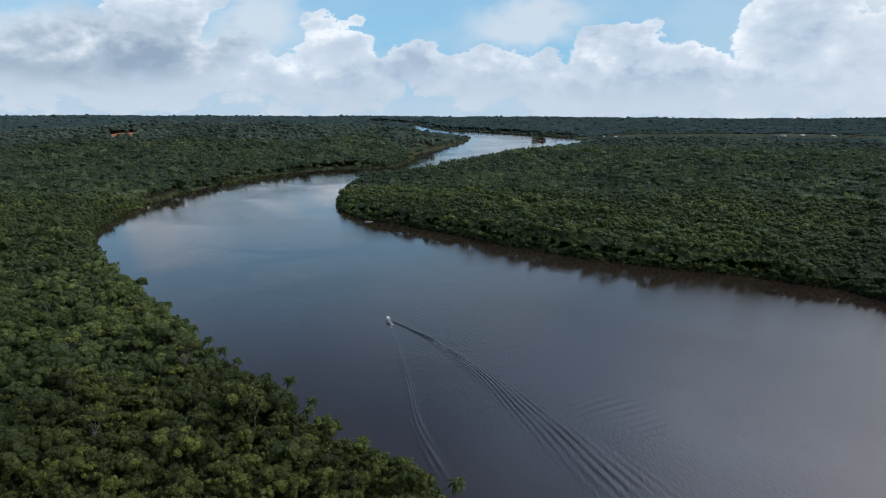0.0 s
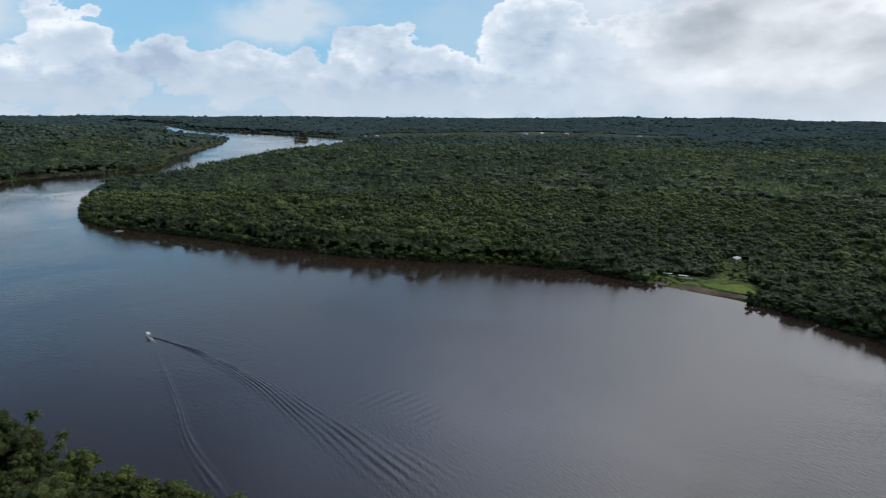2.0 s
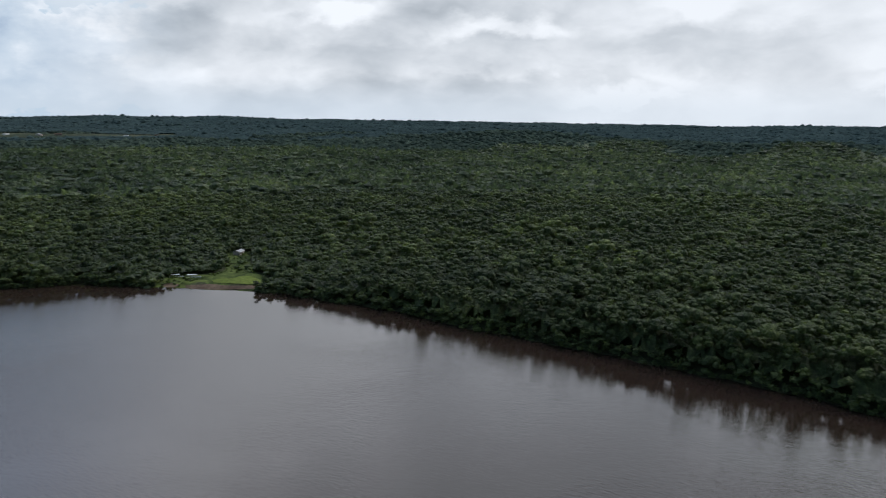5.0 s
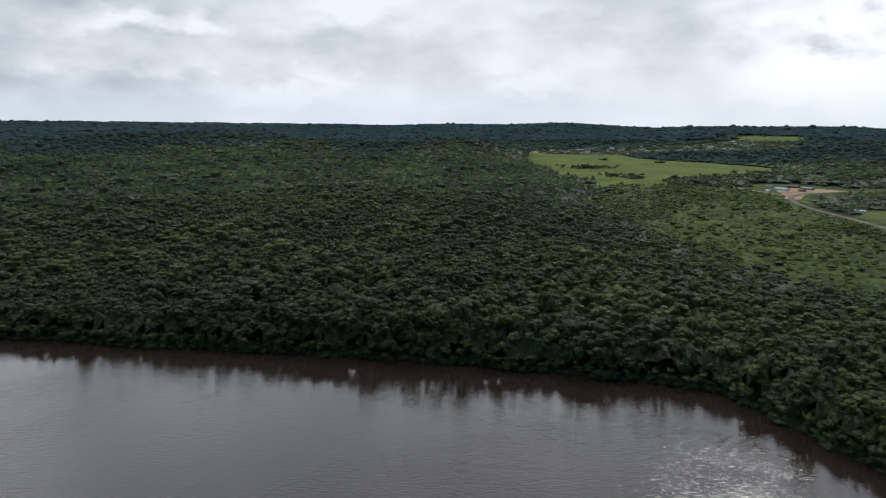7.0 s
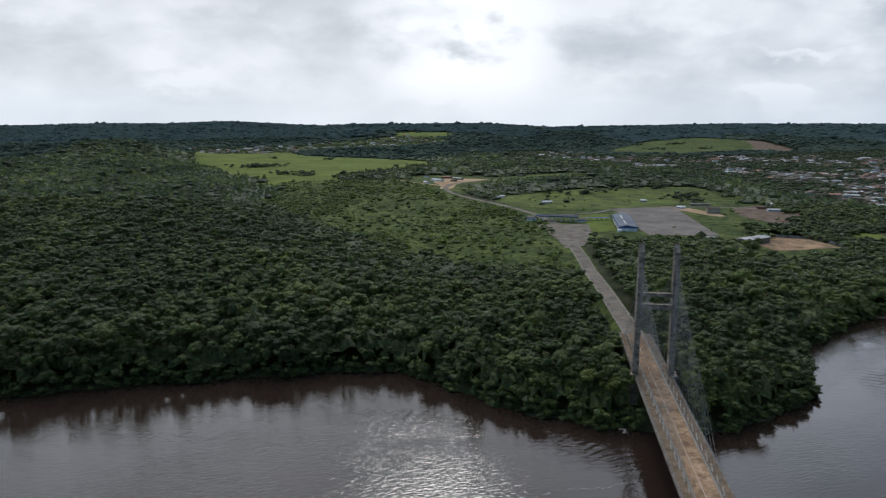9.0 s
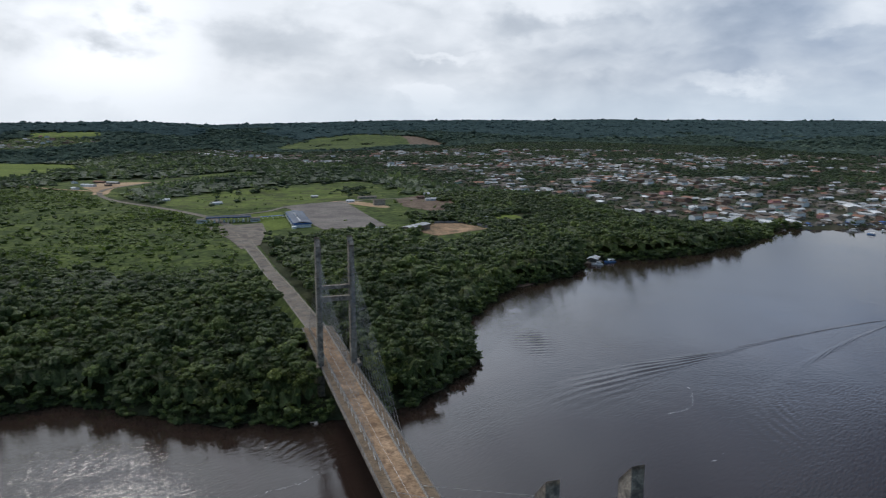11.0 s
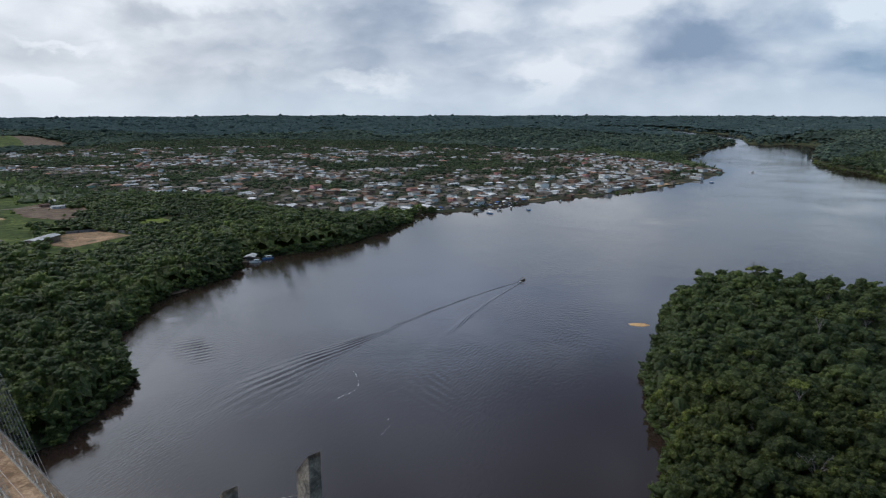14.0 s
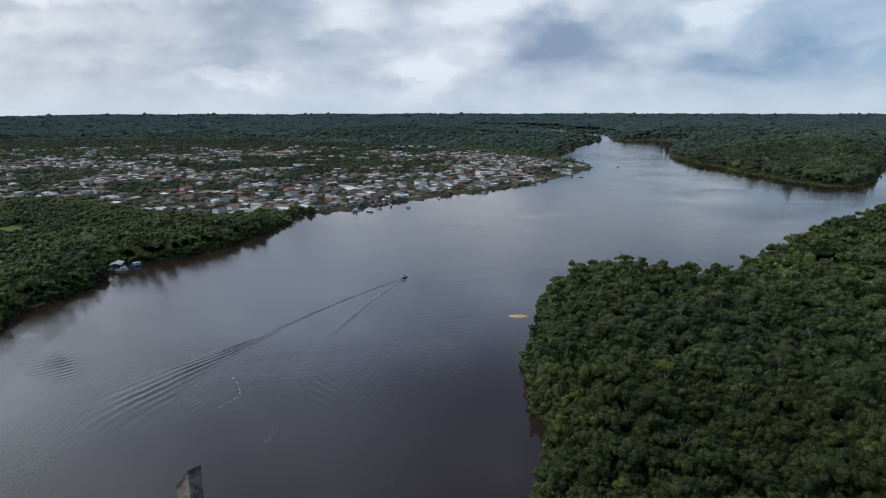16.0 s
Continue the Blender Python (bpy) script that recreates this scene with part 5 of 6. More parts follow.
HOUSE_KINDS = [("small house with cream walls and a pale metal roof", 10, 8, 3.0, 1.3, CREAM_WALL, PALE_ROOF), ("small house with a grey metal roof", 11, 8, 3.1, 1.3, CREAM_WALL, GREY_ROOF),
               ("house with a rusted metal roof", 10, 7.5, 3.0, 1.4, BRICK_WALL, RUST_ROOF), ("house with an orange clay tile roof", 12, 9, 3.3, 1.8, CREAM_WALL, TILE_ROOF),
               ("white two-storey house with a grey roof", 12, 9, 6.0, 1.5, WHITE, GREY_ROOF), ("raw brick two-storey building with a metal roof", 13, 9, 6.2, 1.2, BRICK_WALL, GREY_ROOF),
               ("long shed with a pale metal roof", 17, 9, 3.4, 1.2, WHITE, PALE_ROOF), ("green house with a rusted metal roof", 10, 8, 3.0, 1.3, GREEN_WALL, RUST_ROOF),
               ("pink house with a clay tile roof", 11, 9, 5.6, 1.6, PINK_WALL, TILE_ROOF), ("timber house with a dark grey roof", 9, 7, 2.9, 1.4, TIMBER, GREY_ROOF)]
KIND_WEIGHT = np.array([0.25, 0.31, 0.08, 0.03, 0.07, 0.04, 0.07, 0.03, 0.01, 0.11])


def build_town():
    rng = np.random.default_rng(51)
    order = np.argsort(np.hypot(HOUSES[:, 0], HOUSES[:, 1]))
    z = ground(HOUSES)
    kinds = rng.choice(len(HOUSE_KINDS), len(HOUSES), p=KIND_WEIGHT)
    turn = math.atan2(-0.9, -0.44) + rng.choice([0, math.pi / 2], len(HOUSES), p=[0.6, 0.4]) + rng.normal(0, 0.12, len(HOUSES))
    scale = rng.uniform(0.95, 1.6, len(HOUSES))
    first, rest = {}, []
    for n, i in enumerate(order):
        m = Matrix.LocRotScale((HOUSES[i, 0], HOUSES[i, 1], z[i] + 0.5), Euler((0, 0, turn[i])), Vector((scale[i], scale[i], 1.0)))
        k = int(kinds[i])
        if n < 300:
            if k not in first:
                label, w, d, h, rh, wall, roof = HOUSE_KINDS[k]
                first[k] = build_house(Matrix(), label, w, d, h, rh, wall, roof, "houses of the riverside town", 2)
                first[k].matrix_basis = m
            else:
                src = first[k]
                keep = src.scale.copy()
                src.scale = (1, 1, 1)
                copy_thing(src, m)
                src.scale = keep
        else:
            rest.append((m, k))
    # houses further off, joined
    for k, (label, w, d, h, rh, wall, roof) in enumerate(HOUSE_KINDS):
        mine = [m for m, q in rest if q == k]
        if not mine:
            continue
        shapes = []
        for bm in (house_walls(w, d, h, rh), gable(w, d, h, rh)):
            bmesh.ops.triangulate(bm, faces=bm.faces)
            bmesh.ops.recalc_face_normals(bm, faces=bm.faces)
            bm.verts.ensure_lookup_table()
            shapes.append((np.array([v.co[:] for v in bm.verts]), np.array([[v.index for v in f.verts] for f in bm.faces])))
            bm.free()
        for (v, f), mat, what in zip(shapes, (wall, roof), ("walls", "roofs")):
            vs = np.concatenate([v @ np.array(m.to_3x3()).T + np.array(m.translation) for m in mine])
            fs = (f[None] + (np.arange(len(mine)) * len(v))[:, None, None]).reshape(-1, 3)
            tagged(new("distant_houses", mesh_from("distant_houses", vs, fs, [mat], False)), "distant houses of the town, " + what + " in rows among trees", "houses", kind="stuff")


build_town()


def lone_house(x, y, w, d, h, rh, turn, label, wall, roof, windows=2, name="house"):
    return build_house(pose(x, y, float(ground([(x, y)])[0]) + 0.6, 0, 0, turn), label, w, d, h, rh, wall, roof, "", windows, name)


# waterfront halls
lone_house(300, -1165, 34, 20, 7, 2.0, -64, "large pale warehouse near the waterfront", CREAM_WALL, PALE_ROOF, 5, "warehouse")
lone_house(262, -1140, 24, 12, 4, 1.2, -64, "long white-roofed market hall by the river", CREAM_WALL, PALE_ROOF, 4, "market_hall")
lone_house(205, -1290, 26, 15, 9, 1.6, -58, "white two-storey building with a grey roof", WHITE, GREY_ROOF, 6, "town_building")
lone_house(160, -1400, 24, 14, 6, 1.4, -55, "red-brown brick building near the river", BRICK_WALL, RUST_ROOF, 5, "town_building")
lone_house(110, -1500, 22, 14, 8, 1.4, -60, "white two-storey building near the river", WHITE, PALE_ROOF, 5, "town_building")
lone_house(52, -1590, 30, 14, 8, 1.2, -55, "cream three-storey building in the town", CREAM_WALL, GREY_ROOF, 6, "town_building")
lone_house(-15, -1690, 34, 16, 6, 1.5, -60, "dark red building at the end of the town", BRICK_WALL, RUST_ROOF, 6, "town_building")
lone_house(425, -1020, 26, 14, 5, 1.6, -60, "building with an orange clay tile roof", CREAM_WALL, TILE_ROOF, 4, "town_building")
lone_house(470, -1010, 22, 12, 4, 1.4, -55, "white-roofed hall at the edge of the town", WHITE, PALE_ROOF, 4, "town_building")
lone_house(520, -1090, 30, 14, 5, 1.4, -60, "brick hall with an orange tile roof", BRICK_WALL, TILE_ROOF, 4, "town_building")

# scattered buildings near the post and the settlement by the meadow
for _x, _y, _w, _d, _h, _t, _label, _wall, _roof in (
        (1412, -490, 26, 12, 4, 30, "long white-roofed shed of a roadside settlement", WHITE, PALE_ROOF), (1476, -534, 22, 11, 4, 35, "shed with a rusted red roof by the road", BRICK_WALL, TILE_ROOF),
        (1438, -545, 24, 10, 4, 30, "long pale-roofed shed by the road", CREAM_WALL, PALE_ROOF), (1379, -455, 14, 9, 3.5, 10, "small white house by the road", WHITE, PALE_ROOF),
        (1500, -495, 12, 9, 3.5, 0, "small blue-roofed house by the road", WHITE, SLATE_BLUE), (1396, -520, 12, 8, 3.2, 20, "small brown timber house by the road", TIMBER, RUST_ROOF),
        (1126, -505, 15, 8, 3.2, 80, "white hut in a grassy field", WHITE, PALE_ROOF), (1012, -535, 16, 9, 3.4, 85, "white-roofed hut in a grassy field", WHITE, PALE_ROOF),
        (981, -695, 10, 8, 3.0, 60, "small pale hut at the edge of a field", CREAM_WALL, PALE_ROOF), (879, -690, 12, 9, 3.2, 50, "small white-roofed house by the lot", WHITE, PALE_ROOF),
        (905, -745, 30, 9, 3.2, 65, "long low shed with a grey roof", CREAM_WALL, GREY_ROOF), (822, -700, 17, 12, 8.2, 60, "unfinished cream concrete building of several storeys", CREAM_WALL, GREY_ROOF),
        (860, -832, 16, 12, 6, 55, "white-roofed house on bare ground", WHITE, PALE_ROOF), (810, -800, 20, 9, 3.5, 60, "white shed on bare ground", WHITE, PALE_ROOF),
        (842, -805, 12, 9, 4, 60, "brown brick house on bare ground", BRICK_WALL, RUST_ROOF), (640, -545, 8, 6, 3.0, 60, "small white hut near the bridge road", WHITE, PALE_ROOF),
        (610, -576, 42, 14, 6.5, -77, "long shed with a bright white metal roof", TIMBER, PALE_ROOF), (622, -712, 16, 8, 3.4, 70, "pale-roofed shed by the yard", CREAM_WALL, PALE_ROOF),
        (2731, -53, 20, 12, 5, 10, "distant white house beyond the pasture", WHITE, PALE_ROOF), (2790, -110, 24, 12, 5, 10, "distant white house beyond the pasture", WHITE, PALE_ROOF),
        (2790, -190, 20, 12, 5, 10, "distant pale house beyond the pasture", CREAM_WALL, GREY_ROOF), (2780, -260, 22, 12, 5, 10, "distant white house beyond the pasture", WHITE, PALE_ROOF),
        (2200, -1130, 40, 16, 5, 60, "long white-roofed school hall", WHITE, PALE_ROOF)):
    lone_house(_x, _y, _w, _d, _h, 1.3, _t, _label, _wall, _roof, 3)
patch("far_fields", FAR_FIELD, FAR_GRASS, "pale fields of a far village beyond the forest", "field", 1.5)
patch("far_fields", EAST_FIELD, ROUGH_GRASS, "rough field with houses beyond the pasture", "field", 1.0)
_rng = np.random.default_rng(57)
for _k in range(15):
    _u = _rng.random()
    _x, _y = 640 + (2050 - 640) * _u + _rng.uniform(-25, 25), 3225 - 180 * _u - 330 * _u * _u + _rng.uniform(-35, 25)
    if inside(np.array([[_x, _y]]), FAR_FIELD)[0]:
        lone_house(_x, _y, _rng.uniform(14, 30), 11, _rng.uniform(4, 7), 1.6, _rng.uniform(0, 180), "far pale house of a village beyond the forest" if _k % 3 else "far white shed with a pale roof in a village", (WHITE, CREAM_WALL, TIMBER)[_k % 3], (PALE_ROOF, GREY_ROOF, RUST_ROOF)[_k % 3])
lone_house(477, 540, 9, 7, 3.2, 1.4, 20, "pale wooden hut in a forest clearing by the river", CREAM_WALL, PALE_ROOF, 2, "hut")


def build_yard_wall():
    ob = thing("yard_wall", pose(0, 0, float(ground([(600, -620)])[0]) + 1.0), "dark stained block wall round the earth yard", "wall")
    ring = [(598, -570), (640, -630), (612, -668), (560, -655)]
    for a, b in zip(ring, ring[1:]):
        a, b = Vector((*a, 0)), Vector((*b, 0))
        q = (b - a).normalized()
        nn = Vector((-q.y, q.x, 0)) * 0.12
        bm = bmesh.new()
        vs = [bm.verts.new(c) for c in (a - nn, b - nn, b + nn, a + nn)]
        ft = bm.faces.new(vs)
        ex = bmesh.ops.extrude_face_region(bm, geom=[ft])
        bmesh.ops.translate(bm, vec=(0, 0, 2.6), verts=[v for v in ex["geom"] if isinstance(v, bmesh.types.BMVert)])
        bmesh.ops.translate(bm, vec=(0, 0, -1.0), verts=vs)
        part("wall_panel", bm, DARK_CONCRETE, ob)


build_yard_wall()


# ---------------------------------------------------------------- border post
def build_gate():
    x, y = 836, -458
    m = pose(x, y, float(ground([(x, y)])[0]) + 1.1, 0, 0, math.degrees(math.atan2(-49, -30)))
    ob = thing("customs_gate", m, "long flat customs gate canopy with a blue fascia over the road", "gate")
    part("canopy", boxes((-28, 28, -8, 8, 6.0, 7.2), bevel=0.2), surface("canopy_grey", (0.045, 0.048, 0.055), (0.08, 0.084, 0.092), 0.1, 0.8, fine=1.0), ob)
    for s in (-1, 1):
        part("fascia", boxes((-28.2, 28.2, *sorted((s * 8.0, s * 8.25)), 6.5, 7.4)), BLUE_ROOF, ob, "dark blue fascia band")
    for k in range(5):
        for yy in (-6, 6):
            part("column", tubes(((-24 + 12 * k, yy, -1), (-24 + 12 * k, yy, 6.0), 0.35), sides=10), WHITE, ob)
    for k in range(4):
        b = part("booth", boxes((-19.2 + 12 * k, -16.8 + 12 * k, -3, 3, -0.5, 3.0), bevel=0.05), WHITE, ob, "white control booth")
        part("booth_window", boxes((-19.25 + 12 * k, -16.75 + 12 * k, -2.4, 2.4, 1.2, 2.2)), BLACK, b)
    for s in (-1, 1):
        o = part("office", boxes((*sorted((s * 27, s * 39)), -5, 5, -1, 4.0), bevel=0.1), WHITE, ob, "white office wing")
        part("office_roof", boxes((*sorted((s * 26.7, s * 39.5)), -5.5, 5.5, 4.0, 4.7), bevel=0.1), GREY_ROOF, o)
        part("office_window", boxes((*sorted((s * 28, s * 38)), -5.06, 5.06, 1.3, 2.4)), BLACK, o)


def build_hall():
    a, b = Vector((724, -494, 0)), Vector((820, -546, 0))
    c = (a + b) / 2
    L = (b - a).length
    ob = thing("customs_hall", Matrix.Translation((c.x, c.y, float(ground([(c.x, c.y)])[0]) + 1.1)) @ Matrix.Rotation(math.atan2(b.y - a.y, b.x - a.x), 4, "Z"),
               "long white customs hall with a blue-grey metal roof", "building")
    part("wall", boxes((-L / 2, L / 2, -10.5, 10.5, -1.5, 6.0)), WHITE, ob)
    part("roof", gable(L, 21, 6.2, 1.8, 0.7, 0.25), SLATE_BLUE, ob)
    for s in (-1, 1):
        part("fascia", boxes((-L / 2 - 0.8, L / 2 + 0.8, *sorted((s * 11.1, s * 11.35)), 4.9, 6.3)), BLUE_ROOF, ob, "blue eaves band")
        part("end_fascia", boxes((*sorted((s * (L / 2 + 0.72), s * (L / 2 + 0.95))), -11.2, 11.2, 4.4, 6.2)), BLUE_ROOF, ob, "blue end band")
    for k in range(12):
        x = -L / 2 + L * (k + 0.5) / 12
        for s in (-1, 1):
            part("window", boxes((x - 2.4, x + 2.4, *sorted((s * 10.45, s * 10.56)), 1.4, 3.4)), BLACK, ob)
    for x0, x1 in ((-L * 0.42, -L * 0.10), (L * 0.02, L * 0.30)):
        lift = 0.1
        bm = bmesh.new()
        vs = [bm.verts.new(q) for q in ((x0, 1.0, 6.2 + 1.8 * (1 - 1.0 / 10.5) + lift), (x1, 1.0, 6.2 + 1.8 * (1 - 1.0 / 10.5) + lift), (x1, 2.6, 6.2 + 1.8 * (1 - 2.6 / 10.5) + lift), (x0, 2.6, 6.2 + 1.8 * (1 - 2.6 / 10.5) + lift))]
        bm.faces.new(vs)
        bmesh.ops.solidify(bm, geom=bm.faces[:], thickness=0.12)
        part("skylight", bm, WHITE, ob, "white skylight strip")
    part("annex", boxes((-L / 2 - 9, -L / 2 - 1.0, 8, 13, -1, 3.2), bevel=0.1), WHITE, ob, "small white annex")


def build_walkway():
    a, b = Vector((826, -492, 0)), Vector((817, -528, 0))
    L = (b - a).length
    ob = thing("covered_walkway", Matrix.Translation((a.x, a.y, float(ground([(a.x, a.y)])[0]) + 1.1)) @ Matrix.Rotation(math.atan2(b.y - a.y, b.x - a.x), 4, "Z"),
               "low dark-roofed covered walkway joining gate and hall", "walkway")
    part("canopy", boxes((0, L, -2, 2, 3.2, 3.6), bevel=0.05), BLUE_ROOF, ob)
    for k in range(6):
        for s in (-1, 1):
            part("column", tubes(((1 + k * (L - 2) / 5, s * 1.7, -1.5), (1 + k * (L - 2) / 5, s * 1.7, 3.2), 0.15), sides=8), WHITE, ob)


build_gate()
build_hall()
build_walkway()


# ---------------------------------------------------------------- radio masts
def build_mast(x, y, h, label):
    z0 = float(ground([(x, y)])[0])
    ob = thing("radio_mast", pose(x, y, z0), label, "mast", "lattice radio masts")
    red = surface("mast_paint", (0.36, 0.14, 0.10), (0.48, 0.22, 0.17), 0.1, 0.6)
    w = max(1.3, h * 0.022)
    legs = [(w * math.cos(a), w * math.sin(a)) for a in (0.5, 2.6, 4.7)]
    for lx, ly in legs:
        part("leg", tubes(((lx, ly, -1), (lx * 0.3, ly * 0.3, h), 0.16), sides=5), STEEL, ob)
    n = int(h / 4)
    for k in range(n):
        f0, f1 = 1 - 0.7 * k / n, 1 - 0.7 * (k + 1) / n
        bm = bmesh.new()
        for (ax, ay), (bx, by) in zip(legs, legs[1:] + legs[:1]):
            tube(bm, (ax * f0, ay * f0, h * k / n), (bx * f1, by * f1, h * (k + 1) / n), 0.09, sides=4)
            tube(bm, (bx * f0, by * f0, h * k / n), (ax * f1, ay * f1, h * (k + 1) / n), 0.09, sides=4)
        part("lattice", bm, red if (k // 2) % 2 else STEEL, ob)
    part("antenna", tubes(((0, 0, h - 1), (0, 0, h + 4), 0.09), sides=5), STEEL, ob)


build_mast(465, -1987, 48, "tall red and grey lattice radio mast in the town")
build_mast(343, -1934, 52, "tall red and grey lattice radio mast in the town")
build_mast(-1380, 2740, 52, "grey lattice radio mast above the forest")
build_mast(2385, -2126, 46, "grey lattice radio mast on a far hill")
build_mast(1968, -1466, 40, "grey lattice radio mast among houses")

# ---------------------------------------------------------------- trees that stand nearest
def build_tree(m, label, shape, radius, tall, flat, seed):
    rng = np.random.default_rng(seed)
    ob = thing("rainforest_tree", m, label, "tree", "trees of the near river bank")
    top = tall - radius * 0.65 * flat
    bm = bmesh.new()
    bend = rng.uniform(-0.6, 0.6, 2)
    tube(bm, (0, 0, -2.5), (bend[0], bend[1], top * 0.62), 0.42, 0.30, 8)
    tube(bm, (bend[0], bend[1], top * 0.62 - 0.1), (bend[0] * 1.6, bend[1] * 1.6, top + 0.3), 0.30, 0.14, 7)
    for k in range(6):
        a = k * 1.05 + rng.uniform(-0.3, 0.3)
        z = top * rng.uniform(0.55, 0.85)
        tube(bm, (bend[0], bend[1], z), (math.cos(a) * radius * 0.62, math.sin(a) * radius * 0.62, top + radius * flat * 0.12), 0.17, 0.06, 6)
    part("trunk", bm, BARK, ob)
    v, f = shape
    w = v * np.array([radius, radius, radius * flat]) + np.array([0, 0, top])
    me = mesh_from("crown", w, f, [LEAF_TREE], False)
    crown = new("crown", me)
    crown.parent = ob
    return ob


def near_wood():
    rng = np.random.default_rng(61)
    looks = [("broad green rainforest tree with a rounded crown", 18, 0.46, 0.52), ("tall rainforest tree with a lumpy dark crown", 26, 0.38, 0.75), ("spreading tree with a flat umbrella crown", 20, 0.44, 0.34),
             ("rainforest tree with a dense domed crown", 32, 0.34, 0.70), ("bushy green tree with uneven boughs", 14, 0.52, 0.95), ("slender tree with a small round crown", 16, 0.50, 0.75),
             ("wide rainforest tree with light green boughs", 24, 0.40, 0.55), ("rainforest tree with a ragged crown", 11, 0.60, 0.70)]
    shapes = [cluster_shape(rng, n, f, 2, s * 0.45, s * 0.85, 0.16, 900, 0.10) for _, n, s, f in looks]
    first = {}
    for i, (p, r, tall, flat, z) in enumerate(NEAR_TREES):
        k = int(rng.integers(0, len(looks)))
        if k not in first:
            first[k] = (build_tree(Matrix(), looks[k][0], shapes[k], r, tall, flat, 70 + k), r, tall)
            first[k][0].matrix_basis = Matrix.LocRotScale((p[0], p[1], z), Euler((0, 0, rng.uniform(0, 6.28))), None)
        else:
            src, r0, t0 = first[k]
            s = r / r0
            copy_thing(src, Matrix.LocRotScale((p[0], p[1], z), Euler((0, 0, rng.uniform(0, 6.28))), Vector((s, s, tall / t0))))


near_wood()


def build_palm(m, label, tall, seed):
    rng = np.random.default_rng(seed)
    ob = thing("palm_tree", m, label, "palm", "palms along the bank")
    bm = bmesh.new()
    lean = rng.uniform(-0.9, 0.9, 2)
    last = Vector((0, 0, -3))
    for k in range(1, 6):
        u = k / 5
        q = Vector((lean[0] * u * u, lean[1] * u * u, tall * u))
        tube(bm, last, q, 0.24 - 0.02 * k + 0.02, 0.24 - 0.02 * k, 7)
        last = q
    part("trunk", bm, BARK, ob)
    n = 17
    for k in range(n):
        a = k * 2.39996
        rise_ = 1.05 - 1.5 * k / n
        L = rng.uniform(3.0, 4.0)
        vs, fs = [], []
        steps = 7
        for i in range(steps + 1):
            u = i / steps
            out = L * u * (0.75 + 0.25 * math.cos(rise_))
            h = L * (math.sin(rise_) * u - 0.75 * u * u)
            wide = 0.75 * math.sin(math.pi * min(1.0, 0.12 + u * 0.88)) + 0.04
            c, s = math.cos(a), math.sin(a)
            for side, drop in ((-1, -0.42), (0, 0.0), (1, -0.42)):
                vs.append((out * c - side * wide * s + last.x, out * s + side * wide * c + last.y, h + drop * wide + last.z))
        for i in range(steps):
            for j in (0, 1):
                o = i * 3 + j
                fs.append((o, o + 1, o + 4, o + 3))
        fr = new("frond", mesh_from("frond", np.array(vs), np.array(fs), [LEAF_PALM], False))
        fr.parent = ob
    return ob


def palms():
    rng = np.random.default_rng(81)
    spots = [(-87, 338), (-74, 331), (-59, 311), (-50, 287), (-13, 251), (5, 232), (-74, 313), (-135, 398), (-149, 414), (-69, 242), (-45, 234), (-11, -240), (-34, -256), (-148, -469),
             (392, 545), (436, 448), (350, 545), (330, 580), (445, 430), (300, 600), (318, -150), (330, -165),
             (-120, 372), (-108, 362), (-30, 262), (-22, 255), (-60, 300), (-160, 428), (-185, 470), (-100, 262), (-40, -300), (-20, -330), (-70, -352), (-30, -405)]
    base = [build_palm(Matrix(), "slender palm with a feathery crown above the trees", 12.5, 82 + k) for k in range(3)]
    for i, (x, y) in enumerate(spots):
        z = float(ground([(x, y)])[0])
        s = rng.uniform(0.92, 1.2)
        m = Matrix.LocRotScale((x, y, z), Euler((0, 0, rng.uniform(0, 6.28))), Vector((s, s, s * 1.02)))
        if i < 3:
            base[i].matrix_basis = m
        else:
            src = base[i % 3]
            keep = src.scale.copy()
            src.scale = (1, 1, 1)
            copy_thing(src, m)
            src.scale = keep


palms()


def build_bare_tree(x, y, tall, seed):
    rng = np.random.default_rng(seed)
    ob = thing("bare_tree", pose(x, y, float(ground([(x, y)])[0])), "leafless pale dead tree standing in the forest", "tree", "dead trees")
    part("trunk", tubes(((0, 0, -2), (0.4, 0.2, tall * 0.6), 0.35, 0.22), sides=8), PALE_BARK, ob)
    for k in range(9):
        a, el = k * 2.4, rng.uniform(0.6, 1.2)
        z = tall * rng.uniform(0.45, 0.6)
        tip = Vector((math.cos(a) * math.cos(el), math.sin(a) * math.cos(el), math.sin(el))) * tall * 0.42 + Vector((0.3, 0.2, z))
        bm = tubes(((0.3, 0.2, z), tip, 0.15, 0.05), sides=5)
        for j in range(4):
            u = rng.uniform(0.4, 0.9)
            b = Vector((0.3, 0.2, z)).lerp(tip, u)
            tube(bm, b, b + Vector(rng.normal(size=3)).normalized() * 1.8 + Vector((0, 0, 0.9)), 0.06, 0.03, 4)
        part("bough", bm, PALE_BARK, ob)


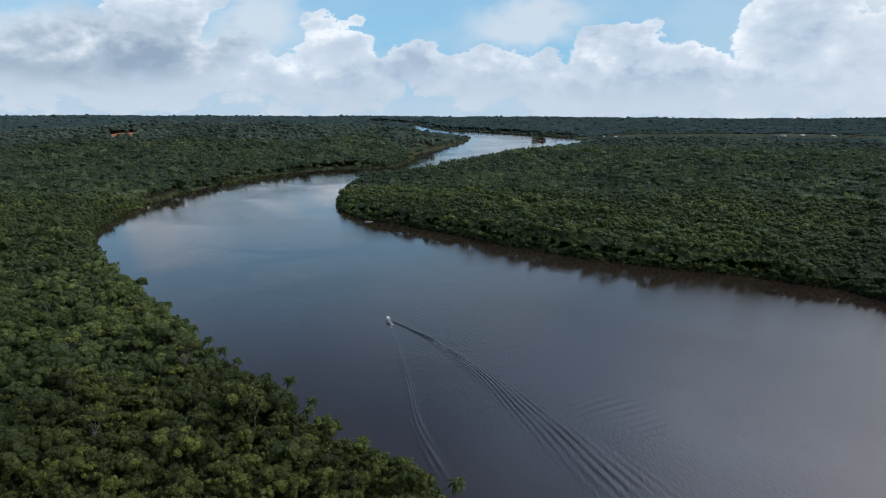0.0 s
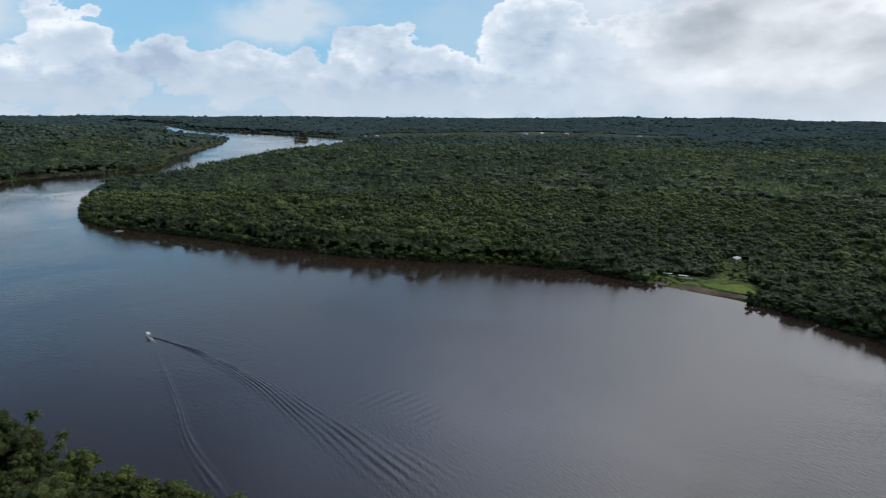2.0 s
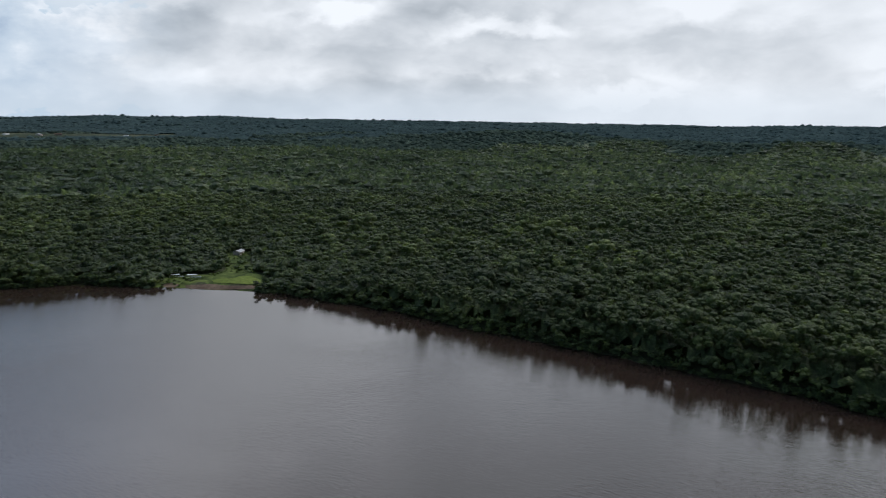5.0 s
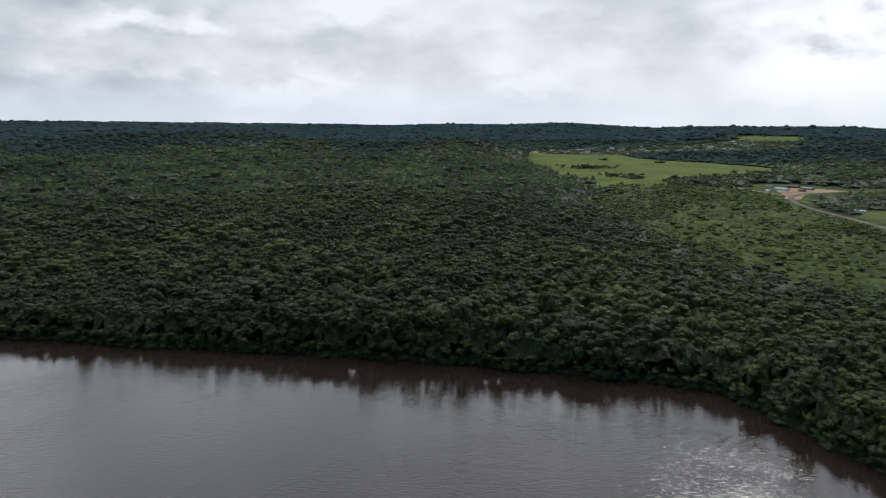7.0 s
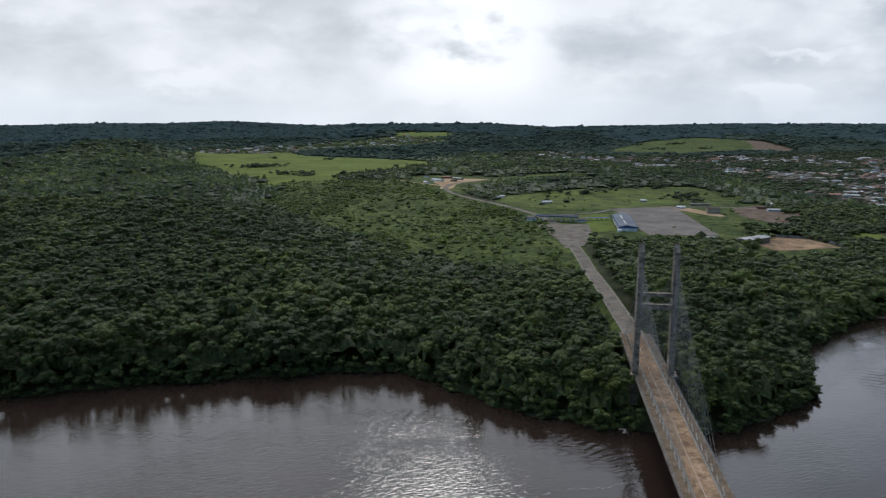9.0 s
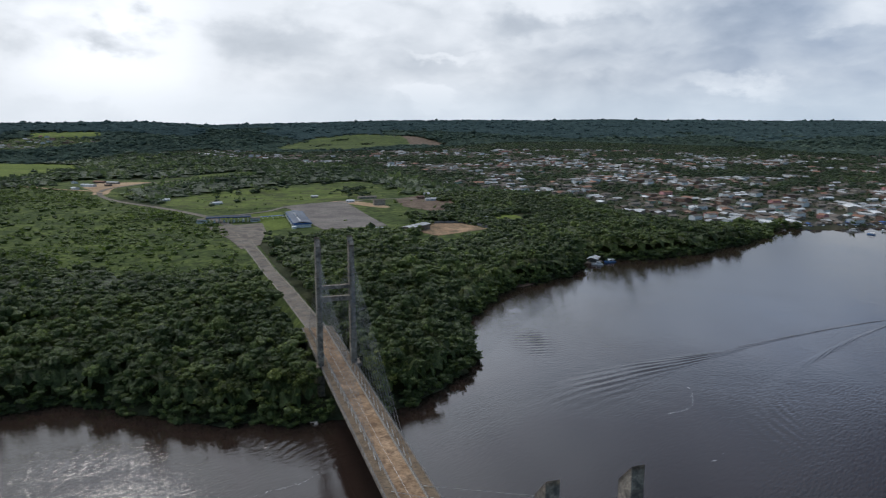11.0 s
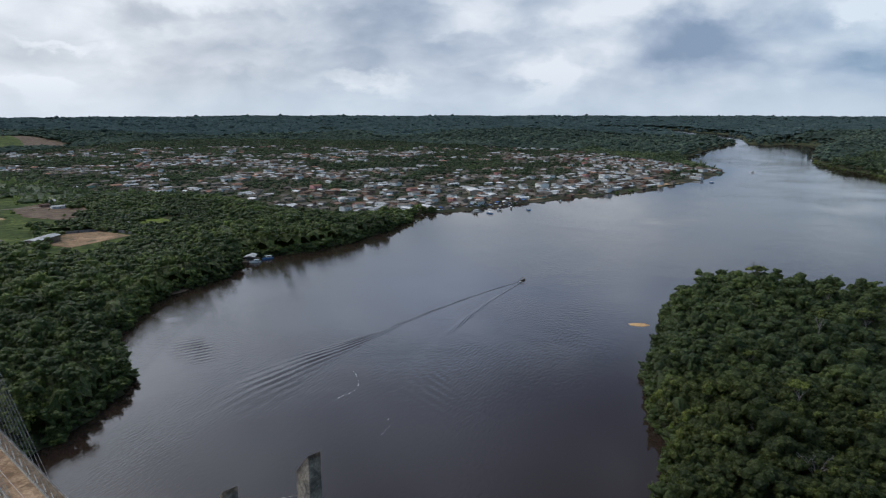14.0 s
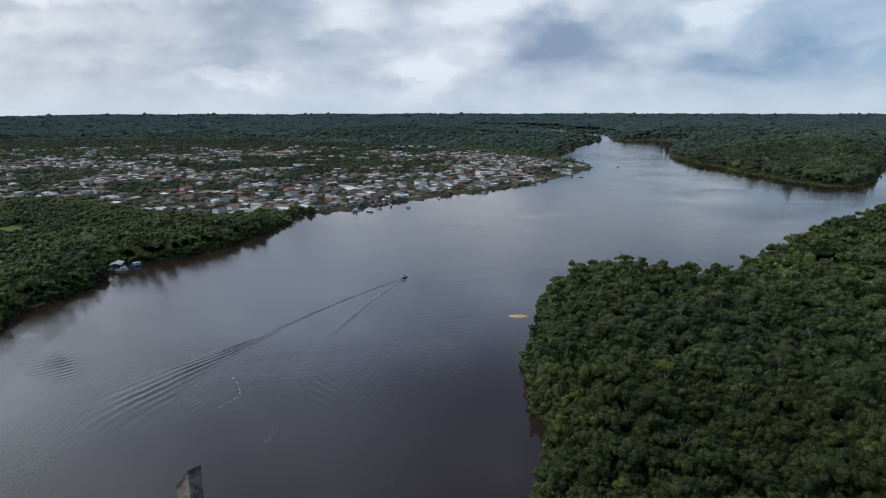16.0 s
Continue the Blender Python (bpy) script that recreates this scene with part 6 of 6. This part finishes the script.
def build_umbrella_tree(m, label, tall, wide, seed):
    """A slim pale trunk that forks into a flat, open crown above the other trees."""
    rng = np.random.default_rng(seed)
    ob = thing("umbrella_tree", m, label, "tree", "umbrella trees of the near river bank")
    fork = tall * 0.74
    part("trunk", tubes(((0, 0, -2), (0.3, 0.2, fork), 0.34, 0.22), sides=8), PALE_BARK, ob, "slim pale trunk")
    n = 9
    for k in range(n):
        a = k * 2.39996
        out = wide * math.sqrt((k + 0.6) / n)
        tip = Vector((math.cos(a) * out, math.sin(a) * out, tall - 0.35 * out * rng.uniform(0.6, 1.1)))
        base = Vector((0.3, 0.2, fork - rng.uniform(0, 2.5)))
        elbow = base.lerp(tip, 0.55) - Vector((0, 0, 0.5))
        part("bough", tubes((base, elbow, 0.13, 0.09), (elbow, tip, 0.09, 0.04), sides=5), PALE_BARK, ob)
        v, f = cluster_shape(rng, 6, 0.5, 1, 0.30, 0.5, 0.2, 90, 0.15)
        leaves = new("leaf_clump", mesh_from("leaf_clump", v * wide * rng.uniform(0.36, 0.48) + np.array(tip), f, [LEAF_TREE], False))
        leaves.parent = ob
    return ob


def umbrella_trees():
    rng = np.random.default_rng(97)
    looks = ("tall tree with a flat umbrella crown on a slim pale trunk", "pale-stemmed tree with a spreading light green crown", "slender forked tree rising above the canopy")
    base = [build_umbrella_tree(Matrix(), label, 25 + 2 * k, 6.5 - 0.8 * k, 98 + k) for k, label in enumerate(looks)]
    spots = [(-90, -300), (-62, -318), (-120, -345), (-48, -372), (-150, -390), (-88, -420), (-120, -455), (-180, -440), (-60, -470), (-215, -500), (-110, -510), (-165, -545), (-250, -560), (-70, -545),
             (-130, 250), (-95, 238), (-165, 300), (-120, 320), (-190, 350), (-150, 228), (-210, 270), (-180, 410), (-240, 420), (-75, 268)]
    for i, (x, y) in enumerate(spots):
        s = rng.uniform(0.85, 1.1)
        m = Matrix.LocRotScale((x, y, float(ground([(x, y)])[0])), Euler((0, 0, rng.uniform(0, 6.28))), Vector((s, s, s)))
        if i < 3:
            base[i].matrix_basis = m
        else:
            src = base[i % 3]
            keep = src.scale.copy()
            src.scale = (1, 1, 1)
            copy_thing(src, m)
            src.scale = keep


PALE_BARK = surface("pale_bark", (0.15, 0.135, 0.12), (0.25, 0.23, 0.21), 1.0, 0.9, fine=6.0)
umbrella_trees()
build_bare_tree(-59, -262, 23, 91)
build_bare_tree(-44, -281, 22, 92)
build_bare_tree(-82, -640, 24, 93)


# ---------------------------------------------------------------- boats
def hull(L, w, h):
    bm = bmesh.new()
    secs = []
    for u, k, keel in ((-0.5, 0.80, 0.0), (-0.2, 1.0, 0.0), (0.15, 0.95, 0.0), (0.38, 0.55, 0.12), (0.5, 0.04, 0.35)):
        x, b = u * L, w / 2 * k
        up_ = h * (1 + 0.35 * max(0, u) * 2)
        secs.append([bm.verts.new(c) for c in ((x, -b, up_), (x, -b * 0.7, keel * h - 0.15), (x, b * 0.7, keel * h - 0.15), (x, b, up_), (x, b * 0.86, up_), (x, b * 0.62, keel * h + 0.1), (x, -b * 0.62, keel * h + 0.1), (x, -b * 0.86, up_))])
    for a, b in zip(secs, secs[1:]):
        for i in range(8):
            bm.faces.new((a[i], a[(i + 1) % 8], b[(i + 1) % 8], b[i]))
    bm.faces.new(secs[0][::-1])
    bm.faces.new(secs[-1])
    return bm


def build_boat(m, label, L, w, h, hull_mat, canopy=None, cabin=False, name="boat", group=""):
    ob = thing(name, m, label, "boat", group)
    part("hull", hull(L, w, h), hull_mat, ob)
    for u in (-0.25, 0.0, 0.2):
        part("seat", boxes((u * L - 0.2, u * L + 0.2, -w * 0.36, w * 0.36, h * 0.5, h * 0.58)), TIMBER, ob)
    if canopy:
        part("canopy", boxes((-L * 0.36, L * 0.22, -w * 0.52, w * 0.52, h + 1.75, h + 1.9), bevel=0.05), canopy, ob)
        for u in (-0.34, 0.20):
            for s in (-1, 1):
                part("post", tubes(((u * L, s * w * 0.42, h * 0.7), (u * L, s * w * 0.42, h + 1.76), 0.04), sides=5), STEEL, ob)
    if cabin:
        c = part("cabin", boxes((-L * 0.34, L * 0.10, -w * 0.38, w * 0.38, h * 0.4, h + 1.7), bevel=0.08), WHITE, ob, "white cabin")
        part("cabin_window", boxes((-L * 0.30, L * 0.06, -w * 0.385, w * 0.385, h + 0.6, h + 1.2)), BLACK, c)
    part("motor", boxes((-L * 0.5 - 0.35, -L * 0.5 + 0.05, -0.2, 0.2, h * 0.3, h + 0.45), bevel=0.06), BLACK, ob)
    return ob


build_boat(pose(-37, 474, 0.05, 0, 0, 108), "small motor boat with a pale canopy crossing the river", 8.5, 1.9, 0.7, WHITE, WHITE)
build_boat(pose(107, -585, 0.05, 0, 0, -112), "small dark motor boat under way on the river", 8.0, 1.9, 0.7, TIMBER, GREY_ROOF)
build_boat(pose(391, 501, 1.9, 0, 0, -52), "white boat drawn up on the grassy landing", 14, 3.2, 1.1, WHITE, WHITE, group="boats at the landing")
build_boat(pose(384, 514, 1.7, 0, 0, -45), "white covered boat drawn up beside bushes", 12, 3.0, 1.1, WHITE, PALE_ROOF, group="boats at the landing")


def moored():
    rng = np.random.default_rng(101)
    at = [(226, -968), (223, -1008), (208, -1030), (181, -1021), (250, -985), (150, -1131), (-99, -1520), (-205, -1805)]
    for i, (x, y) in enumerate(at):
        build_boat(pose(x, y, 0.05, 0, 0, rng.uniform(0, 360)), "small river boat anchored off the town" if i < 6 else "distant dark boat on the river", rng.uniform(9, 13), 2.8, 1.0,
                   (BLUE_HULL, WHITE, TIMBER)[i % 3], None if i % 2 else WHITE, i % 2 == 1, group="boats off the town")
    for k in range(26):
        u = k / 25
        x = 318 + (215 - 318) * u + rng.uniform(-5, 5)
        y = -958 + (-1092 + 958) * u + rng.uniform(-5, 5)
        build_boat(pose(x - 6, y + 3, 0.05, 0, 0, rng.uniform(20, 70) + 90), ("blue wooden river boat moored at the town", "white river boat moored at the town", "brown covered boat moored at the town")[k % 3], rng.uniform(9, 15), rng.uniform(2.4, 3.4), 1.1,
                   (BLUE_HULL, WHITE, TIMBER)[k % 3], (WHITE, BLUE_ROOF, GREY_ROOF)[k % 3], k % 4 == 0, group="boats moored at the town")
    # landing stages on piles with tin roofs
    for k in range(16):
        u = k / 15
        x, y = 322 + (200 - 322) * u, -950 + (-1108 + 950) * u
        ob = thing("landing_stage", pose(x + 3, y, 0.0, 0, 0, -52 + rng.uniform(-9, 9)), "timber landing stage on piles with a tin roof", "jetty", "landing stages of the town")
        w, d = rng.uniform(9, 14), rng.uniform(7, 11)
        part("deck", boxes((-w / 2, w / 2, -d / 2, d / 2, 1.5, 1.75)), TIMBER, ob)
        part("roof", gable(w * 0.8, d * 0.8, 4.4, 1.0, 0.4), (PALE_ROOF, GREY_ROOF, RUST_ROOF, BLUE_ROOF)[k % 4], ob)
        part("wall", boxes((-w * 0.38, w * 0.38, -d * 0.36, d * 0.36, 1.7, 4.3)), TIMBER, ob)
        for px in (-0.45, 0.45):
            for py in (-0.45, 0.45):
                part("pile", tubes(((px * w, py * d, -3), (px * w, py * d, 1.5), 0.16), sides=6), TIMBER, ob)


moored()


def build_float():
    ob = thing("floating_dock", pose(374, -592, 0, 0, 0, -70), "floating timber dock with a pale roof beneath the trees", "dock")
    part("pontoon", boxes((-10, 10, -6, 6, -0.4, 0.7), bevel=0.1), TIMBER, ob)
    part("roof", gable(15, 9, 4.6, 1.2, 0.6), PALE_ROOF, ob)
    part("wall", boxes((-4, 6.5, -3.6, 3.6, 0.7, 4.4)), DARK_CONCRETE, ob)
    for px in (-7, 7):
        for py in (-4, 4):
            part("post", tubes(((px, py, 0.6), (px, py, 4.6), 0.12), sides=6), TIMBER, ob)
    build_boat(pose(364, -583, 0.05, 0, 0, 40), "white launch with a cabin moored at the dock", 11, 3.2, 1.3, WHITE, None, True, group="boats at the dock")
    build_boat(pose(362, -602, 0.05, 0, 0, 60), "blue and white launch moored at the dock", 12, 3.2, 1.3, BLUE_HULL, WHITE, True, group="boats at the dock")
    lone_house(394, -575, 9, 6, 3.0, 1.2, 20, "small pale-roofed hut behind the dock", WHITE, PALE_ROOF, 2, "hut")


build_float()


# ---------------------------------------------------------------- sand bar, rock, island
def mound(name, x, y, rx, ry, h, turn, mat, label, category, seed):
    rng = np.random.default_rng(seed)
    v, f = ICO[3]
    v = v * np.array([rx, ry, h])
    v = v * (1 + 0.10 * np.sin(v[:, :1] * 1.9 + seed) + 0.05 * rng.uniform(-1, 1, (len(v), 1)))
    ob = tagged(new(name, mesh_from(name, v, f, [mat])), label, category)
    ob.matrix_basis = pose(x, y, float(rise(math.hypot(x, y))) - 0.15, 0, 0, turn)
    return ob


mound("sand_bar", 8, -482, 7.0, 4.0, 0.6, 10, SAND, "small orange sand bar beside the bank", "sand bar", 3)
mound("mud_bank", 364, -468, 5.0, 15.0, 0.9, -8, MUD, "low brown mud bank below the trees", "mud bank", 5)
mound("mud_bank", 288, -159, 1.6, 12.0, 0.5, -42, MUD, "low brown mud bank near the bridge", "mud bank", 6)
mound("river_rock", -96, 919, 6.0, 3.5, 1.5, 20, DARK_CONCRETE, "dark rock standing in the river", "rock", 4)


def island():
    rng = np.random.default_rng(111)
    c = np.array([416, 3114])
    z0 = float(rise(np.hypot(*c)))
    ob = thing("river_island", pose(c[0], c[1], z0), "small wooded island in the far river", "island")
    v, f = ICO[3]
    bank = new("bank", mesh_from("bank", v * np.array([34, 22, 3]), f, [MUD]))
    bank.parent = ob
    for k in range(12):
        sv, sf = NEAR_SHAPES[k % len(NEAR_SHAPES)]
        r = rng.uniform(9, 13)
        at = np.array([rng.uniform(-24, 24), rng.uniform(-9, 9), rng.uniform(2, 8)])
        q = new("crown", mesh_from("crown", sv * r + at, sf, [LEAF_FAR_HAZE], False, np.full(len(sv), 0.3)))
        q.parent = ob


island()


# ---------------------------------------------------------------- wakes and ripples on the river
def wave_strip(name, line, widths, crests, amp, label, fade=(0.02, 0.7), along=0.0, steps=(110, 40)):
    """Crests of water along a line: they run beside it, or across it by 'along' waves a metre."""
    c = smooth_line(line, 8) if len(line) > 2 else np.array([np.array(line[0]) + (np.array(line[1]) - np.array(line[0])) * u for u in np.linspace(0, 1, 30)])
    at = np.concatenate([[0], np.cumsum(np.linalg.norm(np.diff(c, axis=0), axis=1))])
    L = at[-1]
    s = np.linspace(0, L, steps[0])
    c = np.stack([np.interp(s, at, c[:, 0]), np.interp(s, at, c[:, 1])], 1)
    k = np.ones(9) / 9
    c = np.stack([np.convolve(np.pad(c[:, i], 4, mode="edge"), k, "valid") for i in (0, 1)], 1)
    t = np.gradient(c, axis=0)
    t /= np.linalg.norm(t, axis=1)[:, None] + 1e-9
    nrm = np.stack([-t[:, 1], t[:, 0]], 1)
    w = np.interp(s / L, np.linspace(0, 1, len(widths)), widths)
    v = np.linspace(-1, 1, steps[1])
    u = s / L
    taper = np.clip(u / max(fade[0], 1e-3), 0, 1) * np.clip((1 - u) / (1 - fade[1]), 0, 1)
    env = np.cos(v * math.pi / 2) ** 2
    phase = v[None] * math.pi * crests + s[:, None] * along * 2 * math.pi + 0.6 * np.sin(s[:, None] * 0.09)
    blotch = 0.62 + 0.38 * np.sin(s[:, None] * 0.11 + v[None] * 3.1 + 1.0) * np.cos(s[:, None] * 0.05 - v[None] * 4.3)
    phase = phase + 0.9 * np.sin(v[None] * 2.6 + s[:, None] * 0.045)
    z = amp * blotch * taper[:, None] * env[None] * np.sin(phase)
    p = c[:, None] + nrm[:, None] * (w[:, None] / 2 * v[None])[..., None]
    verts = np.concatenate([p, (z + (amp + 0.03) * taper[:, None] * env[None] - 0.012)[..., None]], -1).reshape(-1, 3)
    a, b = steps
    i = np.arange(a - 1)[:, None] * b + np.arange(b - 1)[None]
    q = np.stack([i, i + 1, i + b + 1, i + b], -1).reshape(-1, 4)[:, ::-1]
    return tagged(new(name, mesh_from(name, verts, q, [WATER])), label, "wake", kind="stuff")


wave_strip("boat_wake", [(-36, 474), (-8, 435), (21, 375), (45, 316), (63, 274), (82, 230)], (2, 9, 17, 27, 38, 50), 9, 0.16, "long rippled arm of a boat's wake on dark water", (0.01, 0.85), 0.03, (320, 72))
wave_strip("boat_wake", [(-36, 472), (-21, 383), (-12, 315), (-5, 281), (4, 250)], (1.5, 4, 7, 10, 13), 4, 0.13, "faint rippled arm of a boat's wake on dark water", (0.3, 0.9), -0.01, (220, 24))
wave_strip("boat_wake", [(107, -585), (132, -529), (155, -465), (172, -408)], (1.2, 4, 6.5, 9), 3.2, 0.11, "narrow rippled arm of a boat's wake", (0.02, 0.8), 0.05, (260, 20))
wave_strip("boat_wake", [(160, -436), (176, -396), (188, -355), (193, -310), (188, -275)], (6, 16, 32, 46, 54), 7, 0.24, "fan of wave crests spreading from a boat's wake", (0.3, 0.75), 0.035, (300, 30))
wave_strip("boat_wake", [(106, -583), (119, -509), (125, -444), (127, -415)], (1.2, 4, 6.5, 9), 3.2, 0.11, "narrow rippled arm of a boat's wake", (0.02, 0.8), -0.05, (260, 20))
wave_strip("boat_wake", [(127, -436), (126, -402), (115, -355), (95, -315), (72, -290)], (8, 18, 34, 46, 40), 7, 0.11, "fan of faint wave crests spreading from a boat's wake", (0.3, 0.7), -0.06, (300, 30))
wave_strip("ripples", [(43, -415), (57, -479), (60, -579), (50, -701)], (34, 46, 46, 30), 0, 0.17, "patch of fine ripples on the calm river", (0.4, 0.5), 0.17)
wave_strip("ripples", [(276, -150), (252, -160), (238, -163), (218, -164)], (14, 26, 32, 24), 0, 0.30, "ripples in the dark water under the bridge", (0.4, 0.5), 0.22)
wave_strip("ripples", [(322, -50), (304, -85), (278, -125)], (24, 40, 26), 0, 0.14, "ripples near the wooded bank", (0.4, 0.5), 0.19)
wave_strip("ripples", [(40, 360), (75, 322), (110, 262)], (50, 80, 60), 0, 0.12, "fine ripples spreading from a boat's wake", (0.4, 0.5), 0.18)
wave_strip("ripples", [(340, -520), (333, -459), (315, -393), (294, -337), (268, -296)], (22, 34, 40, 40, 26), 0, 0.42, "ripples below the wooded bank", (0.4, 0.5), 0.20)
wave_strip("ripples", [(240, -330), (262, -350), (290, -372)], (30, 40, 24), 0, 0.17, "ripples below the wooded point", (0.4, 0.5), 0.20)


def foam(x, y, dx, dy, n, seed):
    rng = np.random.default_rng(seed)
    bm = bmesh.new()
    for k in range(n):
        u = rng.random() ** 1.5
        s = rng.normal(0, 0.5 + 0.5 * u)
        c = Vector((x + dx * u - dy * s / 12, y + dy * u + dx * s / 12, 0.22))
        r = rng.uniform(0.12, 0.34) * (1 - 0.6 * u)
        bm.faces.new([bm.verts.new(c + Vector((r * 1.6 * math.cos(a) * rng.uniform(0.7, 1.2), r * math.sin(a), 0))) for a in (0, 1.05, 2.1, 3.14, 4.2, 5.2)])
    me = bpy.data.meshes.new("foam")
    bm.to_mesh(me)
    bm.free()
    me.materials.append(FOAM)
    tagged(new("foam", me), "white churned foam behind a motor boat", "foam", kind="stuff")


def foam_line(points, seed):
    """A thin, broken thread of foam that drifts on the water."""
    rng = np.random.default_rng(seed)
    line = smooth_line(points, 14)
    bm = bmesh.new()
    for (x, y), (x2, y2) in zip(line, line[1:]):
        if rng.random() < 0.5:
            continue
        x, y = x + rng.normal(0, 0.35), y + rng.normal(0, 0.35)
        w = rng.uniform(0.025, 0.07)
        q = np.array([x2 - x, y2 - y])
        nx, ny = -q[1] / np.linalg.norm(q) * w, q[0] / np.linalg.norm(q) * w
        bm.faces.new([bm.verts.new(c) for c in ((x - nx, y - ny, 0.05), (x2 - nx * 0.4, y2 - ny * 0.4, 0.05), (x2 + nx * 0.4, y2 + ny * 0.4, 0.05), (x + nx, y + ny, 0.05))])
    me = bpy.data.meshes.new("foam")
    bm.to_mesh(me)
    bm.free()
    me.materials.append(FOAM)
    tagged(new("foam", me), "thin white thread of foam drifting on the river", "foam", kind="stuff")


foam_line([(158, -347), (150, -335), (145, -322), (149, -308)], 7)
foam_line([(116, -292), (112, -284), (113, -276)], 8)
foam_line([(226, -104), (223, -118), (224, -130), (220, -144), (221, -156)], 9)
foam(-35, 469, 3, -11, 45, 5)
foam(108, -580, 3, 9, 40, 6)
